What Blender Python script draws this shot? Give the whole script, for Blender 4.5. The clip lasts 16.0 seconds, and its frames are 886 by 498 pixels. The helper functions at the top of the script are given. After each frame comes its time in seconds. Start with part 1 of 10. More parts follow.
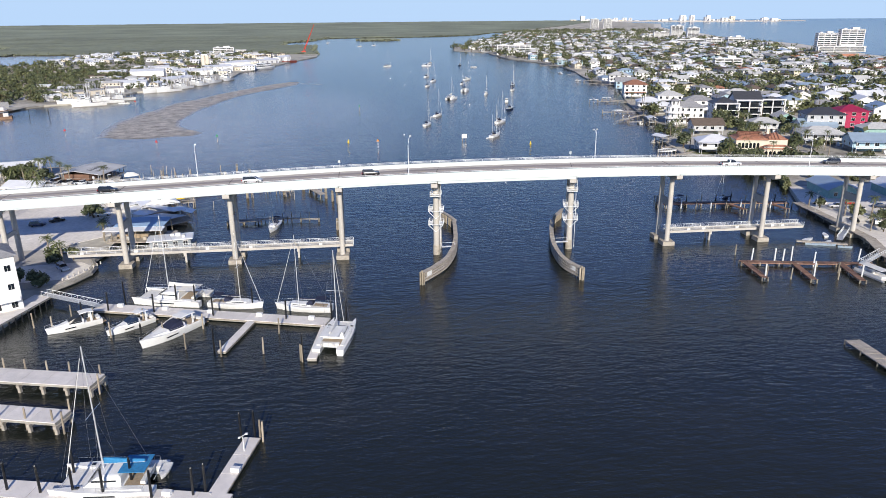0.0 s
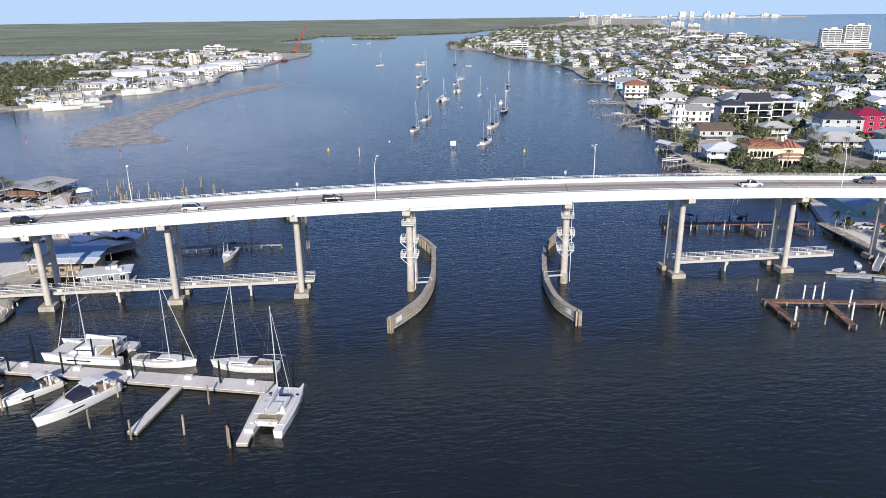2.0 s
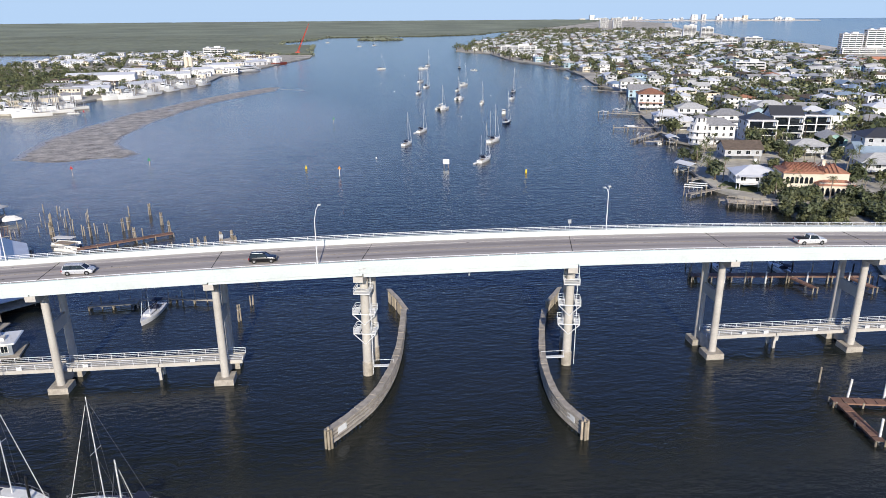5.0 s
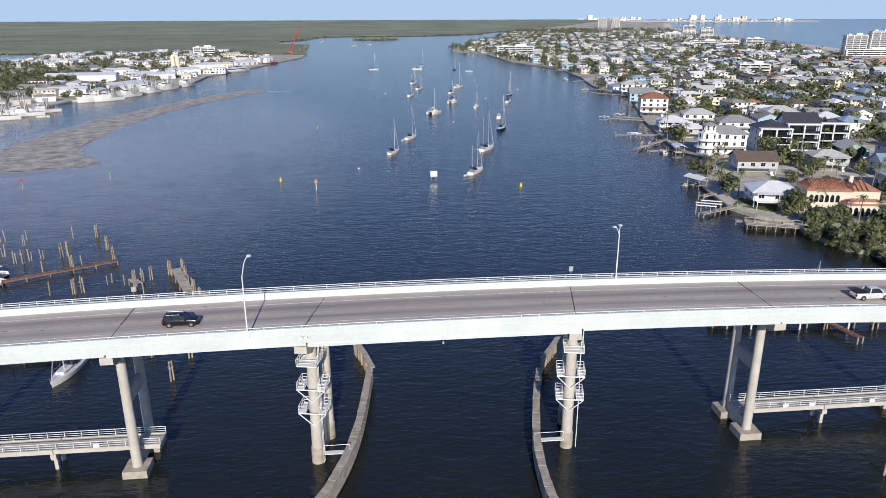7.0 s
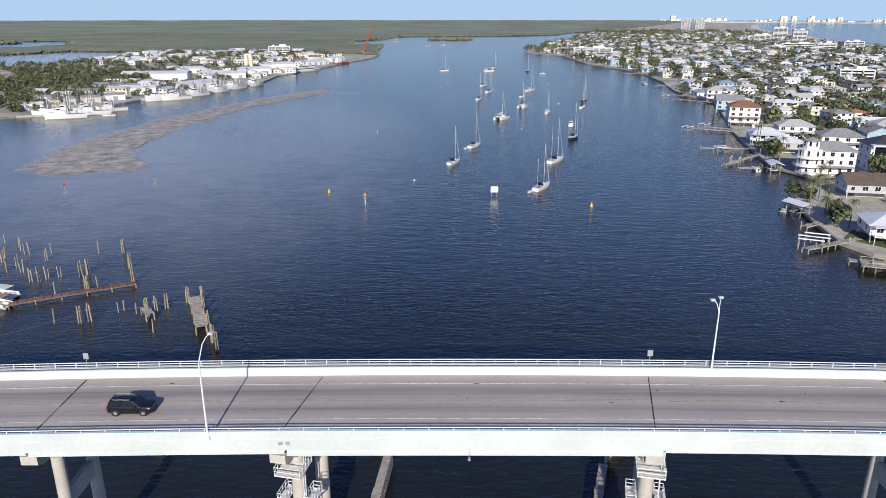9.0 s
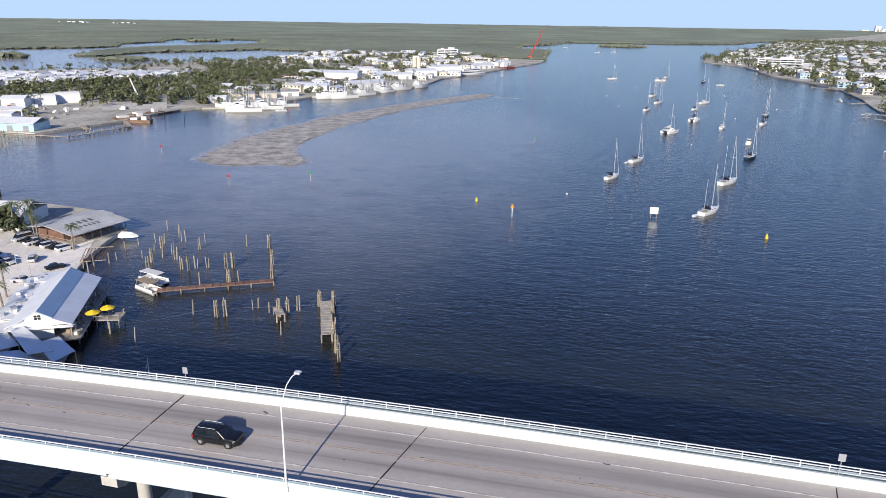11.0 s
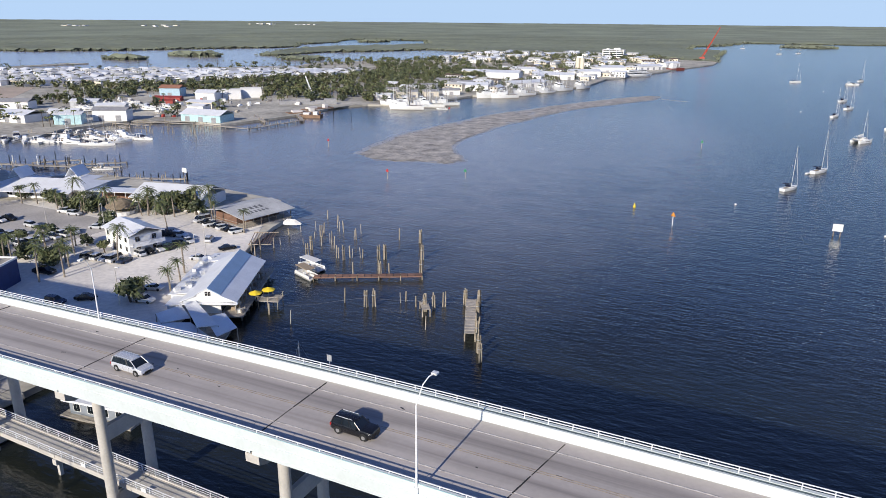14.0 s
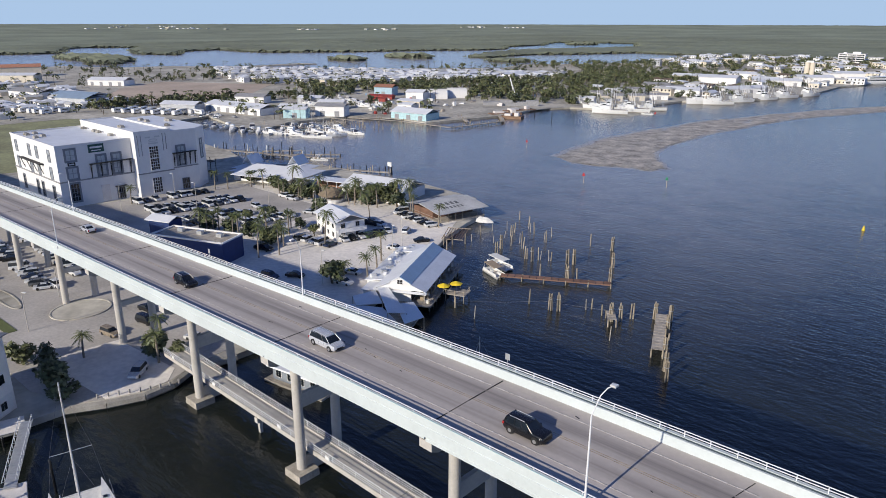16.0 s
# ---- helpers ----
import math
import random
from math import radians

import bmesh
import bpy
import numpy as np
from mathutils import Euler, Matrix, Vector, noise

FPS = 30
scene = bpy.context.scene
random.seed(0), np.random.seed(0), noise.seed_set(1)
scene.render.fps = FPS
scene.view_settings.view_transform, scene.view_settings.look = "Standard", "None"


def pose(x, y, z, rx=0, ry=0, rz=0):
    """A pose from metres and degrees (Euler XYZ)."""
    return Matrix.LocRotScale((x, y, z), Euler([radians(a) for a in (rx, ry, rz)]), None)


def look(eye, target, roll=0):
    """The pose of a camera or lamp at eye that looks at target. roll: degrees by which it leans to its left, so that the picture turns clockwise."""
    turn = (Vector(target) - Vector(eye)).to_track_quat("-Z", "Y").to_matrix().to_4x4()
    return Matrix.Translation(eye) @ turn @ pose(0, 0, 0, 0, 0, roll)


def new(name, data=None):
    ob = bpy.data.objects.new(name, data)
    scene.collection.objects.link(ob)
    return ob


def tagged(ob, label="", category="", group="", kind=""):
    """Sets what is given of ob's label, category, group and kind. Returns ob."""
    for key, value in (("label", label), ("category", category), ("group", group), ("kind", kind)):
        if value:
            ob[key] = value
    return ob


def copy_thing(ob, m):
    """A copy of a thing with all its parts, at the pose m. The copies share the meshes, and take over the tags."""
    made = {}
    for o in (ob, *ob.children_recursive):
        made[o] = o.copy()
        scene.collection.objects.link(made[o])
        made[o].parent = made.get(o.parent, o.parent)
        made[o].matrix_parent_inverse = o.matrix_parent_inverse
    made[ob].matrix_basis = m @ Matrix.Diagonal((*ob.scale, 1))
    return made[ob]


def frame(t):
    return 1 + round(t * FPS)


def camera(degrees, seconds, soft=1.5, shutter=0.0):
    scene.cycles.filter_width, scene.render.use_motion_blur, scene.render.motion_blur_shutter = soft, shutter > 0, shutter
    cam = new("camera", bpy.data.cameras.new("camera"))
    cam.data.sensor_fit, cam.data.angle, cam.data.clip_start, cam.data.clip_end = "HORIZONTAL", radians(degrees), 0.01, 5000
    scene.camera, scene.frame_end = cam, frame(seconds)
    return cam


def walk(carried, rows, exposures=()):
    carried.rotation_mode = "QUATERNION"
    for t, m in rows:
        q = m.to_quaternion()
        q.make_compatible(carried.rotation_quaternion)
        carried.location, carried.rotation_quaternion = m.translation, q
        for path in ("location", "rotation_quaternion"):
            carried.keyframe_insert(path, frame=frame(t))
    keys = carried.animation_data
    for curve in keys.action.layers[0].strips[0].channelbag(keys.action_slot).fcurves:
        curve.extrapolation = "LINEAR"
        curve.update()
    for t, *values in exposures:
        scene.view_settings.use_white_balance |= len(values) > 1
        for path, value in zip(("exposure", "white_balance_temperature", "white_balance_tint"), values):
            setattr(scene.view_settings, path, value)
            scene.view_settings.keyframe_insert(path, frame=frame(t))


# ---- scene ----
cam = camera(65.1, 16.0, soft=0.6)
PATH = [
    (0, (-36.68, -180.083, 62.098), (-36.48, -178.195, 61.467), -0.5),
    (0.5, (-34.391, -173.252, 62.276), (-34.192, -171.366, 61.642), -0.7),
    (1, (-32.126, -166.306, 62.363), (-31.93, -164.421, 61.727), -0.7),
    (1.5, (-29.941, -159.431, 62.349), (-29.742, -157.546, 61.712), -0.7),
    (2, (-27.87, -153.193, 62.498), (-27.669, -151.308, 61.86), -0.7),
    (2.5, (-25.858, -146.642, 62.597), (-25.655, -144.758, 61.958), -0.6),
    (3, (-23.838, -139.92, 62.68), (-23.635, -138.035, 62.041), -0.5),
    (3.5, (-21.833, -133.123, 62.886), (-21.659, -131.236, 62.247), -0.5),
    (4, (-19.794, -126.772, 62.874), (-19.62, -124.884, 62.237), -0.5),
    (6.3, (-11.509, -96.867, 62.719), (-11.325, -94.979, 62.086), -0.25),
    (6.5, (-10.866, -94.114, 62.703), (-10.683, -92.227, 62.066), -0.2),
    (7, (-9.294, -87.523, 62.492), (-9.109, -85.636, 61.857), -0.2),
    (7.5, (-7.46, -80.876, 62.351), (-7.274, -78.988, 61.716), -0.2),
    (8, (-5.798, -74.277, 62.196), (-5.61, -72.39, 61.562), -0.1),
    (8.5, (-4.205, -67.794, 62.142), (-4.014, -65.907, 61.509), -0.1),
    (9, (-3.196, -61.538, 62.214), (-3.209, -59.642, 61.58), -0.0),
    (9.5, (-2.117, -56.655, 62.03), (-2.493, -54.793, 61.403), 0.6),
    (12, (-2.062, -47.267, 61.325), (-2.545, -45.429, 60.701), 0.6),
    (12.5, (-2.091, -46.985, 61.147), (-2.639, -45.166, 60.522), 0.3),
    (13, (-2.306, -46.874, 61.24), (-2.955, -45.089, 60.614), 0.5),
    (13.5, (-2.521, -46.548, 61.117), (-3.27, -44.803, 60.489), 0.5),
    (14, (-2.814, -46.146, 60.834), (-3.662, -44.446, 60.206), 0.5),
    (14.5, (-3.139, -45.777, 60.528), (-4.102, -44.14, 59.9), 0.4),
    (15, (-3.244, -45.608, 60.472), (-4.336, -44.054, 59.843), 0.4),
    (15.5, (-3.369, -45.403, 60.369), (-4.577, -43.937, 59.743), 0.3),
    (16, (-2.966, -45.401, 60.368), (-4.26, -44.01, 59.745), 0.1),
]
walk(cam, [(t, look(e, g, r)) for t, e, g, r in PATH], [(0.0, 0.26), (4.0, 0.24), (7.0, 0.1), (9.0, 0.12), (12.0, 0.37), (13.0, 0.35), (14.0, 0.21), (15.0, 0.08), (16.0, -0.03)])

# ---- world, sun, exposure ----
SUN_EL, SUN_AZ = radians(24.6), radians(-1.5)
world = bpy.data.worlds.new("world")
scene.world = world
world.use_nodes = True
_n = world.node_tree.nodes
sky = _n.new("ShaderNodeTexSky")
sky.sky_type, sky.sun_disc = "NISHITA", False
sky.sun_elevation, sky.sun_rotation = SUN_EL, radians(180)
sky.altitude, sky.air_density, sky.dust_density, sky.ozone_density = 3000, 0.8, 0.0, 4.6
cool = _n.new("ShaderNodeMix")
cool.data_type, cool.blend_type = "RGBA", "MULTIPLY"
cool.inputs["Factor"].default_value = 1.0
cool.inputs["B"].default_value = (1.06, 0.93, 1.06, 1)
world.node_tree.links.new(sky.outputs[0], cool.inputs["A"])
sky_cap = _n.new("ShaderNodeMix")  # upper limit on the sky's colour: holds the bright horizon to a pale blue
sky_cap.data_type, sky_cap.blend_type = "RGBA", "DARKEN"
sky_cap.inputs["Factor"].default_value = 1.0
sky_cap.inputs["B"].default_value = (3.0, 4.15, 5.8, 1)
world.node_tree.links.new(cool.outputs["Result"], sky_cap.inputs["A"])
world.node_tree.links.new(sky_cap.outputs["Result"], _n["Background"].inputs[0])
_n["Background"].inputs[1].default_value = 0.14
sun = new("sun", bpy.data.lights.new("sun", "SUN"))
sun.data.energy, sun.data.angle, sun.data.color = 4.45, radians(0.55), (1.0, 0.92, 0.80)
_s = Vector((math.sin(SUN_AZ) * math.cos(SUN_EL), -math.cos(SUN_AZ) * math.cos(SUN_EL), math.sin(SUN_EL)))
sun.matrix_world = look(_s * 400, (0, 0, 0))
scene.view_settings.exposure = 0.0


# ---- materials ----
def mat(name, col, rough=0.6, metal=0.0, var=0.12, scale=1.0, fine=12.0, bump=0.0, spec=0.5, island=0.0, objvar=0.0, tint=None):
    """Colour with two scales of variation, roughness wear and fine relief, in object metres."""
    m = bpy.data.materials.new(name)
    m.use_nodes = True
    nt = m.node_tree
    nd, ln = nt.nodes, nt.links
    p = nd["Principled BSDF"]
    p.inputs["Metallic"].default_value = metal
    p.inputs["Specular IOR Level"].default_value = spec
    geo = nd.new("ShaderNodeNewGeometry")
    a, b = nd.new("ShaderNodeTexNoise"), nd.new("ShaderNodeTexNoise")
    a.inputs["Scale"].default_value, b.inputs["Scale"].default_value = scale, fine
    a.inputs["Detail"].default_value, b.inputs["Detail"].default_value = 4, 3
    for q in (a, b):
        ln.new(geo.outputs["Position"], q.inputs["Vector"])
    mix = nd.new("ShaderNodeMath")
    mix.operation = "MULTIPLY_ADD"
    mix.inputs[1].default_value = 0.6
    ln.new(a.outputs["Fac"], mix.inputs[0])
    fm = nd.new("ShaderNodeMath")
    fm.operation = "MULTIPLY"
    fm.inputs[1].default_value = 0.4
    ln.new(b.outputs["Fac"], fm.inputs[0])
    ln.new(fm.outputs[0], mix.inputs[2])
    ramp = nd.new("ShaderNodeValToRGB")
    lo = [max(0.0, c * (1 - 2.2 * var)) for c in col]
    hi = [min(1.0, c * (1 + 1.6 * var)) for c in (tint or col)]
    ramp.color_ramp.elements[0].position, ramp.color_ramp.elements[1].position = 0.28, 0.72
    ramp.color_ramp.elements[0].color, ramp.color_ramp.elements[1].color = (*lo, 1), (*hi, 1)
    ln.new(mix.outputs[0], ramp.inputs[0])
    out = ramp.outputs[0]
    for amount, node, sock in ((island, geo, "Random Per Island"), (objvar, None, "Random")):
        if amount:
            src = node or nd.new("ShaderNodeObjectInfo")
            hsv = nd.new("ShaderNodeHueSaturation")
            mr = nd.new("ShaderNodeMapRange")
            mr.inputs["To Min"].default_value, mr.inputs["To Max"].default_value = 1 - amount, 1 + amount
            ln.new(src.outputs[sock], mr.inputs["Value"])
            ln.new(mr.outputs[0], hsv.inputs["Value"])
            ln.new(out, hsv.inputs["Color"])
            out = hsv.outputs[0]
    ln.new(out, p.inputs["Base Color"])
    rr = nd.new("ShaderNodeMapRange")
    rr.inputs["To Min"].default_value, rr.inputs["To Max"].default_value = max(0.02, rough - 0.12), min(1, rough + 0.12)
    ln.new(b.outputs["Fac"], rr.inputs["Value"])
    ln.new(rr.outputs[0], p.inputs["Roughness"])
    if bump:
        bp = nd.new("ShaderNodeBump")
        bp.inputs["Strength"].default_value, bp.inputs["Distance"].default_value = bump, 0.05
        ln.new(b.outputs["Fac"], bp.inputs["Height"])
        ln.new(bp.outputs[0], p.inputs["Normal"])
    return m


def water_material():
    m = bpy.data.materials.new("tidal water")
    m.use_nodes = True
    nd, ln = m.node_tree.nodes, m.node_tree.links
    p = nd["Principled BSDF"]
    geo = nd.new("ShaderNodeNewGeometry")

    def tex(scale, sx, sy, rot, detail):
        mp = nd.new("ShaderNodeMapping")
        mp.inputs["Scale"].default_value, mp.inputs["Rotation"].default_value = (sx, sy, 1), (0, 0, rot)
        ln.new(geo.outputs["Position"], mp.inputs[0])
        t = nd.new("ShaderNodeTexNoise")
        t.inputs["Scale"].default_value, t.inputs["Detail"].default_value = scale, detail
        ln.new(mp.outputs[0], t.inputs["Vector"])
        return t.outputs["Fac"]

    big, mid = tex(0.012, 1, 0.6, 0.2, 5), tex(0.07, 1, 1.4, -0.3, 4)
    ramp = nd.new("ShaderNodeValToRGB")
    ramp.color_ramp.elements[0].position, ramp.color_ramp.elements[1].position = 0.35, 0.7
    ramp.color_ramp.elements[0].color, ramp.color_ramp.elements[1].color = (0.0095, 0.0135, 0.0125, 1), (0.021, 0.023, 0.018, 1)
    add = nd.new("ShaderNodeMath")
    add.operation = "MULTIPLY_ADD"
    add.inputs[1].default_value = 0.35
    ln.new(mid, add.inputs[0])
    sc = nd.new("ShaderNodeMath")
    sc.operation = "MULTIPLY"
    sc.inputs[1].default_value = 0.65
    ln.new(big, sc.inputs[0])
    ln.new(sc.outputs[0], add.inputs[2])
    ln.new(add.outputs[0], ramp.inputs[0])
    # pale shoals: mud under thin water round the bar and in the side basin
    out = ramp.outputs[0]
    for (cx, cy), (rx, ry), turn, most in (((-104, 310), (128, 290), 0.12, 0.43), ((-245, 215), (230, 200), 0.0, 0.52), ((-1050, 800), (1300, 1000), 0.5, 1.0)):
        mp = nd.new("ShaderNodeMapping")
        mp.vector_type = "TEXTURE"
        mp.inputs["Location"].default_value, mp.inputs["Rotation"].default_value, mp.inputs["Scale"].default_value = (cx, cy, 0), (0, 0, turn), (rx, ry, 500)
        ln.new(geo.outputs["Position"], mp.inputs[0])
        gr = nd.new("ShaderNodeTexGradient")
        gr.gradient_type = "SPHERICAL"
        ln.new(mp.outputs[0], gr.inputs[0])
        ad = nd.new("ShaderNodeMath")
        ad.operation = "MULTIPLY"
        ln.new(add.outputs[0], ad.inputs[0])
        ln.new(gr.outputs["Fac"], ad.inputs[1])
        sm = nd.new("ShaderNodeMapRange")
        sm.interpolation_type = "SMOOTHSTEP"
        sm.inputs["From Min"].default_value, sm.inputs["From Max"].default_value, sm.inputs["To Max"].default_value = 0.05, 0.36, most
        ln.new(ad.outputs[0], sm.inputs["Value"])
        mx = nd.new("ShaderNodeMix")
        mx.data_type = "RGBA"
        mx.inputs["B"].default_value = (0.36, 0.345, 0.345, 1)
        ln.new(sm.outputs[0], mx.inputs["Factor"])
        ln.new(out, mx.inputs["A"])
        out = mx.outputs["Result"]
    ln.new(out, p.inputs["Base Color"])
    p.inputs["Roughness"].default_value, p.inputs["IOR"].default_value = 0.15, 1.45
    last = None
    for h, dist, strength in ((tex(0.30, 0.5, 1.2, 0.2, 3), 0.5, 0.3), (tex(0.85, 0.6, 1.25, -0.1, 5), 0.22, 0.62), (tex(2.4, 0.8, 1.2, 0.25, 2), 0.08, 0.42)):
        b = nd.new("ShaderNodeBump")
        b.inputs["Strength"].default_value, b.inputs["Distance"].default_value = strength, dist
        ln.new(h, b.inputs["Height"])
        if last:
            ln.new(last, b.inputs["Normal"])
        last = b.outputs[0]
    ln.new(last, p.inputs["Normal"])
    return m


WATER = water_material()
CONC = mat("weathered concrete", (0.52, 0.49, 0.44), 0.8, var=0.1, scale=0.35, fine=3, bump=0.2)
CONC_D = mat("stained concrete footing", (0.42, 0.38, 0.32), 0.85, var=0.2, scale=0.8, fine=4, bump=0.3)
PAINT_W = mat("white bridge paint", (0.60, 0.652, 0.642), 0.55, var=0.05, scale=0.25, fine=2.5, bump=0.05)
AQUA = mat("pale aqua paint", (0.50, 0.72, 0.70), 0.55, var=0.06, scale=0.3, fine=3)
ROAD = mat("worn road concrete", (0.50, 0.455, 0.42), 0.85, var=0.07, scale=0.12, fine=2.0, bump=0.1)


def road_material():
    """Worn concrete, with soft dark bands of oil and rubber along the middle of each lane."""
    m = ROAD.copy()
    m.name = "worn road with oil bands"
    nd, ln = m.node_tree.nodes, m.node_tree.links
    p = nd["Principled BSDF"]
    src = p.inputs["Base Color"].links[0].from_socket
    geo = nd.new("ShaderNodeNewGeometry")
    mp = nd.new("ShaderNodeMapping")
    mp.inputs["Scale"].default_value = (0.025, 0.9, 0.1)
    ln.new(geo.outputs["Position"], mp.inputs[0])
    nz = nd.new("ShaderNodeTexNoise")
    nz.inputs["Scale"].default_value, nz.inputs["Detail"].default_value = 1.6, 5
    ln.new(mp.outputs[0], nz.inputs["Vector"])
    sep = nd.new("ShaderNodeSeparateXYZ")
    ln.new(geo.outputs["Position"], sep.inputs[0])
    band = nd.new("ShaderNodeMapRange")
    band.inputs["From Min"].default_value, band.inputs["From Max"].default_value = -2.9, 10.4
    ln.new(sep.outputs["Y"], band.inputs["Value"])
    ramp = nd.new("ShaderNodeValToRGB")
    els = ramp.color_ramp.elements
    els[0].position, els[0].color = 0.0, (0, 0, 0, 1)
    els[1].position, els[1].color = 1.0, (0, 0, 0, 1)
    for y, v in ((0.9, 0.05), (1.7, 0.35), (2.5, 0.62), (2.75, 0.85), (3.1, 0.5), (4.2, 0.12), (5.1, 0.4), (6.0, 0.85), (6.7, 0.75), (7.5, 0.3), (8.1, 0.05)):
        e = els.new((y + 2.9) / 13.3)
        e.color = (v, v, v, 1)
    ln.new(band.outputs[0], ramp.inputs[0])
    mul = nd.new("ShaderNodeMath")
    mul.operation = "MULTIPLY"
    ln.new(ramp.outputs[0], mul.inputs[0])
    sh = nd.new("ShaderNodeMapRange")
    sh.inputs["From Min"].default_value, sh.inputs["From Max"].default_value = 0.25, 0.7
    sh.inputs["To Min"].default_value, sh.inputs["To Max"].default_value = 0.3, 1.0
    ln.new(nz.outputs["Fac"], sh.inputs["Value"])
    ln.new(sh.outputs[0], mul.inputs[1])
    mx = nd.new("ShaderNodeMix")
    mx.data_type = "RGBA"
    mx.inputs["B"].default_value = (0.15, 0.135, 0.13, 1)
    ln.new(mul.outputs[0], mx.inputs["Factor"])
    ln.new(src, mx.inputs["A"])
    ln.new(mx.outputs["Result"], p.inputs["Base Color"])
    return m


ROAD_B = road_material()
CAP_T = mat("flat dark teal", (0.10, 0.135, 0.14), 0.6, var=0.15, scale=0.5)
JOINT = mat("black joint rubber", (0.03, 0.03, 0.03), 0.8, var=0.2)
LINE_W = mat("road line white", (0.50, 0.48, 0.46), 0.7, var=0.3, scale=1.5, fine=9)
LINE_Y = mat("faded road line yellow", (0.40, 0.33, 0.24), 0.7, var=0.3, scale=1.5, fine=9)
STEEL = mat("galvanised steel", (0.62, 0.63, 0.63), 0.4, 0.6, var=0.1, scale=2)
RAIL_W = mat("white painted steel", (0.78, 0.79, 0.79), 0.45, var=0.05, scale=3)
WOOD_G = mat("grey weathered timber", (0.40, 0.36, 0.31), 0.85, var=0.22, scale=0.9, fine=9, bump=0.4, island=0.25)
WOOD_T = mat("tan timber pile", (0.34, 0.29, 0.22), 0.85, var=0.25, scale=0.8, fine=8, bump=0.4, objvar=0.3)
WOOD_B = mat("red brown deck boards", (0.23, 0.13, 0.09), 0.8, var=0.2, scale=0.8, fine=7, bump=0.3, objvar=0.2)
BLACK_P = mat("black plastic pile sleeve", (0.012, 0.013, 0.015), 0.35, var=0.3, scale=1)
WHITE_P = mat("white plastic pile sleeve", (0.78, 0.78, 0.76), 0.4, var=0.06, scale=2)
FLOAT = mat("light grey float concrete", (0.74, 0.70, 0.66), 0.8, var=0.08, scale=0.5, fine=5, objvar=0.06)
GEL = mat("white gelcoat", (0.80, 0.80, 0.78), 0.22, var=0.05, scale=1.0, fine=5)
GEL_D = mat("dark blue gelcoat", (0.02, 0.035, 0.07), 0.2, var=0.1)
CANVAS_B = mat("blue canvas", (0.03, 0.22, 0.45), 0.8, var=0.15, scale=2, bump=0.3)
CANVAS_N = mat("navy canvas", (0.015, 0.02, 0.05), 0.8, var=0.2, scale=2, bump=0.3)
CANVAS_W = mat("white canvas", (0.72, 0.71, 0.68), 0.8, var=0.08, scale=2, bump=0.3)
TEAK = mat("grey tan teak", (0.36, 0.28, 0.19), 0.7, var=0.15, scale=3)
ALU = mat("mast aluminium", (0.74, 0.74, 0.73), 0.35, 0.35, var=0.06)
WIRE = mat("rigging wire", (0.25, 0.25, 0.26), 0.4, 0.7, var=0.1)
GLASS = mat("dark tinted glass", (0.015, 0.02, 0.025), 0.06, var=0.3, scale=0.6, spec=0.8)
RUBBER = mat("black tyre rubber", (0.018, 0.018, 0.018), 0.8, var=0.2)
HUBM = mat("alloy wheel", (0.5, 0.5, 0.5), 0.35, 0.7, var=0.1)
LAMP_R = mat("red tail lens", (0.4, 0.02, 0.02), 0.25)
LAMP_H = mat("clear headlamp", (0.75, 0.75, 0.72), 0.15)
SAND = mat("pale shell sand lot", (0.80, 0.75, 0.68), 0.95, var=0.14, scale=0.06, fine=0.9, bump=0.2)
ASPH = mat("pale worn asphalt", (0.46, 0.43, 0.395), 0.9, var=0.16, scale=0.08, fine=1.5)
SOIL = mat("sandy ground with dry grass", (0.46, 0.42, 0.34), 0.95, var=0.3, scale=0.03, fine=0.35, bump=0.2, tint=(0.50, 0.47, 0.40))
BARE = mat("cleared brown ground", (0.52, 0.42, 0.33), 0.95, var=0.15, scale=0.02, fine=0.3)
MUD = mat("exposed muddy sand bar", (0.17, 0.15, 0.105), 0.6, var=0.3, scale=0.16, fine=0.9, bump=0.4, tint=(0.52, 0.47, 0.40))
MUD_W = mat("pale wet rim of the bar", (0.36, 0.335, 0.30), 0.3, var=0.2, scale=0.08, fine=0.6, bump=0.2)
BEACH = mat("white beach sand", (0.66, 0.62, 0.55), 0.95, var=0.06, scale=0.02, fine=0.5)
SEAWALL = mat("seawall concrete", (0.36, 0.34, 0.30), 0.85, var=0.18, scale=0.4, fine=4, bump=0.3)
LEAF = mat("broad leaf green", (0.135, 0.147, 0.066), 0.6, var=0.25, scale=0.3, fine=2, island=0.45)
LEAF_D = mat("dark glossy leaf", (0.085, 0.102, 0.048), 0.55, var=0.25, scale=0.3, fine=2, island=0.45)
LEAF_M = mat("mangrove leaf", (0.222, 0.243, 0.162), 0.8, var=0.22, scale=0.004, fine=0.09, bump=0.5, island=0.25)
# shade among the edge trees, put into a darker colour of its own
EDGE_SHADE = mat("mangrove edge with painted shade", (0.058, 0.064, 0.042), 0.9, var=0.3, scale=0.3, fine=2)
FROND = mat("palm frond", (0.12, 0.14, 0.05), 0.5, var=0.25, scale=0.6, fine=3, island=0.4)
TRUNK = mat("grey palm trunk", (0.27, 0.23, 0.18), 0.9, var=0.25, scale=2, fine=14, bump=0.5)
BARK = mat("brown bark", (0.12, 0.09, 0.06), 0.9, var=0.25, scale=2, fine=10, bump=0.5)
GRASS = mat("mown grass", (0.11, 0.13, 0.045), 0.95, var=0.25, scale=0.2, fine=4, bump=0.3)
STUCCO = mat("white stucco", (0.80, 0.79, 0.77), 0.8, var=0.05, scale=0.3, fine=4, bump=0.1)
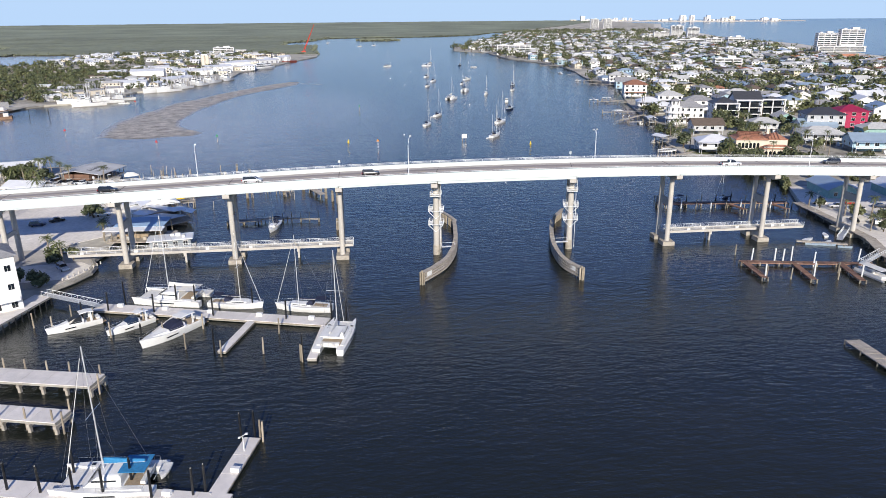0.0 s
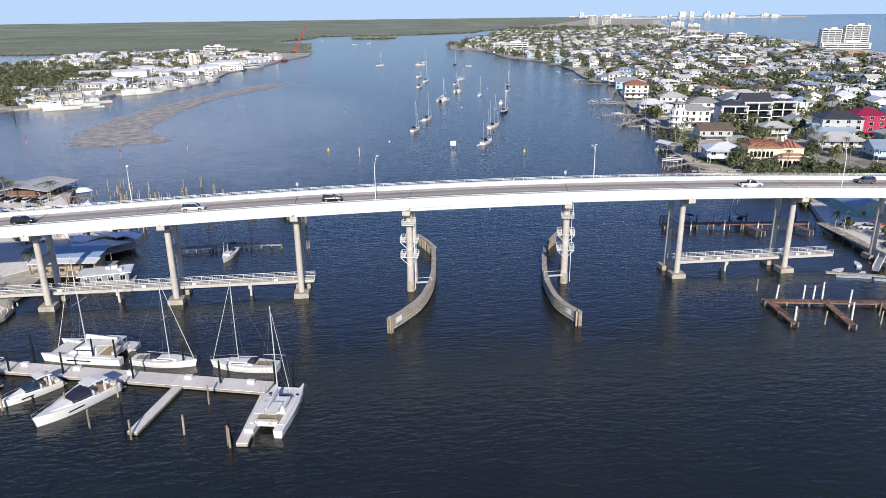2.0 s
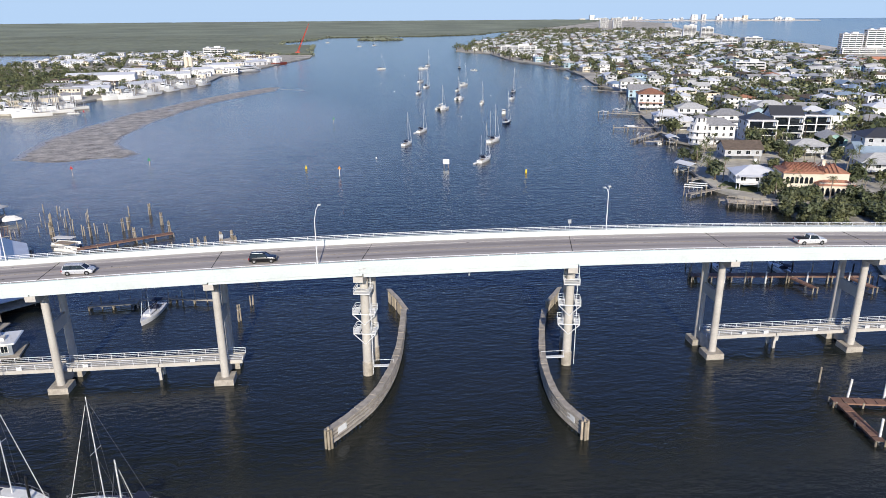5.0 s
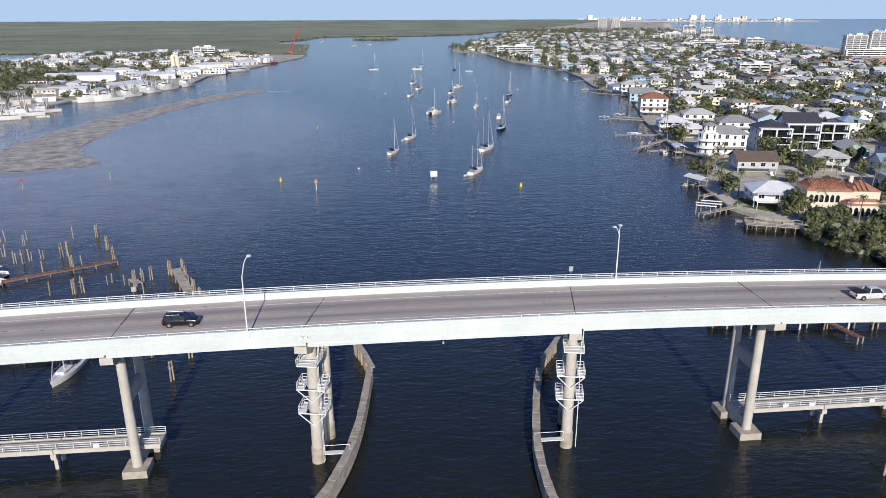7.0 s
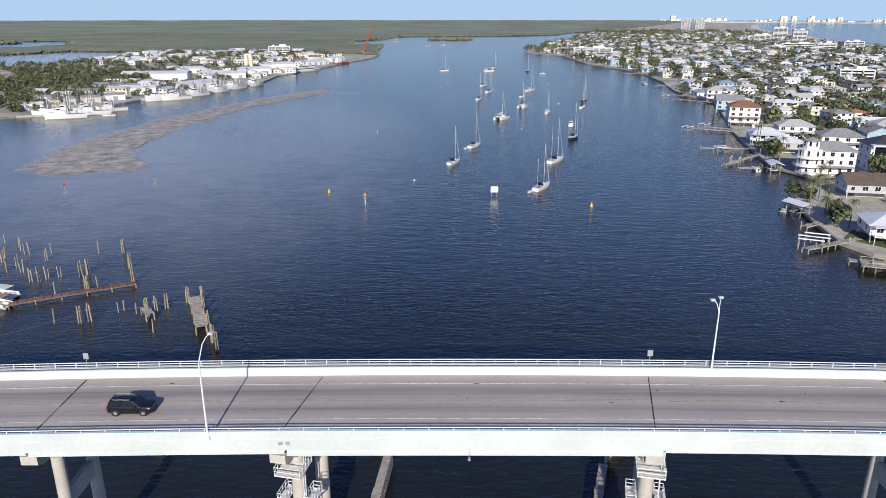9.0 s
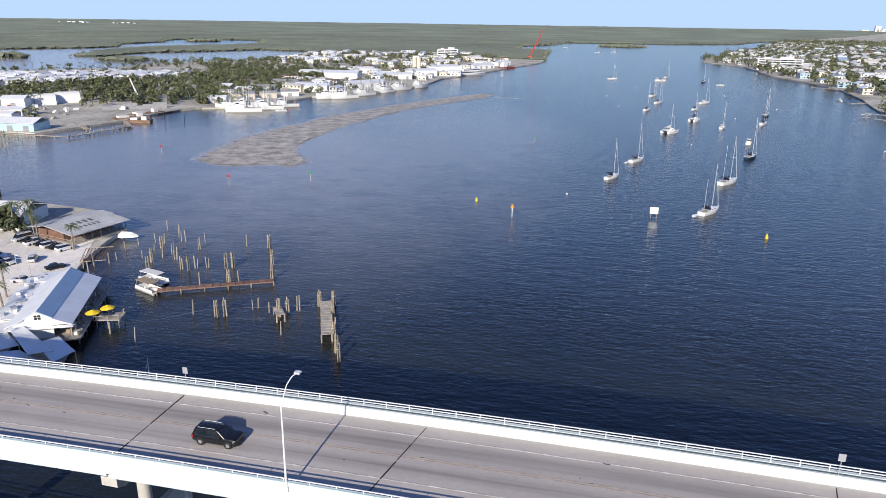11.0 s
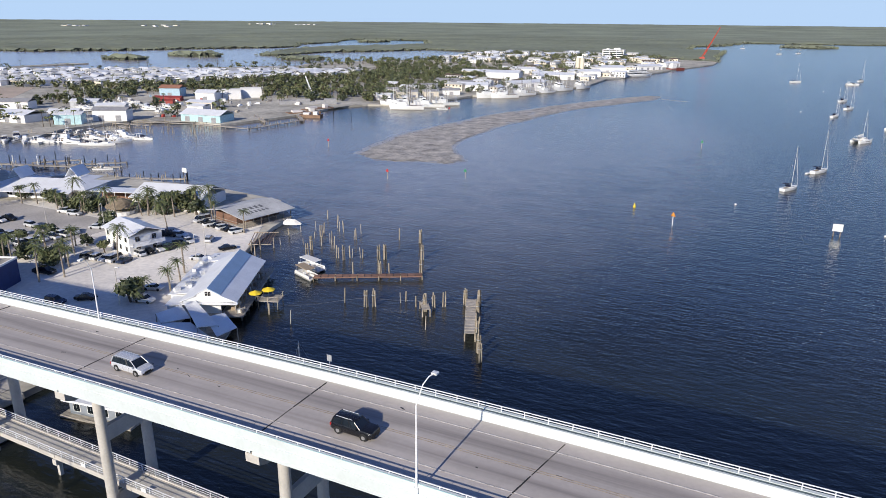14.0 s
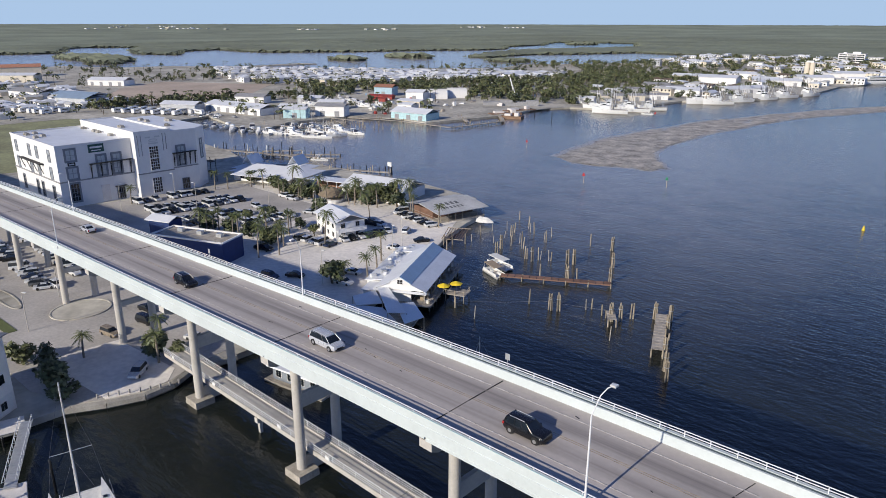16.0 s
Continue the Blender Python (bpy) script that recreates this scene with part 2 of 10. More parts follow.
STUCCO_C = mat("cream stucco", (0.70, 0.63, 0.51), 0.8, var=0.06, scale=0.3, fine=4, bump=0.1)
METAL_W = mat("white standing seam metal", (0.82, 0.83, 0.84), 0.4, 0.1, var=0.06, scale=0.3, fine=3)
METAL_B = mat("blue grey metal roof", (0.36, 0.46, 0.56), 0.4, 0.2, var=0.08, scale=0.3, fine=3)
TILE_R = mat("red clay roof tile", (0.40, 0.19, 0.12), 0.8, var=0.25, scale=1.2, fine=5, bump=0.5, island=0.2, objvar=0.3)
SHING_G = mat("grey shingle", (0.31, 0.31, 0.32), 0.85, var=0.15, scale=0.8, fine=6, bump=0.3)
SHING_B = mat("brown shingle", (0.15, 0.115, 0.09), 0.85, var=0.2, scale=0.8, fine=6, bump=0.3)
LETTER = mat("faded dark roof lettering", (0.17, 0.175, 0.185), 0.85, var=0.35, scale=1.5, fine=8)
DARK = mat("near black fittings and painted shade", (0.03, 0.03, 0.03), 0.9, var=0.2)
ROOF_BL = mat("light blue metal roof", (0.31, 0.45, 0.62), 0.55, var=0.06, scale=0.3, fine=3)
DRY = mat("dry rough grass", (0.34, 0.31, 0.19), 0.95, var=0.3, scale=0.05, fine=0.6, bump=0.3, tint=(0.26, 0.27, 0.14))
FISH_R = mat("weathered grey white roof", (0.52, 0.52, 0.51), 0.6, var=0.14, scale=0.25, fine=2)
THATCH = mat("brown palm thatch", (0.24, 0.19, 0.13), 0.95, var=0.25, scale=1, fine=9, bump=0.7)


# ---- mesh tools ----
class Geo:
    """Collects boxes, tubes and lofts into one mesh."""

    def __init__(self):
        self.v, self.f, self.rim = [], [], []

    def add(self, verts, faces):
        k = len(self.v)
        self.v.extend(verts)
        self.f.extend(tuple(i + k for i in q) for q in faces)
        return self

    def box(self, x, y, z, sx, sy, sz, rz=0.0, tx=1.0, ty=1.0, ry=0.0):
        """Centre of the base at x, y, z; the top is scaled by tx, ty."""
        m = Matrix.Translation((x, y, z)) @ Matrix.Rotation(rz, 4, "Z") @ Matrix.Rotation(ry, 4, "Y")
        vs = []
        for h, a, b in ((0, 1, 1), (sz, tx, ty)):
            for i, j in ((-1, -1), (1, -1), (1, 1), (-1, 1)):
                vs.append(tuple(m @ Vector((i * sx * a / 2, j * sy * b / 2, h))))
        return self.add(vs, [(3, 2, 1, 0), (4, 5, 6, 7), (0, 1, 5, 4), (1, 2, 6, 5), (2, 3, 7, 6), (3, 0, 4, 7)])

    def tube(self, p, q, r0, r1=None, n=8, caps=True):
        p, q = Vector(p), Vector(q)
        r1 = r0 if r1 is None else r1
        d = (q - p).normalized()
        u = d.orthogonal().normalized()
        w = d.cross(u)
        vs = []
        for c, r in ((p, r0), (q, r1)):
            for i in range(n):
                a = 2 * math.pi * i / n
                vs.append(tuple(c + (u * math.cos(a) + w * math.sin(a)) * r))
        fs = [(i, (i + 1) % n, n + (i + 1) % n, n + i) for i in range(n)]
        if caps:
            fs += [tuple(range(n - 1, -1, -1)), tuple(range(n, 2 * n))]
        return self.add(vs, fs)

    def chain(self, pts, r, n=5):
        for a, b in zip(pts, pts[1:]):
            self.tube(a, b, r, r, n)
        return self

    def loft(self, rings, cap=True):
        """Rings of equally many points, joined one to the next, closed round."""
        n = len(rings[0])
        vs = [tuple(p) for ring in rings for p in ring]
        fs = []
        for k in range(len(rings) - 1):
            for i in range(n):
                j = (i + 1) % n
                fs.append((k * n + i, k * n + j, (k + 1) * n + j, (k + 1) * n + i))
        if cap:
            fs += [tuple(range(n - 1, -1, -1)), tuple(range((len(rings) - 1) * n, len(rings) * n))]
        return self.add(vs, fs)

    def prism(self, poly, z0, z1):
        n = len(poly)
        return self.add([(x, y, z0) for x, y in poly] + [(x, y, z1) for x, y in poly],
                        [(i, (i + 1) % n, n + (i + 1) % n, n + i) for i in range(n)] + [tuple(range(n - 1, -1, -1)), tuple(range(n, 2 * n))])

    def dome(self, x, y, z, rx, ry, rz, n=10, k=4):
        rings = []
        for i in range(k):
            a = math.pi / 2 * i / k
            rings.append([(x + rx * math.cos(a) * math.cos(2 * math.pi * j / n), y + ry * math.cos(a) * math.sin(2 * math.pi * j / n), z + rz * math.sin(a)) for j in range(n)])
        top = [(x + rx * 0.06 * math.cos(2 * math.pi * j / n), y + ry * 0.06 * math.sin(2 * math.pi * j / n), z + rz) for j in range(n)]
        return self.loft(rings + [top])

    def mesh(self, name, material, smooth=False):
        me = bpy.data.meshes.new(name)
        me.from_pydata(self.v, [], self.f)
        me.materials.append(material)
        if smooth:
            me.polygons.foreach_set("use_smooth", [True] * len(me.polygons))
            me.set_sharp_from_angle(angle=radians(34))
        me.update()
        return me


def part(name, geo, material, parent=None, label="", smooth=False):
    ob = new(name, geo.mesh(name, material, smooth))
    if parent is not None:
        ob.parent = parent
    return tagged(ob, label)


def shared(name, me, parent, m):
    """One more object on a mesh that others use too."""
    ob = new(name, me)
    ob.parent, ob.matrix_basis = parent, m
    return ob


def thing(name, label, category, x=0, y=0, z=0, rz=0, group="", kind=""):
    ob = new(name)
    ob.empty_display_size = 0.5
    ob.matrix_basis = pose(x, y, z, 0, 0, rz)
    return tagged(ob, label, category, group, kind)


def setting(name, geo, material, label, category="structure", smooth=False):
    return tagged(part(name, geo, material, None, "", smooth), label, category, "", "structure")


# ---- water, land and distance ----
from mathutils.geometry import tessellate_polygon

FAR = 4880.0


def swell(x, y):
    """The sheet of the world lifts gently past 2.5 km, so that its rim stands at the true horizon."""
    r = math.hypot(x, y)
    return 0.0 if r < 2500 else 42.0 * ((r - 2500) / 2400) ** 2


def polar_sheet(z=0.0):
    g = Geo()
    radii = [0, 60, 120, 200, 300, 450, 650, 900, 1200, 1600, 2000, 2500, 2800, 3100, 3400, 3700, 4000, 4300, 4600, FAR]
    n = 96
    g.v = [(r * math.cos(2 * math.pi * i / n), r * math.sin(2 * math.pi * i / n), z + swell(r, 0)) for r in radii for i in range(n)]
    for k in range(len(radii) - 1):
        for i in range(n):
            j = (i + 1) % n
            g.f.append((k * n + i, (k + 1) * n + i, (k + 1) * n + j, k * n + j))
    return g


setting("water", polar_sheet(), WATER, "dark rippled blue brown tidal channel water", "water", True)


def inside(x, y, poly):
    c, n = False, len(poly)
    for i in range(n):
        (x0, y0), (x1, y1) = poly[i], poly[i - 1]
        if (y0 > y) != (y1 > y) and x < (x1 - x0) * (y - y0) / (y1 - y0) + x0:
            c = not c
    return c


def roughen(poly, step, amp):
    """Subdivides an outline and shakes it, for a natural shore."""
    out = []
    for i, a in enumerate(poly):
        b = poly[(i + 1) % len(poly)]
        k = max(1, int(math.hypot(b[0] - a[0], b[1] - a[1]) / step))
        for j in range(k):
            x, y = a[0] + (b[0] - a[0]) * j / k, a[1] + (b[1] - a[1]) * j / k
            s = amp * min(1, j, k - j) if j else 0
            w = noise.noise_vector((x / step * 0.7, y / step * 0.7, 3.3))
            out.append((x + w[0] * s, y + w[1] * s))
    return out


def sheet(poly, z, cell, skirt=-1.5):
    """A slab of land: triangulated top that follows the swell, and an edge down into the water."""
    g = Geo()
    g.v = [(x, y, z + swell(x, y)) for x, y in poly]
    g.f = [tuple(q) for q in tessellate_polygon([[Vector((x, y, 0)) for x, y in poly]])]
    n = len(poly)
    k = len(g.v)
    g.v += [(x, y, skirt + swell(x, y)) for x, y in poly]
    g.f += [(i, (i + 1) % n, k + (i + 1) % n, k + i) for i in range(n)]
    return g


def canopy(poly, x0, x1, y0, y1, cell, high, base=0.3, rough=1.0):
    """A closed forest roof: a bumpy grid over the outline, that falls to the water at its rim."""
    g = Geo()
    nx, ny = int((x1 - x0) / cell), int((y1 - y0) / cell)
    idx = {}
    for j in range(ny + 1):
        for i in range(nx + 1):
            x = x0 + i * cell + cell * 0.42 * noise.noise((i * 0.9, j * 0.9, 1.7))
            y = y0 + j * cell + cell * 0.42 * noise.noise((i * 0.9, j * 0.9, 8.1))
            if math.hypot(x, y) < FAR and inside(x, y, poly):
                rim = min(1.0, sum(inside(x + dx, y + dy, poly) for dx, dy in ((cell, 0), (-cell, 0), (0, cell), (0, -cell))) / 4)
                h = high * (0.62 + 0.5 * rough * abs(noise.noise((x / 7.0, y / 7.0, 0.4))) + 0.35 * noise.noise((x / 45.0, y / 45.0, 5.0)))
                h *= 1.0 if rim == 1 else 0.45
                idx[i, j] = len(g.v)
                g.v.append((x, y, base + h + swell(x, y)))
    for (i, j), a in list(idx.items()):
        q = [idx.get(k) for k in ((i, j), (i + 1, j), (i + 1, j + 1), (i, j + 1))]
        if None not in q:
            g.f.append(tuple(q))
    # a wall round the open rim, which forest_mesh colours dark as shade
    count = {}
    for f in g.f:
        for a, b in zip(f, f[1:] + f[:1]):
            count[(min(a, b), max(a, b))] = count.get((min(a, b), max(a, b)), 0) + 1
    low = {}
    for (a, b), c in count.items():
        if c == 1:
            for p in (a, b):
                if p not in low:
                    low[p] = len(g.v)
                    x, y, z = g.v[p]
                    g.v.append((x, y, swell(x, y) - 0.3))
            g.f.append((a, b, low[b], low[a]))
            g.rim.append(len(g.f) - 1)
    return g


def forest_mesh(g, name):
    """Leaves on the roof of the wood, and shade painted as a dark colour along its open edge."""
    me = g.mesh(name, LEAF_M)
    me.materials.append(EDGE_SHADE)
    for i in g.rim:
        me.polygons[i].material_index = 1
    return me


SHORE_W = [(-121, -130), (-117.5, -47), (-114.6, -27), (-114.2, -15), (-111.2, -9.6), (-109.0, -4.0), (-109.4, 0.8), (-112, 6), (-111, 14), (-111, 26), (-109, 40), (-113, 54), (-124, 78),
           (-133, 96), (-138, 110), (-141, 122), (-157, 137), (-191, 141), (-221, 137), (-250, 137), (-266, 116), (-300, 126), (-420, 140), (-428, 186), (-366, 172), (-352, 178),
           (-366, 205), (-362, 248), (-337, 264), (-303, 262), (-291, 322), (-296, 368), (-284, 392), (-258, 402), (-250, 446), (-244, 490), (-224, 500),
           (-202, 549), (-187, 627), (-190, 720), (-170, 803), (-150, 930), (-120, 1080), (-124, 1180), (-330, 1290), (-540, 1215), (-520, 1000),
           (-560, 900), (-600, 835), (-630, 800), (-600, 715), (-640, 670), (-690, 600), (-730, 550), (-800, 515), (-870, 500), (-858, 600), (-885, 590), (-880, 510), (-900, 455), (-955, 420), (-965, 365), (-1064, 316), (-999, 222), (-1200, 120), (-1500, -130)]
setting("ground", sheet(roughen(SHORE_W, 40, 3.0), 1.2, 20), SOIL, "sandy mainland ground with dry grass and shell", "ground")
SHORE_E = [(130, -400), (108, -110), (100.8, -45), (101.8, -16), (105.0, 0), (107, 19), (110, 38), (119, 58), (127, 77), (120.7, 84), (118, 95), (120, 108), (113, 118), (109.4, 129),
           (112.5, 150), (118, 175), (135, 198), (169, 209), (177, 225), (144, 214), (137, 232), (142, 263), (157, 330), (174, 388), (198, 469), (190, 525),
           (209, 641), (218, 743), (210, 823), (187, 934), (187, 1141), (140, 1251), (156, 1395), (224, 1636), (333, 1867), (420, 2300), (700, 3300), (1050, 4500),
           (1450, 4600), (1640, 3900), (1415, 3353), (1301, 2950), (1176, 2414), (974, 1813), (944, 1562), (905, 1366), (798, 1075), (740, 916), (670, 600), (560, 200), (470, -100), (420, -400)]
setting("ground_island", sheet(roughen(SHORE_E, 45, 2.5), 1.2, 20), SOIL, "sandy island ground between houses and gardens", "ground")
_b = [(1640, 3900), (1415, 3353), (1301, 2950), (1176, 2414), (974, 1813), (944, 1562), (905, 1366), (798, 1075), (740, 916), (670, 600), (560, 200)]
setting("beach", sheet(_b + [(x + 40, y) for x, y in reversed(_b)], 0.6, 20), BEACH, "strip of white gulf beach sand", "beach")

# mangrove coast to the horizon
_arc = [(FAR * 0.995 * math.sin(radians(a)), FAR * 0.995 * math.cos(radians(a))) for a in range(-95, 20, 3)]
COAST = [(-124, 1150), (-121, 1193), (-140, 1300), (-150, 1575), (-232, 1590), (-250, 1855), (-190, 1990), (-160, 2280), (180, 2330), (360, 2480), (620, 3000)] + list(reversed(_arc)) + \
        [(-1579, 300), (-1490, 412), (-1496, 474), (-1729, 568), (-1760, 636), (-1692, 706), (-1486, 596), (-1350, 552), (-1269, 601), (-1402, 681), (-1440, 770), (-1300, 757), (-1236, 778), (-1188, 845), (-1137, 915), (-1118, 979), (-1072, 1085), (-1020, 1165),
         (-1013, 1252), (-1108, 1384), (-1126, 1569), (-1237, 1788), (-1106, 1833), (-1012, 1845), (-855, 1560), (-864, 1421), (-906, 1341), (-956, 1238), (-907, 1063), (-835, 900), (-786, 913), (-809, 1021), (-794, 1090), (-758, 1132), (-733, 1198), (-704, 1280), (-560, 1250), (-400, 1260)]
COAST = roughen(COAST, 110, 16)
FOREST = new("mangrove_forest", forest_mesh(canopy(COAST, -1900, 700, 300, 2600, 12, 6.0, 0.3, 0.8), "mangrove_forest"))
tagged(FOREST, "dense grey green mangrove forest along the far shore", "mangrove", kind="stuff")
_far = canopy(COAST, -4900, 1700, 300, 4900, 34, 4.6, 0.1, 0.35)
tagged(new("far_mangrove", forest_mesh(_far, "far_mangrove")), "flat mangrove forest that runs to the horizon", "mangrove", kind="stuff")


def islet(x, y, rx, ry, high, cell=7):
    poly = [(x + rx * math.cos(a) * (1 + 0.16 * noise.noise((math.cos(a) * 2, math.sin(a) * 2, x))), y + ry * math.sin(a) * (1 + 0.2 * noise.noise((math.cos(a) * 2, math.sin(a) * 2, y)))) for a in (2 * math.pi * i / 40 for i in range(40))]
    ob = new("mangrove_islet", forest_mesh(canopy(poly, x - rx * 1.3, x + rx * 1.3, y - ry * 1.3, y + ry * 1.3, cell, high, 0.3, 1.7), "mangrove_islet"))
    return tagged(ob, "low mangrove islet standing in the bay", "islet", "mangrove islets", "stuff")


ISLETS = ((-915, 706, 38, 26, 7), (-906, 838, 52, 34, 7), (-705, 860, 40, 30, 6), (-1235, 430, 130, 42, 7), (-1110, 395, 45, 26, 7), (5, 2010, 66, 60, 6), (225, 1330, 60, 75, 7), (-1090, 1690, 40, 60, 6))
for _i in ISLETS:
    islet(*_i)


def rim_spots(poly, step, rnd, deep=12.0):
    """Points along an outline and a little inside it."""
    out = []
    for a, b in zip(poly, poly[1:] + poly[:1]):
        d = math.hypot(b[0] - a[0], b[1] - a[1])
        for k in range(int(d / step) + 1):
            x, y = a[0] + (b[0] - a[0]) * rnd.random(), a[1] + (b[1] - a[1]) * rnd.random()
            s = rnd.random()
            x, y = a[0] + (b[0] - a[0]) * s + rnd.uniform(-deep, deep), a[1] + (b[1] - a[1]) * s + rnd.uniform(-deep, deep)
            if math.hypot(x, y) < 2300 and inside(x, y, poly):
                out.append((x, y))
    return out


def clumps(spots, name, label, rnd, quads=16):
    """Mangrove bushes: sprays of leaf quads in uneven mounds that reach the water."""
    g = Geo()
    for x, y in spots:
        s = rnd.uniform(2.0, 3.6)
        z = swell(x, y) + rnd.uniform(1.0, 4.2)
        for i in range(quads):
            d = Vector((rnd.gauss(0, 1), rnd.gauss(0, 1), rnd.gauss(0, 0.7))).normalized()
            c = Vector((x, y, z)) + Vector((d.x * s, d.y * s, d.z * s * 0.75))
            u = Vector((rnd.gauss(0, 1), rnd.gauss(0, 1), rnd.gauss(0, 0.6))).normalized() * s * 0.34
            v = u.cross(d).normalized() * s * 0.28
            g.add([tuple(c - u), tuple(c + v), tuple(c + u), tuple(c - v)], [(0, 1, 2, 3)])
    return tagged(new(name, g.mesh(name, LEAF_M)), label, "mangrove", kind="stuff")


_mr = random.Random(31)
_ms = rim_spots(COAST, 4.5, _mr, 8.0)
for _i in ISLETS:
    _p = [(_i[0] + _i[2] * math.cos(a), _i[1] + _i[3] * math.sin(a)) for a in (2 * math.pi * k / 32 for k in range(32))]
    _ms += rim_spots(_p, 4, _mr, min(_i[2], _i[3]) * 0.6) + rim_spots(_p, 5, _mr, 6)
clumps(_ms, "mangrove_edge", "uneven mangrove bushes along the water's edge", _mr)

BAR = [(-186, 229), (-191, 251), (-194, 273), (-195, 303), (-193, 337), (-188, 379), (-181, 411), (-169, 448), (-156, 490), (-142, 526), (-130, 553), (-116, 577), (-104, 574), (-108, 540), (-124, 506), (-137, 471), (-148, 437),
       (-155, 395), (-159, 357), (-160, 311), (-160, 294), (-155, 271), (-145, 252), (-133, 238), (-137, 227), (-149, 226), (-160, 221), (-172, 219)]


def mud_flat(poly, z, cell=1.7):
    """Ribbed mud that lies awash: low mounds along the tide's run, with pools and channels between them."""
    g = Geo()
    x0, y0 = min(p[0] for p in poly), min(p[1] for p in poly)
    nx, ny = int((max(p[0] for p in poly) - x0) / cell), int((max(p[1] for p in poly) - y0) / (cell * 1.6))
    idx = {}
    for j in range(ny + 1):
        for i in range(nx + 1):
            x, y = x0 + (i + 0.4 * noise.noise((i * 0.8, j * 0.8, 2.2))) * cell, y0 + (j + 0.4 * noise.noise((i * 0.8, j * 0.8, 6.6))) * cell * 1.6
            if inside(x, y, poly):
                edge = min(math.hypot(x - a, y - b) for a, b in poly)
                u, v = x * 0.98 + y * 0.2, y * 0.98 - x * 0.2
                h = 0.20 * noise.noise((u / 4.0, v / 11.0, 1.0)) + 0.16 * noise.noise((u / 13.0, v / 30.0, 4.0)) + 0.08 * noise.noise((u / 1.8, v / 4.0, 8.0))
                idx[i, j] = len(g.v)
                g.v.append((x, y, z + h - 0.12 * max(0.0, 1 - edge / 9.0)))
    for (i, j) in idx:
        q = [idx.get(k) for k in ((i, j), (i + 1, j), (i + 1, j + 1), (i, j + 1))]
        if None not in q:
            g.f.append(tuple(q))
    return g


_edge = roughen(roughen(BAR, 12, 4), 4, 1.5)
_rim = [(x - 2.0, y - 1.0) for x, y in _edge[:len(_edge) // 2]] + [(x + 1.2, y) for x, y in _edge[len(_edge) // 2:]]
setting("sandbar_rim", sheet(_rim, 0.03, 10, -0.5), MUD_W, "pale wet rim of the muddy sand bar", "sandbar")
setting("sandbar", mud_flat(_edge, 0.2), MUD, "long low ribbed mud bar just out of the water", "sandbar", True)
setting("sandbar_spit", sheet(roughen([(-104, 560), (-99, 556), (-82, 549), (-80, 546), (-84, 544), (-102, 551)], 4, 1.2), 0.03, 10, -0.5), MUD_W, "pale streak of sand at the end of the bar", "sandbar")


# ---- the bridge ----
Y0, Y1 = -2.9, 10.4        # outer faces of the parapets
PIERS = [-101.8, -73.6, -45.0, -19.2, 18.3, 47.1, 75.5, 104.0, 132.5]
PIERS_LAND = [-131.0, -160.0, -189.0, -218.0, -247.0]


def deck(x):
    """Height of the road surface: a crest curve between two even grades."""
    d = abs(x - 6.0)
    return 22.9 - (0.00025 * d * d if d < 80 else 1.6 + 0.04 * (d - 80))


def ribbon(x0, x1, step, ys, lift=0.0):
    """A lengthwise extrusion along the deck of the closed profile ys = [(y, z)...]."""
    n = max(2, int((x1 - x0) / step))
    return Geo().loft([[(x0 + (x1 - x0) * i / n, y, deck(x0 + (x1 - x0) * i / n) + z + lift) for y, z in ys] for i in range(n + 1)])


def girder_depth(x0):
    """The channel span has the deepest girders, the span west of it middling ones."""
    return {-19.2: 1.85, -45.0: 1.62}.get(x0, 1.45)


BX0, BX1 = -432.0, 300.0
bridge = thing("bridge", "long white concrete beam bridge with a crest over the channel", "bridge", kind="structure")
part("deck_slab", ribbon(BX0, BX1, 4, [(Y0 + 0.15, -0.32), (Y1 - 0.15, -0.32), (Y1 - 0.15, -0.02), (Y0 + 0.15, -0.02)]), CONC, bridge)
part("road_surface", ribbon(BX0, BX1, 4, [(Y0 + 0.42, -0.02), (Y1 - 0.36, -0.02), (Y1 - 0.36, 0.03), (3.75, 0.08), (Y0 + 0.42, 0.03)]), ROAD_B, bridge, "pale worn concrete roadway with soft dark oil bands")
for _y, _m in ((0.85, LINE_W), (8.05, LINE_W)):
    part("edge_line", ribbon(BX0, BX1, 4, [(_y - 0.055, 0.03), (_y + 0.055, 0.03), (_y + 0.055, 0.086), (_y - 0.055, 0.086)]), _m, bridge)
for _y in (4.33, 4.62):
    part("centre_line", ribbon(BX0, BX1, 4, [(_y - 0.045, 0.03), (_y + 0.045, 0.03), (_y + 0.045, 0.088), (_y - 0.045, 0.088)]), LINE_Y, bridge)
# parapets: a sloped kerb face, a flat top and a ledge on the outside
part("parapet", ribbon(BX0, BX1, 4, [(Y0, -1.15), (Y0 + 0.5, -1.15), (Y0 + 0.5, 0.06), (Y0 + 0.36, 1.0), (Y0 + 0.06, 1.0), (Y0 + 0.06, 0.05), (Y0, 0.02)]), PAINT_W, bridge, "white painted concrete parapet")
part("parapet", ribbon(BX0, BX1, 4, [(Y1 + 0.75, -1.2), (Y1 + 0.75, 1.0), (Y1 + 0.36, 1.0), (Y1 + 0.34, 0.86), (Y1, 0.86), (Y1 - 0.02, 1.0), (Y1 - 0.24, 1.0), (Y1 - 0.4, 0.06), (Y1 - 0.4, -1.2)]), PAINT_W, bridge, "white painted concrete parapet")
part("parapet_stripe", ribbon(BX0, BX1, 4, [(Y0 + 0.02, 0.995), (Y0 + 0.1, 0.995), (Y0 + 0.1, 1.02), (Y0 + 0.02, 1.02)]), AQUA, bridge, "pale aqua painted edge")
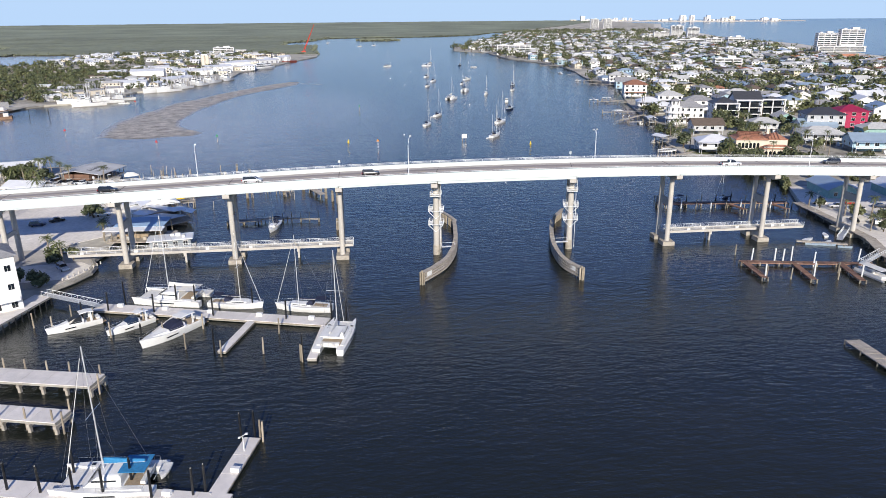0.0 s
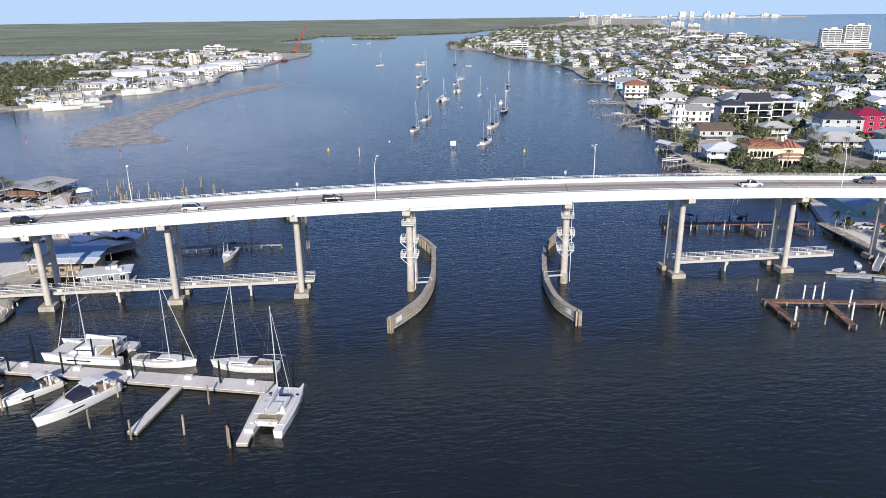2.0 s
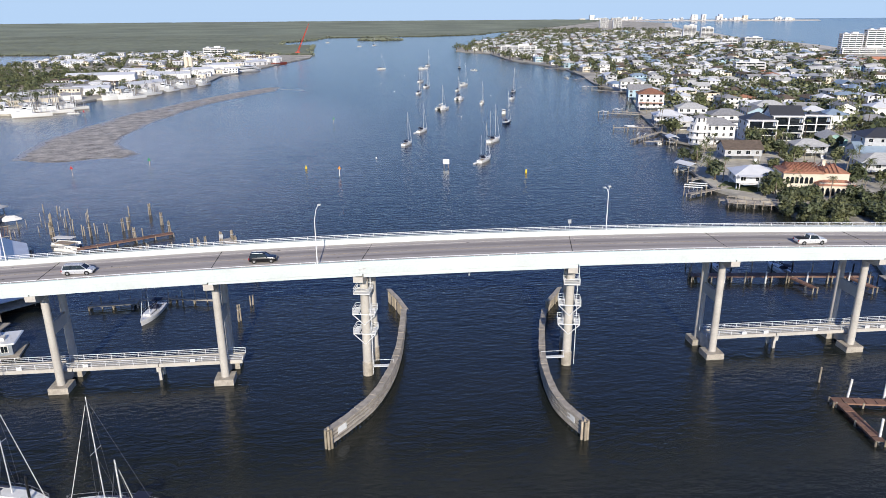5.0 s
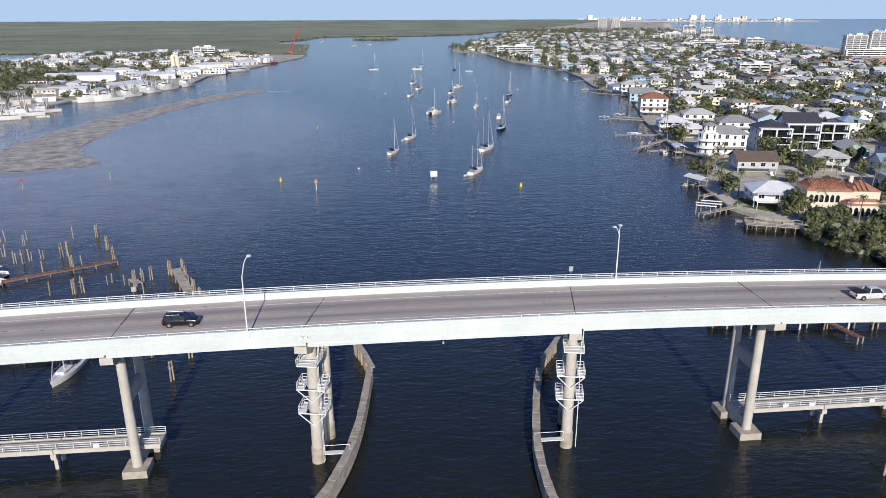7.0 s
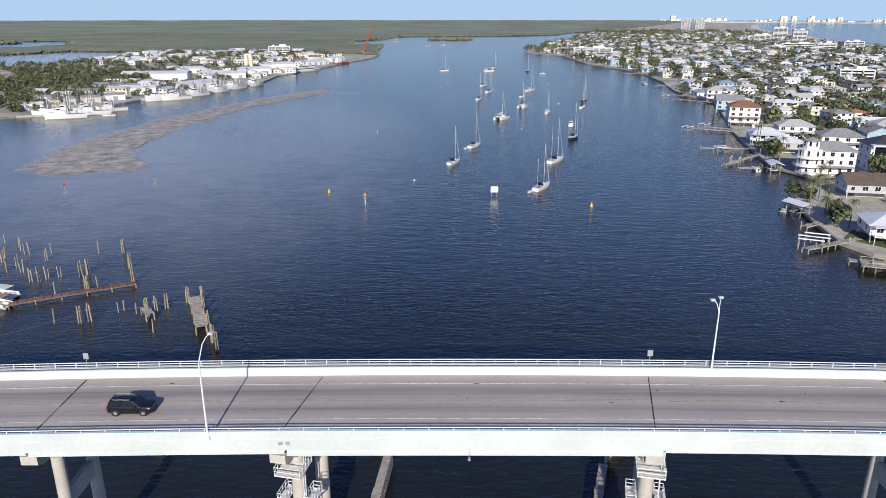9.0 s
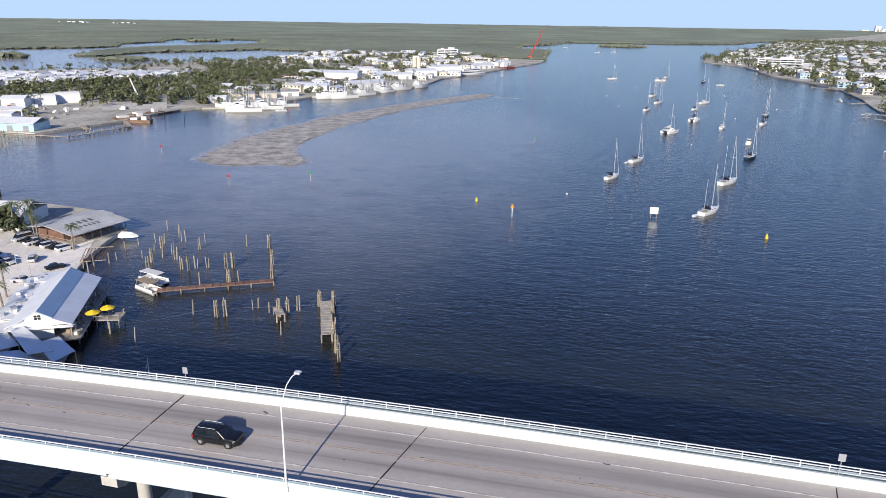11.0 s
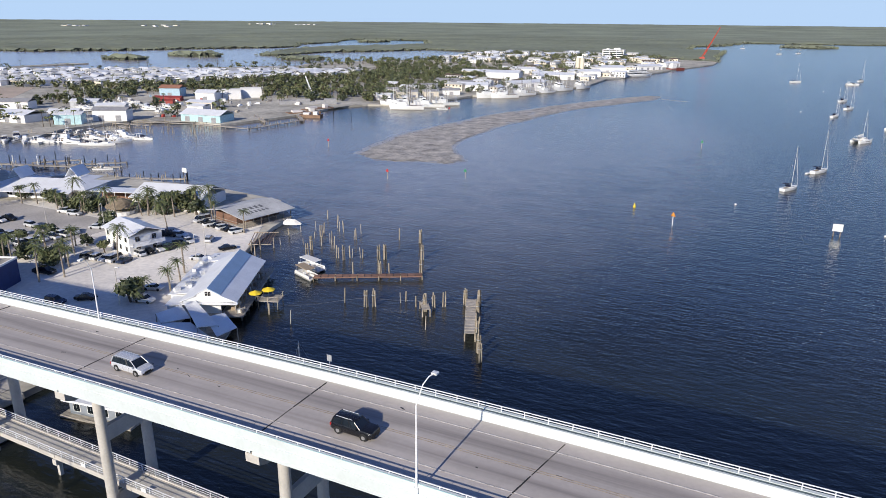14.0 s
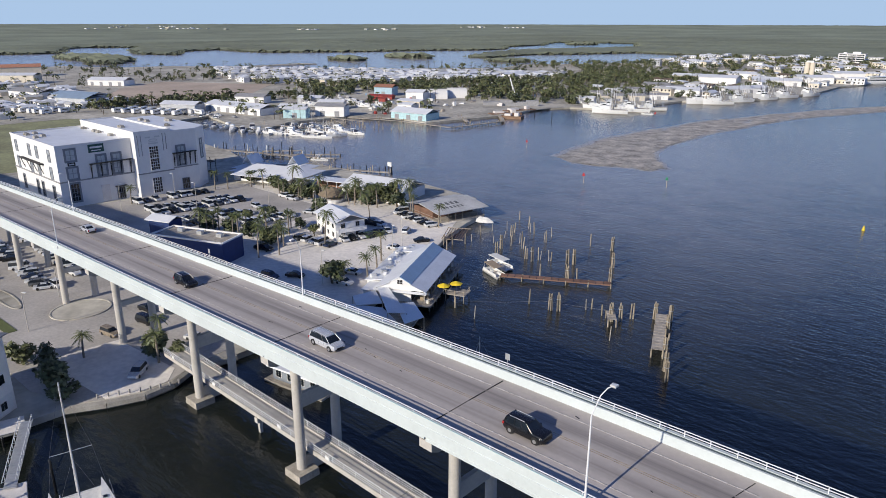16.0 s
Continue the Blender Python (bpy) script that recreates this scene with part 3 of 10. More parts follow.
# far side: a dark teal strip fills the groove behind the wall
part("parapet_stripe", ribbon(BX0, BX1, 4, [(Y1 + 0.01, 0.8), (Y1 + 0.33, 0.8), (Y1 + 0.33, 0.955), (Y1 + 0.01, 0.955)]), CAP_T, bridge, "dark teal strip between wall and kerb")
for _y, _z in ((Y0 + 0.26, 1.2), (Y1 + 0.52, 1.27), (Y1 + 0.52, 1.56)):
    part("rail", ribbon(BX0, BX1, 6, [(_y - 0.04, _z), (_y + 0.04, _z), (_y + 0.04, _z + 0.075), (_y - 0.04, _z + 0.075)]), RAIL_W, bridge)
# girders, span by span
_ends = [BX0] + sorted(PIERS_LAND) + PIERS + [161, 190, 219, BX1]
for _a, _b in zip(_ends, _ends[1:]):
    _h = girder_depth(_a)
    for _y in (Y0 + 0.35, 0.55, 3.75, 6.95, Y1 - 0.35):
        part("girder", ribbon(_a + 0.1, _b - 0.1, 5, [(_y - 0.3, -_h), (_y + 0.3, -_h), (_y + 0.3, -_h + 0.25), (_y + 0.12, -_h + 0.4), (_y + 0.12, -0.6), (_y + 0.34, -0.32), (_y - 0.34, -0.32), (_y - 0.12, -0.6), (_y - 0.12, -_h + 0.4), (_y - 0.3, -_h + 0.25)]), PAINT_W, bridge)
_rp = Geo().box(0, 0, 0.9, 0.08, 0.12, 0.70).mesh("rail_post", RAIL_W)
_rn = Geo().box(0, 0, 1.0, 0.07, 0.1, 0.22).mesh("rail_post", RAIL_W)
for _k in range(int((150 + 250) / 2.45)):
    _x = -250 + _k * 2.45
    shared("rail_post", _rn, bridge, pose(_x, Y0 + 0.26, deck(_x)))
    shared("rail_post", _rp, bridge, pose(_x, Y1 + 0.52, deck(_x)))
# expansion joints over the piers; those of the channel span run askew, as its piers do
CHANNEL, SKEW = (-19.2, 18.3), 0.205
for _x in PIERS_LAND + PIERS:
    _k = SKEW if _x in CHANNEL else 0.0
    _g = Geo()
    for _j in range(4):
        # the rubber lies in four lengths, with the camber of the road, and has worn unevenly
        _ya, _yb = Y0 + 0.55 + _j * (Y1 - Y0 - 1.1) / 4, Y0 + 0.55 + (_j + 0.93) * (Y1 - Y0 - 1.1) / 4
        _w = 0.055 + 0.02 * math.sin(_x * 3 + _j * 2)
        _g.loft([[(_x + _k * (y - 1.7) + dx, y, deck(_x) + dz) for dx, dz in ((-_w, -0.1), (_w, -0.1), (_w, 0.1), (-_w, 0.1))] for y in (_ya, _yb)])
    part("expansion_joint", _g, JOINT, bridge)
_pr = random.Random(4)
for _k in range(24):
    _x, _y = _pr.uniform(-110, 60), _pr.choice((4.2, 4.8, 4.4, 2.7, 6.3, 8.1)) + _pr.uniform(-0.5, 0.5)
    part("tar_patch", Geo().box(_x, _y, deck(_x) + 0.03, _pr.uniform(0.1, 0.7), _pr.uniform(0.04, 0.13), 0.06, _pr.uniform(-0.4, 0.4)), JOINT, bridge)


def bent(x, base, footing, tower=False):
    """A pier of two tapered round columns, a tie wall, a cap beam and footings."""
    p = thing("bridge_pier", "two column concrete pier with cap beam" + (" and white inspection platforms" if tower else ""), "pier", x, 0, 0, group="bridge piers", kind="structure")
    top = deck(x) - (1.87 if tower else 1.64 if x == -45.0 else 1.47)
    hw = 0.84 if tower else 0.72
    part("cap_beam", Geo().loft([[(-0.85, y, top - h), (0.85, y, top - h), (0.85, y, top), (-0.85, y, top)] for y, h in ((Y0 + 0.15, 1.0), (Y0 + 1.2, 1.5), (Y1 - 1.2, 1.5), (Y1 - 0.15, 1.0))]), CONC, p)
    for y in (1.7, 8.0):
        part("column", Geo().tube((0, y, base), (0, y, top - 0.9), hw, hw * 0.9, 20), CONC, p, "", True)
        if footing:
            part("footing", Geo().box(0, y, -0.6, 3.5, 3.4, 1.75, 0, 0.97, 0.97), CONC_D, p, "tide stained footing block")
        if tower:
            part("column_base", Geo().tube((0, y, -0.8), (0, y, 2.6), 0.98, 0.94, 20).tube((0, y, 2.6), (0, y, 2.9), 0.94, 0.72, 20), CONC_D, p)
    if tower:
        part("tie_wall", Geo().add([(sx * 0.35, y, z) for sx in (-1, 1) for y, z in ((1.9, -0.5), (7.9, -0.5), (7.9, 8.2), (6.8, 8.0), (1.9, 2.4))], [(0, 1, 2, 3, 4), (9, 8, 7, 6, 5), (0, 5, 6, 1), (1, 6, 7, 2), (2, 7, 8, 3), (3, 8, 9, 4), (4, 9, 5, 0)]), CONC, p)
    elif footing:
        part("tie_wall", Geo().box(0, 4.85, 0.2, 0.5, 6.0, 2.4), CONC, p)
        part("strut", Geo().box(0, 4.85, top * 0.53, 0.62, 5.6, 2.1), CONC, p)
    else:
        part("strut", Geo().box(0, 4.85, top * 0.5, 0.7, 5.6, 1.0), CONC, p)
    return p


for _x in PIERS:
    if _x not in (-19.2, 18.3):
        bent(_x, 0.8, True)
for _x in PIERS_LAND:
    bent(_x, 0.9, False)


def cage(g, x, y, z, w, d, h=1.1):
    """Railing round a platform."""
    for i in range(5):
        for sx in (-1, 1):
            g.tube((x + sx * w / 2, y - d / 2 + d * i / 4, z), (x + sx * w / 2, y - d / 2 + d * i / 4, z + h), 0.035, n=5)
    for zz in (z + h, z + h * 0.55, z + 0.12):
        g.chain([(x - w / 2, y - d / 2, zz), (x + w / 2, y - d / 2, zz), (x + w / 2, y + d / 2, zz), (x - w / 2, y + d / 2, zz), (x - w / 2, y - d / 2, zz)], 0.045)
    return g


for _x in (-19.2, 18.3):
    _p = bent(_x, 0.0, False, True)
    _p.matrix_basis = pose(_x - SKEW * 1.7, 0, 0, 0, 0, -math.degrees(math.atan(SKEW)))
    for _y in (1.7,):
        for _z in (8.8, 12.6):
            pl = part("inspection_platform", Geo().box(-1.5, _y, _z, 1.0, 2.8, 0.08).box(1.5, _y, _z, 1.0, 2.8, 0.08).box(0, _y - 1.5, _z, 4.0, 0.12, 0.14).box(0, _y + 1.5, _z, 4.0, 0.12, 0.14), RAIL_W, _p, "white steel platform")
            part("platform_rail", cage(cage(Geo(), -1.5, _y, _z, 1.0, 2.8), 1.5, _y, _z, 1.0, 2.8), RAIL_W, pl)
            part("platform_brace", Geo().tube((-2.0, _y - 1.45, _z), (0, _y - 1.0, _z - 2.2), 0.08, n=6).tube((2.0, _y - 1.45, _z), (0, _y - 1.0, _z - 2.2), 0.08, n=6).tube((-2.0, _y + 1.4, _z), (0, _y + 1.0, _z - 2.2), 0.08, n=6).tube((2.0, _y + 1.4, _z), (0, _y + 1.0, _z - 2.2), 0.08, n=6), RAIL_W, pl)
    _zt = deck(_x) - 5.7
    pl = part("inspection_platform", Geo().box(0.1, 0.4, _zt, 2.8, 3.2, 0.1), RAIL_W, _p, "white steel platform under the cap")
    part("platform_rail", cage(Geo(), 0.1, 0.4, _zt, 2.8, 3.2), RAIL_W, pl)
    _l = Geo()
    for _lx, _z0, _z1 in ((1.3, 0.8, 9.6), (1.3, 9.0, 13.4), (1.2, 12.8, _zt + 1.0), (1.4, _zt, deck(_x) - 1.8)):
        for _s in (-0.25, 0.25):
            _l.tube((_lx, 0.5 + _s, _z0), (_lx, 0.5 + _s, _z1), 0.04, n=5)
        for _k in range(int((_z1 - _z0) / 0.45)):
            _l.tube((_lx, 0.25, _z0 + 0.45 * _k), (_lx, 0.75, _z0 + 0.45 * _k), 0.022, n=4)
    part("ladder", _l, RAIL_W, _p)


# ---- street lamps and signs on the parapets ----
def street_lamp(x, y, side, double=False, high=8.3):
    z = deck(x) + 0.9
    t = thing("street_lamp", "white metal street lamp on the bridge parapet" + (" with two arms" if double else ""), "street lamp", x, y, z, group="bridge street lamps")
    part("pole", Geo().tube((0, 0, -0.6), (0, 0, high * 0.86), 0.11, 0.07, 10).box(0, 0, -0.75, 0.42, 0.42, 0.5), RAIL_W, t)
    for sx, ln in (((0.75, 1.0),) if not double else ((0.75, 1.0), (-0.8, 0.55))):
        lift = 1.0 if double else 2.0
        arm = part("arm", Geo().chain([(0, 0, high * 0.86), (sx * 0.35 * ln, side * 0.7 * ln, high * (0.86 + 0.09 * lift)), (sx * 0.7 * ln, side * 1.25 * ln, high * (0.86 + 0.12 * lift)), (sx * ln, side * 1.7 * ln, high * (0.86 + 0.125 * lift))], 0.05, 8), RAIL_W, t)
        part("lamp_head", Geo().loft([[(sx * ln + dx * 0.5 * w - 0.0, side * (1.7 * ln) + dy * w * 0.5 + k, high * (0.86 + 0.125 * lift) + h) for dx, dy in ((-1, -1), (1, -1), (1, 1), (-1, 1))] for w, k, h in ((0.3, 0, 0.12), (0.52, side * 0.15, 0.05), (0.5, side * 0.2, -0.1), (0.3, side * 0.2, -0.2))]), WHITE_P, arm, "rounded white lamp head")
    return t


street_lamp(-26.7, Y0 + 0.02, 1, False, 8.9)
street_lamp(27.3, Y1 - 0.1, 1, True)
street_lamp(-83.0, Y1 - 0.1, -1)
street_lamp(-144.0, Y0 + 0.1, 1)
street_lamp(84.0, Y0 + 0.1, 1)
street_lamp(-172.0, Y1 - 0.1, -1)


def deck_sign(x):
    z = deck(x) + 0.9
    t = thing("pier_sign", "small grey marker sign on a post above the rail", "sign", x, Y1 - 0.05, z, group="pier marker signs")
    part("post", Geo().tube((0, 0, -0.3), (0, 0, 2.0), 0.035, n=6), STEEL, t)
    part("sign_plate", Geo().box(0, 0, 1.5, 0.6, 0.04, 0.75), STEEL, t)


for _x in (-45.0, 20.1, -110.0):
    deck_sign(_x)
part("pier_number", Geo().box(-19.6, Y0 - 0.012, deck(-19) - 0.55, 0.45, 0.02, 0.4).box(-18.9, Y0 - 0.012, deck(-19) - 0.55, 0.45, 0.02, 0.4), STEEL, bridge, "worn grey pier number plates")
part("navigation_light", Geo().tube((-1.0, Y0 + 0.05, deck(0) - 2.1), (-1.0, Y0 + 0.05, deck(0) - 0.9), 0.03, n=6).tube((-1.0, Y0 + 0.05, deck(0) - 2.4), (-1.0, Y0 + 0.05, deck(0) - 2.1), 0.16, 0.12, 10), STEEL, bridge, "small hanging navigation light")


# ---- timber fenders that guard the channel piers ----
def bezier(pts, n):
    """A smooth line through the points."""
    out = []
    for i in range(len(pts) - 1):
        p0, p1, p2, p3 = (Vector(pts[max(0, min(len(pts) - 1, i + k))]) for k in (-1, 0, 1, 2))
        for j in range(n):
            t = j / n
            out.append(0.5 * ((2 * p1) + (p2 - p0) * t + (2 * p0 - 5 * p1 + 4 * p2 - p3) * t * t + (3 * p1 - p0 - 3 * p2 + p3) * t ** 3))
    return out + [Vector(pts[-1])]


def fender(line, back, sgn):
    t = thing("channel_fender", "long curved weathered timber fender beside the channel", "fender", group="channel fenders", kind="structure")
    rnd = random.Random(5)
    pts = [Vector((p[0], p[1], 0)) for p in bezier([(x, y, 0) for x, y in line], 6)]
    for z in (0.45, 1.15, 1.85, 2.5):
        part("wale", Geo().loft([[(p.x + sgn * dx, p.y, z + dz) for dx, dz in ((0, 0), (0.3, 0), (0.3, 0.42), (0, 0.42))] for p in pts]), WOOD_G, t)
    brd = [Geo().box(0, 0, 0, 1.15, 1.0, 0.1).mesh("deck_board", WOOD_G), Geo().box(0, 0, 0, 1.25, 0.94, 0.12).mesh("deck_board", WOOD_G)]
    pm = Geo().tube((0, 0, -2), (0, 0, 2.75), 0.2, 0.18, 8).mesh("fender_pile", WOOD_T)
    for a, b in zip(pts, pts[1:]):
        d = b - a
        k = max(1, int(d.length / 1.05))
        for j in range(k):
            c = a + d * ((j + 0.5) / k)
            shared("deck_board", brd[rnd.random() < 0.4], t, pose(c.x - sgn * 0.25, c.y, 2.92 + rnd.uniform(-0.03, 0.05), 0, 0, math.degrees(math.atan2(d.y, d.x)) - 90 + rnd.uniform(-2, 2)) @ Matrix.Diagonal((1.0, d.length / k * 0.97, 1.0, 1.0)))
            if j % 2 == 0:
                shared("fender_pile", pm, t, pose(c.x - sgn * 0.55, c.y, rnd.uniform(-0.15, 0.1)))
    # the open rows of piles at the far end
    for a, b in zip(back, back[1:]):
        a, b = Vector((*a, 0)), Vector((*b, 0))
        k = int((b - a).length / 0.75)
        part("wale", Geo().loft([[(p.x + dx, p.y, 2.0 + dz) for dx, dz in ((0, 0), (0.3, 0), (0.3, 0.4), (0, 0.4))] for p in (a, b)]), WOOD_G, t)
        part("capping", Geo().loft([[(p.x + dx, p.y, 2.9 + dz) for dx, dz in ((-0.3, 0), (0.7, 0), (0.7, 0.15), (-0.3, 0.15))] for p in (a, b)]), WOOD_G, t)
        for j in range(k):
            c = a + (b - a) * (j / k)
            shared("fender_pile", pm, t, pose(c.x + rnd.uniform(-0.15, 0.15), c.y, rnd.uniform(-0.3, 0.3), rnd.uniform(-2, 2), rnd.uniform(-2, 2)))
    x, y = line[0]
    for dx, dy, h in ((0, 0, 3.6), (-0.5, -0.3, 3.3), (0.45, -0.35, 3.3), (0, -0.6, 3.2)):
        part("dolphin_pile", Geo().tube((x + dx, y + dy, -2), (x + dx, y + dy, h), 0.22, 0.2, 9), WOOD_T, t)
    part("board_sign", Geo().box(line[1][0] * 0.5 + x * 0.5 + sgn * 0.36, (line[1][1] + y) / 2, 1.5, 0.05, 2.0, 1.1, math.atan2(line[1][1] - y, line[1][0] - x) - math.pi / 2), WHITE_P, t, "white warning board with unreadable bars")
    return t


fender([(-25.0, -21.0), (-21.8, -17.0), (-18.0, -11.2), (-15.0, -3.0), (-13.2, 5.5), (-12.2, 14.0), (-11.3, 24.3)], [(-11.3, 24.3), (-12.8, 30.4), (-14.8, 36.5)], 1)
fender([(14.6, -22.8), (12.6, -17.0), (12.0, -11.6), (12.7, -2.0), (14.4, 6.5), (16.4, 14.5), (18.4, 21.0)], [(20.0, 25.0), (22.5, 29.0), (24.9, 33.0)], -1)
for _x0, _x1 in ((-18.0, -14.4), (17.2, 12.9)):
    _t = thing("catwalk", "short white steel catwalk from pier to fender", "catwalk", group="fender catwalks", kind="structure")
    part("walkway", Geo().box((_x0 + _x1) / 2, -0.6, 2.75, abs(_x1 - _x0), 0.8, 0.12), RAIL_W, _t)
    part("handrail", Geo().tube((_x0, -0.25, 3.8), (_x1, -0.25, 3.8), 0.04, n=5).tube((_x0, -0.25, 2.8), (_x0, -0.25, 3.8), 0.04, n=5).tube((_x1, -0.25, 2.8), (_x1, -0.25, 3.8), 0.04, n=5), RAIL_W, _t)


# ---- low fishing walkway between the pier legs ----
def fishing_walk(x0, x1):
    t = thing("fishing_walkway", "low concrete fishing walkway with white railings between the pier columns", "walkway", kind="structure")
    zc, ya, yb = 3.3, 3.2, 6.4
    n = max(1, round((x1 - x0) / 14.2))
    sl = Geo().box(0, 0, 0, (x1 - x0) / n - 0.1, yb - ya, 0.55).box(0, -(yb - ya) / 2 + 0.12, 0.55, (x1 - x0) / n - 0.1, 0.24, 0.15).box(0, (yb - ya) / 2 - 0.12, 0.55, (x1 - x0) / n - 0.1, 0.24, 0.15).mesh("slab", CONC)
    for i in range(n):
        shared("slab", sl, t, pose(x0 + (i + 0.5) * (x1 - x0) / n, (ya + yb) / 2, zc - 0.55))
        if 0 < i:
            xx = x0 + i * (x1 - x0) / n
            if min(abs(xx - q) for q in PIERS) > 4:
                part("support_bent", Geo().box(xx, 4.8, zc - 1.4, 0.8, 3.6, 0.85).box(xx, 3.7, -1.5, 0.5, 0.5, zc + 0.2).box(xx, 5.9, -1.5, 0.5, 0.5, zc + 0.2), CONC, t)
    for y in (ya + 0.08, yb - 0.08):
        part("railing", Geo().box((x0 + x1) / 2, y, zc + 1.1, x1 - x0, 0.08, 0.08).box((x0 + x1) / 2, y, zc + 0.75, x1 - x0, 0.05, 0.05).box((x0 + x1) / 2, y, zc + 0.42, x1 - x0, 0.05, 0.05), RAIL_W, t)
        pm = Geo().box(0, 0, 0, 0.07, 0.07, 1.1).mesh("railing_post", RAIL_W)
        k = int((x1 - x0) / 2.4)
        for j in range(k + 1):
            shared("railing_post", pm, t, pose(x0 + (x1 - x0) * j / k, y, zc))
    rnd = random.Random(int(x0))
    for j in range(5):
        part("wall_plate", Geo().box(x0 + (x1 - x0) * (j + rnd.random()) / 5, ya - 0.03, zc + 0.2, 0.9, 0.04, 0.55), WHITE_P, t, "white notice plate with plain bars")
    return t


fishing_walk(-117.0, -42.0)
fishing_walk(46.5, 89.5)


# ---- boats ----
def hull_rings(length, beam, height, fore=0.12, aft=0.88, n=9, deep=0.25):
    """Cross sections of a hull from stern to stem; the bow looks along +x."""
    rings = []
    for i in range(n):
        t = i / (n - 1)
        x = -length / 2 + length * t
        w = beam / 2 * (aft + (1 - aft) * min(1, t * 3)) * (1 - max(0, (t - 0.45) / 0.55) ** 2.2 * (1 - fore * 0.15))
        w = max(w, 0.03)
        h = height * (1 + 0.25 * t * t)
        rake = 0.0 if t < 0.99 else length * 0.035
        rings.append([(x + rake, -w, h), (x + rake * 0.5, -w * 0.94, h * 0.45), (x, -w * 0.7, -deep), (x, w * 0.7, -deep), (x + rake * 0.5, w * 0.94, h * 0.45), (x + rake, w, h)])
    return rings


def rig(t, x, high, beam, length, r=0.09):
    part("mast", Geo().tube((x, 0, 0.9), (x, 0, high), r, r * 0.7, 8).tube((x, -beam * 0.28, high * 0.55), (x, beam * 0.28, high * 0.55), 0.035, n=5), ALU, t)
    g = Geo()
    for a in ((length * 0.5, 0, 1.2), (-length * 0.48, 0, 1.2)):
        g.tube((x, 0, high * 0.985), a, 0.016, n=4, caps=False)
    for s in (-1, 1):
        g.chain([(x, 0, high * 0.985), (x, s * beam * 0.28, high * 0.55), (x - 0.2, s * beam * 0.46, 1.1)], 0.016, 4)
        g.tube((x, 0, high * 0.5), (x - 0.8, s * beam * 0.45, 1.1), 0.014, n=4, caps=False)
    part("rigging", g, WIRE, t)


def sailboat(x, y, rz, length=11.0, high=16.0, hull=GEL, cover=CANVAS_N, second=0.0, dinghy=False, label="white sailing yacht with bare mast lying at a mooring", group="moored sailing boats"):
    t = thing("sailboat", label, "sailboat", x, y, 0, rz, group)
    b, h = length * 0.31, length * 0.095
    part("hull", Geo().loft(hull_rings(length, b, h, aft=0.72)), hull, t, "", True)
    part("deck", Geo().prism([(p[0][0], p[0][1] * 0.97) for p in hull_rings(length, b, h, aft=0.72)] + [(p[5][0], p[5][1] * 0.97) for p in reversed(hull_rings(length, b, h, aft=0.72))], h + 0.0, h + 0.06), GEL, t)
    part("cabin_trunk", Geo().box(length * 0.06, 0, h + 0.05, length * 0.4, b * 0.55, 0.5, 0, 0.88, 0.8), GEL, t)
    for s in (-1, 1):
        part("cabin_window", Geo().box(length * 0.06, s * b * 0.257, h + 0.2, length * 0.26, 0.03, 0.17), GLASS, t)
    part("cockpit", Geo().box(-length * 0.3, 0, h + 0.03, length * 0.24, b * 0.42, 0.06), TEAK, t)
    part("spray_hood", Geo().loft([[(-length * 0.12 + dx, -b * w, h + 0.4), (-length * 0.12 + dx, -b * w * 0.8, h + z), (-length * 0.12 + dx, b * w * 0.8, h + z), (-length * 0.12 + dx, b * w, h + 0.4)] for dx, w, z in ((-0.7, 0.28, 1.25), (0.1, 0.27, 1.2), (0.8, 0.24, 0.62))]), cover, t)
    part("bimini", Geo().box(-length * 0.31, 0, h + 1.75, length * 0.17, b * 0.6, 0.06).tube((-length * 0.38, b * 0.28, h), (-length * 0.36, b * 0.28, h + 1.75), 0.025, n=4).tube((-length * 0.38, -b * 0.28, h), (-length * 0.36, -b * 0.28, h + 1.75), 0.025, n=4), cover, t)
    rig(t, length * 0.1, high, b, length)
    part("boom", Geo().tube((length * 0.1, 0, h + 1.3), (-length * 0.28, 0, h + 1.4), 0.07, n=6), ALU, t)
    part("sail_cover", Geo().tube((length * 0.08, 0, h + 1.5), (-length * 0.27, 0, h + 1.53), 0.17, 0.1, 7), cover, t)
    part("furled_jib", Geo().tube((length * 0.49, 0, h + 0.4), (length * 0.12, 0, high * 0.93), 0.055, 0.035, 6), CANVAS_W, t)
    if second:
        part("mizzen_mast", Geo().tube((-length * 0.36, 0, h), (-length * 0.36, 0, high * second), 0.07, 0.05, 7), ALU, t)
        part("mizzen_boom", Geo().tube((-length * 0.36, 0, h + 1.3), (-length * 0.56, 0, h + 1.35), 0.05, n=6), ALU, t)
    g = Geo()
    for s in (-1, 1):
        pts = [(p[0 if s < 0 else 5][0], p[0 if s < 0 else 5][1] * 0.95, p[0][2] + 0.62) for p in hull_rings(length, b, h, aft=0.72)]
        g.chain(pts, 0.018, 4)
        for q in pts[::2]:
            g.tube(q, (q[0], q[1], q[2] - 0.62), 0.015, n=4)
    part("guard_rail", g, STEEL, t)
    if dinghy:
        part("dinghy", Geo().loft([[(px - length * 0.62, py * 1.0 + b * 0.3, pz) for px, py, pz in ring] for ring in hull_rings(2.8, 1.4, 0.4, n=6, deep=0.1)]), GEL, t)
    return t


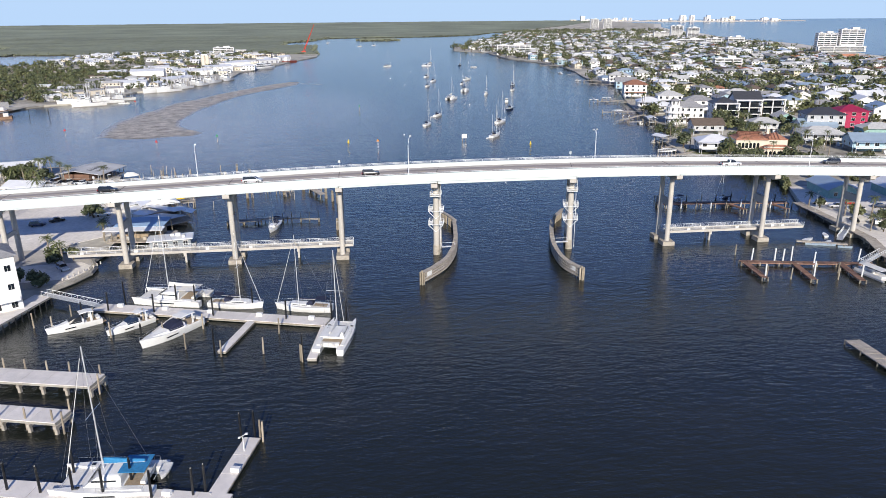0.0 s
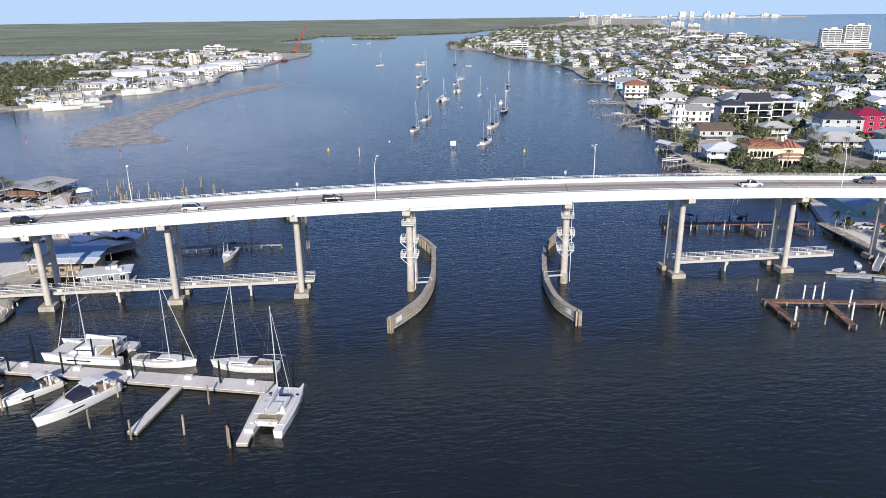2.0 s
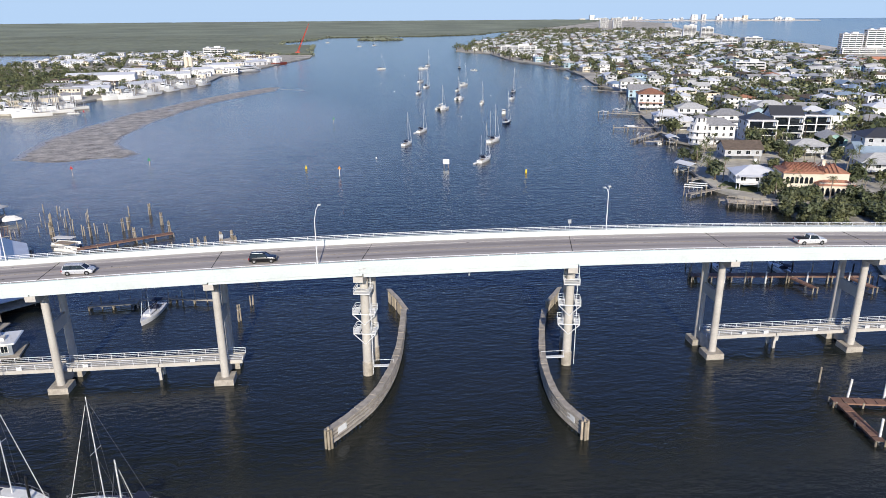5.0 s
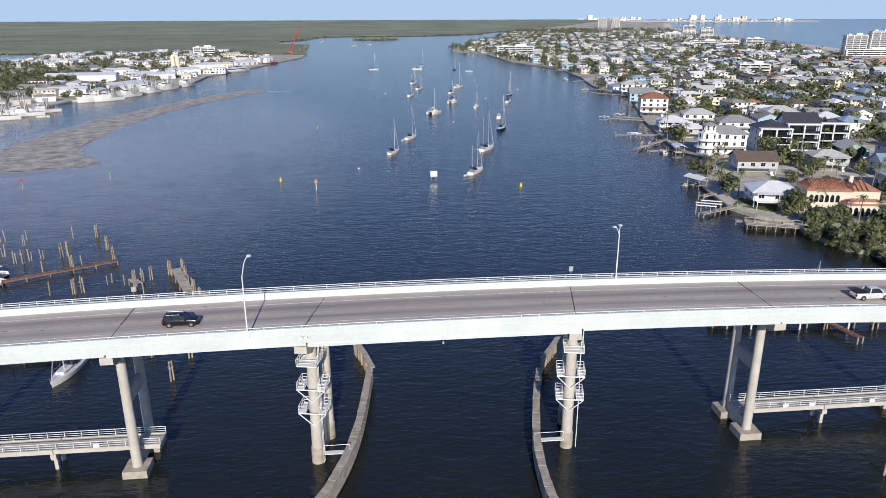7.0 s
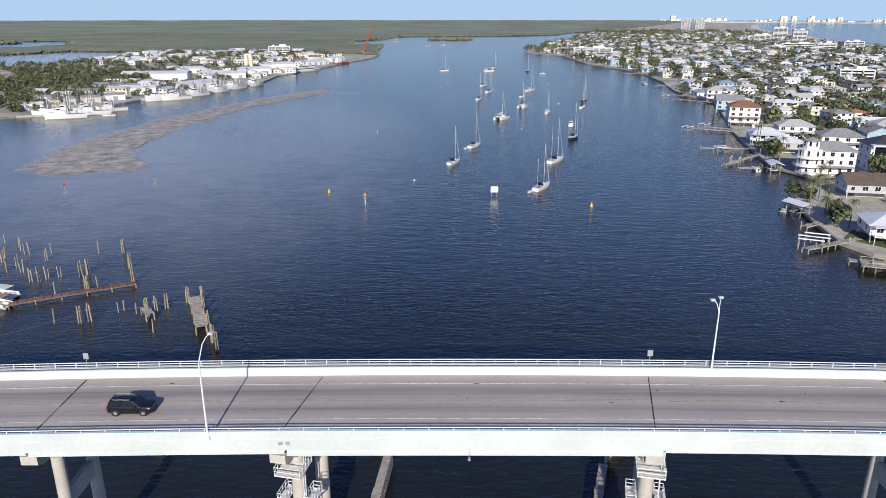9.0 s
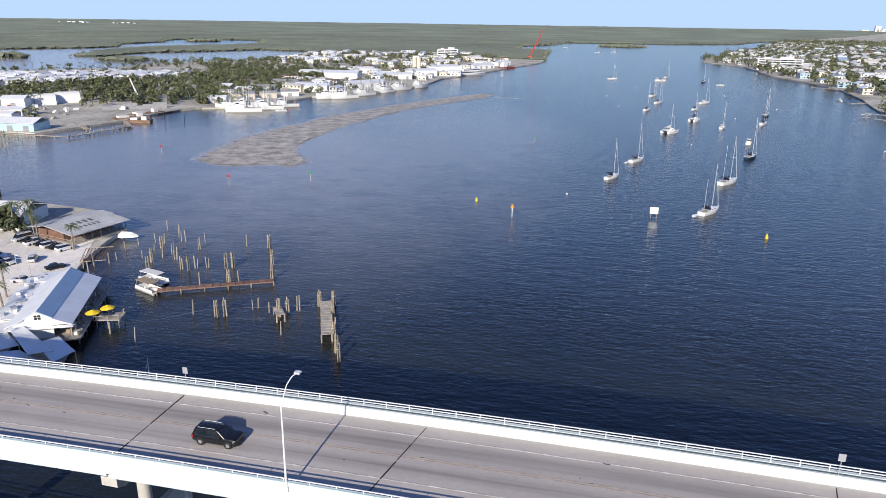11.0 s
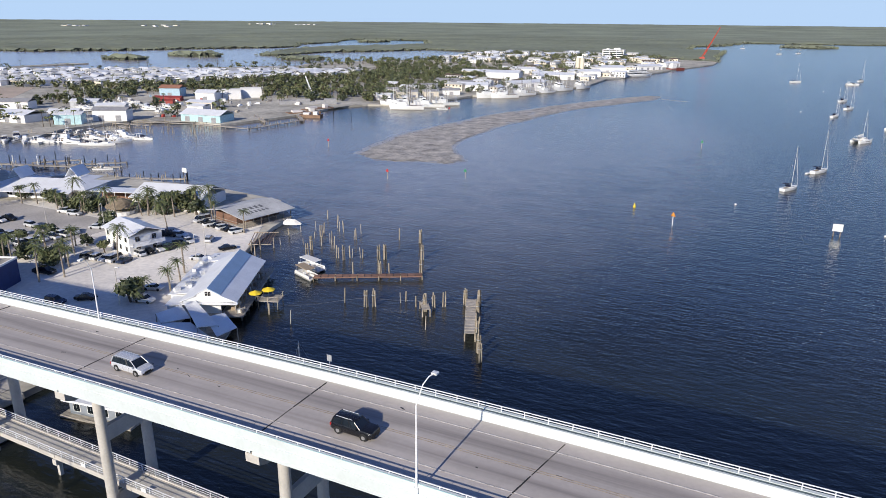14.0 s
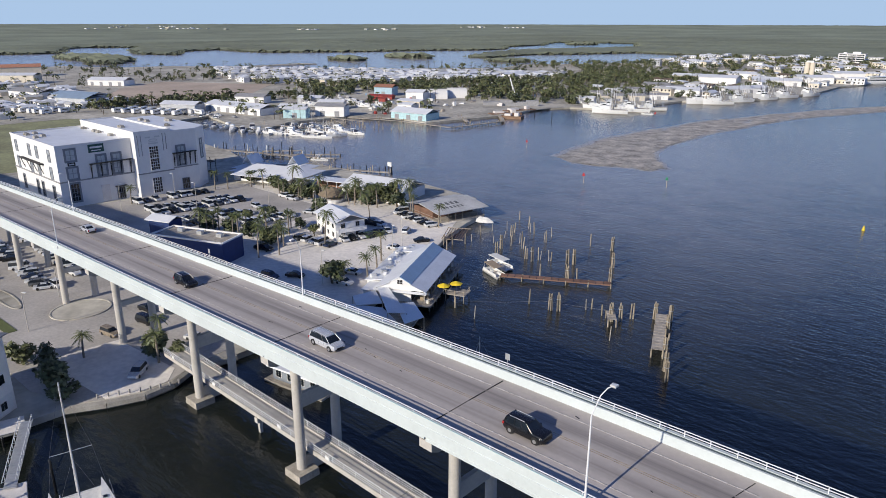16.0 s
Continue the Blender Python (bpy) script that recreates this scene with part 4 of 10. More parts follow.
def catamaran(x, y, rz, length=13.0, beam=7.2, high=19.0, cover=CANVAS_B, label="white cruising catamaran tied up at the float", bimini=True, power=False, group=""):
    t = thing("catamaran", label, "catamaran", x, y, 0, rz, group)
    h = 1.35
    for s in (-1, 1):
        part("hull", Geo().loft([[(a, b + s * (beam / 2 - 0.95), c) for a, b, c in r] for r in hull_rings(length, 1.9, h, aft=0.8)]), GEL, t, "", True)
        part("hull_window", Geo().box(0.2, s * (beam / 2 + 0.005), 0.75, length * 0.3, 0.03, 0.22), GLASS, t)
    part("bridge_deck", Geo().box(-length * 0.08, 0, 0.95, length * 0.6, beam - 1.2, 0.55), GEL, t)
    sal = part("saloon", Geo().loft([[(cx + sx * dx, sy * w, z) for sx, sy in ((-1, -1), (1, -1), (1, 1), (-1, 1)) for dx in (d0 if sx < 0 else d1,)] for cx, d0, d1, w, z in ((0, length * 0.17, length * 0.2, beam * 0.33, 1.5), (0, length * 0.17, length * 0.14, beam * 0.31, 2.1), (0, length * 0.16, length * 0.07, beam * 0.27, 2.75), (0, length * 0.14, length * 0.04, beam * 0.22, 2.9))]), GEL, t)
    part("saloon_window", Geo().box(length * 0.165, 0, 1.9, 0.06, beam * 0.5, 0.5, 0, 1, 0.9, radians(-35)).box(0, beam * 0.305, 1.95, length * 0.24, 0.05, 0.42).box(0, -beam * 0.305, 1.95, length * 0.24, 0.05, 0.42), GLASS, sal)
    part("cockpit_floor", Geo().box(-length * 0.29, 0, 1.45, length * 0.2, beam * 0.6, 0.08), TEAK, t)
    part("cockpit_seat", Geo().box(-length * 0.37, 0, 1.5, 0.7, beam * 0.55, 0.45), CANVAS_W, t)
    for s in (-1, 1):
        part("stern_steps", Geo().box(-length * 0.44, s * (beam / 2 - 0.95), 0.3, 0.9, 1.1, 0.45).box(-length * 0.4, s * (beam / 2 - 0.95), 0.75, 0.6, 1.1, 0.35), GEL, t)
    if bimini:
        part("bimini", Geo().loft([[(-length * 0.27 + sx * length * 0.13, sy * beam * 0.27, z + (0.12 if abs(sy) < 0.5 else 0)) for sx, sy in ((-1, -1), (1, -1), (1, 1), (-1, 1))] for z in (3.35, 3.43)]), GEL if power else cover, t)
        for sx in (-1, 1):
            for sy in (-1, 1):
                part("bimini_post", Geo().tube((-length * 0.27 + sx * length * 0.12, sy * beam * 0.26, 1.5), (-length * 0.27 + sx * length * 0.12, sy * beam * 0.26, 3.36), 0.03, n=5), STEEL, t)
    part("trampoline", Geo().box(length * 0.33, 0, 1.22, length * 0.22, beam - 2.2, 0.03), CANVAS_W, t)
    part("crossbeam", Geo().tube((length * 0.44, -beam / 2 + 0.9, 1.3), (length * 0.44, beam / 2 - 0.9, 1.3), 0.09, n=7), ALU, t)
    part("foredeck_hatch", Geo().box(length * 0.25, beam * 0.36, 1.62, 0.55, 0.55, 0.05).box(length * 0.25, -beam * 0.36, 1.62, 0.55, 0.55, 0.05), GLASS, t)
    if high:
        rig(t, length * 0.06, high, beam, length, 0.12)
        part("boom", Geo().tube((length * 0.05, 0, 3.6), (-length * 0.36, 0, 3.75), 0.11, n=7), ALU, t)
        part("sail_bag", Geo().loft([[(xx, dy, z + dz) for dy, dz in ((-0.22, 0.1), (0.22, 0.1), (0.12, hh), (-0.12, hh))] for xx, z, hh in ((length * 0.04, 3.6, 0.95), (-length * 0.15, 3.68, 0.65), (-length * 0.36, 3.75, 0.35))]), cover, t, "canvas sail bag on the boom")
        part("furled_jib", Geo().tube((length * 0.44, 0, 1.5), (length * 0.09, 0, high * 0.92), 0.06, 0.04, 6), CANVAS_W, t)
    g = Geo()
    for s in (-1, 1):
        for k in range(7):
            xx = -length * 0.4 + length * 0.83 * k / 6
            g.tube((xx, s * (beam / 2 - 0.2), 1.35), (xx, s * (beam / 2 - 0.2), 2.1), 0.018, n=4)
        g.tube((-length * 0.4, s * (beam / 2 - 0.2), 2.1), (length * 0.43, s * (beam / 2 - 0.2), 2.2), 0.018, n=4)
    for k in (-1, 1):
        g.chain([(-length * 0.45, k * 1.2, 1.5), (-length * 0.5, k * 1.2, 2.7), (-length * 0.55, k * 1.2, 2.8)], 0.05, 6)
    part("guard_rail", g, STEEL, t)
    if not power:
        part("tender", Geo().loft([[(b * 1.0 - length * 0.54, a, c + 1.9) for a, b, c in r] for r in hull_rings(3.2, 1.5, 0.45, n=6, deep=0.1)]), CANVAS_W, t, "pale inflatable tender on the davits")
    return t


def motor_yacht(x, y, rz, length=14.0, cover=CANVAS_N, fly=False, label="white express motor yacht with navy windscreen cover", group="motor boats at the float"):
    t = thing("motor_yacht", label, "motor yacht", x, y, 0, rz, group)
    b, h = length * 0.29, length * 0.105
    rings = hull_rings(length, b, h, aft=0.93)
    part("hull", Geo().loft(rings), GEL, t, "", True)
    part("deck", Geo().prism([(p[0][0], p[0][1] * 0.96) for p in rings] + [(p[5][0], p[5][1] * 0.96) for p in reversed(rings)], h + 0.02, h + 0.1), GEL, t)
    part("coach_roof", Geo().loft([[(length * xx + dx, -b * w, h + 0.1), (length * xx + dx, -b * w * 0.75, h + z), (length * xx + dx, b * w * 0.75, h + z), (length * xx + dx, b * w, h + 0.1)] for xx, dx, w, z in ((-0.16, 0, 0.42, 1.0), (0.0, 0, 0.42, 1.05), (0.16, 0, 0.34, 0.62), (0.38, 0, 0.12, 0.2))]), GEL, t, "", True)
    part("windscreen_cover", Geo().loft([[(length * xx, -b * w, h + 0.35), (length * xx, -b * w * 0.8, h + z), (length * xx, b * w * 0.8, h + z), (length * xx, b * w, h + 0.35)] for xx, w, z in ((-0.12, 0.43, 1.5), (-0.02, 0.42, 1.45), (0.11, 0.36, 0.82))]), cover, t, "fitted canvas screen cover")
    part("hard_top", Geo().loft([[(length * xx, -b * 0.36, h + z), (length * xx, b * 0.36, h + z), (length * xx, b * 0.34, h + z + 0.14), (length * xx, -b * 0.34, h + z + 0.14)] for xx, z in ((-0.36, 2.0), (-0.24, 2.2), (-0.1, 2.05))]), GEL, t)
    for s in (-1, 1):
        part("roof_support", Geo().box(-length * 0.3, s * b * 0.36, h, 0.5, 0.1, 2.1, 0, 0.5, 1), GEL, t)
        part("hull_window", Geo().box(length * 0.1, s * b * 0.49, h * 0.62, length * 0.2, 0.04, 0.22), GLASS, t)
    part("cockpit", Geo().box(-length * 0.34, 0, h + 0.08, length * 0.24, b * 0.78, 0.06), TEAK, t)
    part("cockpit_seat", Geo().box(-length * 0.43, 0, h + 0.1, 0.7, b * 0.7, 0.5), CANVAS_W, t)
    part("swim_platform", Geo().box(-length * 0.53, 0, 0.35, length * 0.08, b * 0.82, 0.12), TEAK, t)
    g = Geo()
    for s in (-1, 1):
        pts = [(p[0 if s < 0 else 5][0], p[0 if s < 0 else 5][1] * 0.93, p[0][2] + 0.65) for p in rings[3:]]
        g.chain(pts, 0.022, 5)
        for q in pts:
            g.tube(q, (q[0], q[1], q[2] - 0.65), 0.018, n=4)
    part("bow_rail", g, STEEL, t)
    if fly:
        part("flybridge", Geo().box(-length * 0.12, 0, h + 1.5, length * 0.3, b * 0.7, 0.9, 0, 0.85, 0.85), GEL, t)
    return t


def runabout(x, y, rz, length=8.5, stripe=GEL_D, top=None, label="small open motor boat with dark hull stripe", group="motor boats at the float"):
    t = thing("motorboat", label, "motorboat", x, y, 0, rz, group)
    b, h = length * 0.3, length * 0.1
    rings = hull_rings(length, b, h, aft=0.93, n=7)
    part("hull", Geo().loft(rings), GEL, t, "", True)
    part("stripe", Geo().loft([[(p[0][0], p[0][1] * 1.01, p[0][2] * 0.75), (p[5][0], p[5][1] * 1.01, p[5][2] * 0.75), (p[5][0], p[5][1] * 1.01, p[5][2] * 0.9), (p[0][0], p[0][1] * 1.01, p[0][2] * 0.9)] for p in rings]), stripe, t)
    part("foredeck", Geo().box(length * 0.22, 0, h, length * 0.36, b * 0.62, 0.22, 0, 0.8, 0.7), GEL, t)
    part("windscreen", Geo().box(length * 0.03, 0, h + 0.1, 0.1, b * 0.7, 0.55, 0, 1, 0.85, radians(-25)), GLASS, t)
    part("cockpit", Geo().box(-length * 0.2, 0, h - 0.02, length * 0.4, b * 0.74, 0.06), TEAK, t)
    part("seat", Geo().box(-length * 0.33, 0, h, 0.6, b * 0.6, 0.45).box(-length * 0.08, b * 0.18, h, 0.5, 0.5, 0.75).box(-length * 0.08, -b * 0.18, h, 0.5, 0.5, 0.75), CANVAS_W, t)
    if top:
        part("bimini", Geo().box(-length * 0.1, 0, h + 1.7, length * 0.32, b * 0.8, 0.07), top, t)
        for sx in (-0.22, 0.03):
            for s in (-1, 1):
                part("bimini_post", Geo().tube((length * sx, s * b * 0.38, h), (length * sx, s * b * 0.38, h + 1.7), 0.025, n=5), STEEL, t)
    part("outboard_motor", Geo().box(-length * 0.53, 0, 0.4, 0.45, 0.4, 0.9, 0, 0.8, 0.8), BLACK_P, t)
    return t


def pontoon_boat(x, y, rz, length=8.0, label="pontoon boat with a beige canopy at the dock", top=CANVAS_W):
    t = thing("pontoon_boat", label, "pontoon boat", x, y, 0, rz, "pontoon boats")
    for s in (-1, 1):
        part("float", Geo().tube((-length / 2, s * 0.9, 0.15), (length * 0.44, s * 0.9, 0.15), 0.33, n=10).tube((length * 0.44, s * 0.9, 0.15), (length * 0.52, s * 0.9, 0.3), 0.33, 0.05, 10), STEEL, t)
    part("platform", Geo().box(0, 0, 0.45, length, 2.6, 0.12), FLOAT, t)
    for s in (-1, 1):
        part("side_panel", Geo().box(0, s * 1.25, 0.57, length * 0.9, 0.06, 0.7), GEL, t)
    part("bench", Geo().box(-length * 0.33, 0, 0.57, 1.2, 2.2, 0.55).box(length * 0.25, 0.8, 0.57, 1.8, 0.6, 0.5), CANVAS_W, t)
    part("console", Geo().box(0.2, -0.7, 0.57, 0.6, 0.6, 1.0, 0, 0.8, 0.8), GEL, t)
    part("canopy", Geo().box(-0.4, 0, 2.6, length * 0.72, 2.6, 0.1, 0, 0.96, 0.94), top, t)
    for sx in (-length * 0.36, length * 0.25):
        for s in (-1, 1):
            part("canopy_post", Geo().tube((sx, s * 1.2, 0.57), (sx, s * 1.2, 2.6), 0.03, n=5), STEEL, t)
    return t


def dinghy(x, y, rz, m=GEL, name="dinghy", label="small white dinghy tied to a float", length=3.6):
    t = thing(name, label, name, x, y, 0.1, rz, name + "s at the float")
    part("hull", Geo().loft(hull_rings(length, length * (0.4 if name == "dinghy" else 0.2), 0.4, n=7, deep=0.1)), m, t, "", True)
    part("thwart", Geo().box(-0.3, 0, 0.36, 0.3, length * 0.25, 0.06).box(0.6, 0, 0.36, 0.25, length * 0.2, 0.06), TEAK, t)
    return t


def shrimp_boat(x, y, rz, length=20.0, label="white steel shrimp trawler with raised outriggers"):
    t = thing("shrimp_boat", label, "shrimp boat", x, y, 0, rz, "shrimp fleet at the quay")
    b, h = length * 0.29, length * 0.115
    part("hull", Geo().loft([[(px, py, pz + (0.07 * length * max(0.0, px / length) * 2 if pz > 0.5 else 0.0)) for px, py, pz in ring] for ring in hull_rings(length, b, h, aft=0.85)]), GEL, t, "", True)
    part("hull_band", Geo().loft([[(p[2][0], p[2][1] * 1.28, -0.1), (p[3][0], p[3][1] * 1.28, -0.1), (p[3][0], p[3][1] * 1.3, 0.45), (p[2][0], p[2][1] * 1.3, 0.45)] for p in hull_rings(length * 0.99, b, h, aft=0.85)]), SEAWALL, t, "weathered dark band along the waterline")
    part("deck", Geo().box(-length * 0.1, 0, h, length * 0.7, b * 0.78, 0.12), CONC_D, t)
    wh = part("wheelhouse", Geo().box(length * 0.14, 0, h, length * 0.28, b * 0.64, 2.6).box(length * 0.17, 0, h + 2.4, length * 0.13, b * 0.5, 2.0, 0, 0.95, 0.95), GEL, t)
    part("bridge_window", Geo().box(length * 0.238, 0, h + 3.0, 0.06, b * 0.44, 0.8).box(length * 0.17, b * 0.255, h + 3.0, length * 0.1, 0.05, 0.8).box(length * 0.17, -b * 0.255, h + 3.0, length * 0.1, 0.05, 0.8), GLASS, wh)
    part("mast", Geo().tube((0, 0, h), (0, 0, length * 0.72), 0.2, 0.1, 7), RAIL_W, t)
    for s in (-1, 1):
        part("outrigger", Geo().tube((-0.5, s * b * 0.4, h), (-1.0, s * b * 0.95, length * 0.74), 0.14, 0.07, 6), BARK if s < 0 else RAIL_W, t)
        part("net", Geo().tube((-2.0, s * b * 0.42, h + 0.2), (-1.2, s * b * 0.7, length * 0.45), 0.28, 0.1, 6), CANVAS_N if s < 0 else SEAWALL, t, "furled dark trawl net")
    g = Geo()
    for q in ((length * 0.48, 0, h * 1.3), (-length * 0.45, b * 0.3, h), (-length * 0.45, -b * 0.3, h)):
        g.tube((0, 0, length * 0.72), q, 0.03, n=4, caps=False)
    for q in (-0.32, -0.2, 0.05, 0.3):
        g.tube((length * q, b * 0.3 * (1 if q < 0 else -0.6), h), (length * q - 0.8, b * 0.4 * (1 if q < 0 else -0.6), h + length * (0.3 + abs(q))), 0.07, 0.04, 5)
    g.chain([(-length * 0.38, -b * 0.35, h), (-length * 0.38, -b * 0.35, h + 4), (-length * 0.38, b * 0.35, h + 4), (-length * 0.38, b * 0.35, h)], 0.12, 6)
    part("rigging", g, STEEL, t)
    return t


# moored in the channel
for _b in ((-0.3, 246, 62, 10.5, 16.5, GEL, CANVAS_N, 0, False), (10.5, 288, 60, 11.5, 17.8, GEL, CANVAS_N, 0, True), (33, 198, 58, 12.5, 17.3, GEL, CANVAS_N, 0.72, True),
           (46, 250, 55, 13.5, 19.3, GEL, CANVAS_N, 0.85, False), (65, 314, 60, 12.0, 19.5, GEL_D, CANVAS_N, 0, False), (65, 418, 70, 10.0, 16.5, GEL, CANVAS_W, 0, False),
           (94, 447, 65, 11.0, 17.0, GEL, CANVAS_N, 0, False), (104, 494, 65, 12.0, 21.0, GEL_D, CANVAS_N, 0, False), (58, 518, 62, 9.5, 13.0, GEL, CANVAS_N, 0, False),
           (70, 567, 50, 13.0, 22.0, GEL, CANVAS_W, 0, False), (22, 500, 66, 11.0, 20.0, GEL, CANVAS_N, 0, False), (33, 556, 60, 12.0, 20.0, GEL, CANVAS_N, 0, False),
           (31, 613, 60, 12.0, 17.0, GEL, CANVAS_N, 0, False), (93, 799, 70, 12.0, 19.0, GEL_D, CANVAS_N, 0, False), (57, 857, 60, 12.0, 22.0, GEL, CANVAS_N, 0, False),
           (-7, 804, 30, 12.0, 20.0, GEL, CANVAS_N, 0, False), (-48, 1550, 40, 12.0, 18.0, GEL, CANVAS_N, 0, False), (-14, 1610, 40, 12.0, 18.0, GEL, CANVAS_N, 0, False), (-137, 1826, 40, 12.0, 20.0, GEL, CANVAS_N, 0, False)):
    sailboat(_b[0], _b[1], _b[2], _b[3], _b[4], _b[5], _b[6], _b[7], _b[8], label=("dark hulled" if _b[5] is GEL_D else "white") + " sailing yacht with bare mast" + (" and mizzen" if _b[7] else "") + " lying at a mooring")
catamaran(31.5, 388, 55, 11, 6.5, 17, CANVAS_W, "white sailing catamaran lying at a mooring", group="moored sailing boats")
catamaran(51, 448, 60, 9, 5.5, 14, CANVAS_N, "small white catamaran lying at a mooring", group="moored sailing boats")
motor_yacht(71, 358, 75, 10, label="white motor cruiser with dark cover at a mooring", group="moored motor boats")
motor_yacht(46, 797, 20, 13, label="white motor yacht at a far mooring", group="moored motor boats")
runabout(106, 760, 150, 9, label="white motor boat under way on the channel", group="boats under way")
runabout(188, 632, 110, 8, top=CANVAS_W, label="small motor boat with white canopy under way", group="boats under way")
runabout(-228, 402, 200, 8, label="white open motor boat near the sand bar", group="boats under way")

# at the marina floats
catamaran(-83.5, -23.6, 166.5, 16, 8.2, 20.5, CANVAS_W, "large white charter catamaran with tall mast at the float", group="catamarans at the float")
sailboat(-68.4, -29.4, -13.5, 12.5, 17.6, label="white sailing yacht with bare mast tied to the float", group="sailing boats at the float")
sailboat(-52.6, -33.2, 166.5, 12.8, 17.6, cover=CANVAS_N, label="white sailing yacht with navy sprayhood tied to the float", group="sailing boats at the float")
catamaran(-44.8, -49.9, 78, 14, 6.6, 19.0, CANVAS_W, "white power catamaran with hard top beside the finger float", True, True, "catamarans at the float")
motor_yacht(-78.9, -43.4, -127.5, 14.2)
motor_yacht(-88.6, -38.6, -135, 10.0, GEL_D, label="white day cruiser with dark windscreen at the float")
motor_yacht(-100.6, -37.0, -148, 10.5, BLACK_P, label="white and black speedboat at the float")
catamaran(-74.6, -93.0, 176, 14, 7.6, 21.6, CANVAS_B, "white catamaran with bright blue canvas at the float", group="catamarans at the float")
sailboat(-67.2, 33.5, -98, 10.5, 12.5, label="small white sailing boat moored under the bridge", group="sailing boats at the old pier")
pontoon_boat(-105.0, 83.0, -22, 7.5, "white pontoon boat with brown canopy at the timber dock", TEAK)
pontoon_boat(-107.5, 88.5, -15, 8.5, "white tour boat with white canopy at the timber dock", CANVAS_W)
pontoon_boat(86.8, -30.0, 100, 9.0, "pontoon boat with a beige canopy at the dock", CANVAS_W)
runabout(71, 47, 95, 8, top=CANVAS_N, label="sport boat with navy canopy on a berth", group="boats at the timber pier")
sailboat(86, 44.5, 95, 9.5, 12, label="small sailing boat berthed by the timber pier", group="boats at the timber pier")
for _x, _y, _r, _n in ((89, -0.5, 20, "dinghy"), (93, -3.8, 40, "dinghy"), (96.5, 3, 70, "dinghy"), (87.5, -4.6, -20, "kayak"), (89.5, -5.0, -20, "kayak"), (91.8, -5.8, -20, "kayak"), (95, -8.2, -25, "kayak")):
    dinghy(_x, _y, _r, GEL if _n == "dinghy" else METAL_B, _n, "small white dinghy tied to a float" if _n == "dinghy" else "pale blue kayak beside a float", 3.6)


# ---- piles, docks and marks ----
PILE = {}


def pile(x, y, high, kind, tilt=0.0):
    """A single free standing pile."""
    m, r, word = {"wood": (WOOD_T, 0.17, "weathered tan timber mooring pile"), "black": (BLACK_P, 0.19, "black sleeved mooring pile with pointed cap"), "white": (WHITE_P, 0.2, "white sleeved mooring pile"), "thin": (WOOD_G, 0.11, "thin grey timber stake")}[kind]
    key = (kind, round(high * 2) / 2)
    if key not in PILE:
        h = key[1]
        PILE[key] = Geo().loft([[(r * k * math.cos(2 * math.pi * i / 9), r * k * math.sin(2 * math.pi * i / 9), z) for i in range(9)] for z, k in ((-2, 1.05), (0, 1.0), (h, 0.92), (h + (0.25 if kind == "black" else 0.03), 0.12 if kind == "black" else 0.85))]).mesh("pile", m)
    ob = new("pile", PILE[key])
    a = (x * 12.9 + y * 78.2) % 6.28
    ob.matrix_basis = pose(x, y, 0, math.degrees(math.sin(a)) * 0.03 + tilt * math.sin(a * 3), tilt * math.cos(a * 3), 57 * a)
    return tagged(ob, word, "pile", kind + " piles")


def cluster(x, y, n, high, seed):
    """A dolphin of timber piles strapped together."""
    rnd = random.Random(seed)
    t = thing("pile_cluster", "cluster of weathered timber piles strapped together", "piles", x, y, 0, group="pile clusters")
    for i in range(n):
        a = 6.28 * i / n + rnd.random()
        dx, dy = 0.28 * math.cos(a), 0.28 * math.sin(a)
        part("pile", Geo().tube((dx * 1.5, dy * 1.5, -2), (dx, dy, high + rnd.uniform(-0.5, 0.4)), 0.17, 0.15, 8), WOOD_T, t)
    part("strap", Geo().tube((0, 0, high * 0.7), (0, 0, high * 0.7 + 0.15), 0.5, 0.5, 12, False), STEEL, t)
    return t


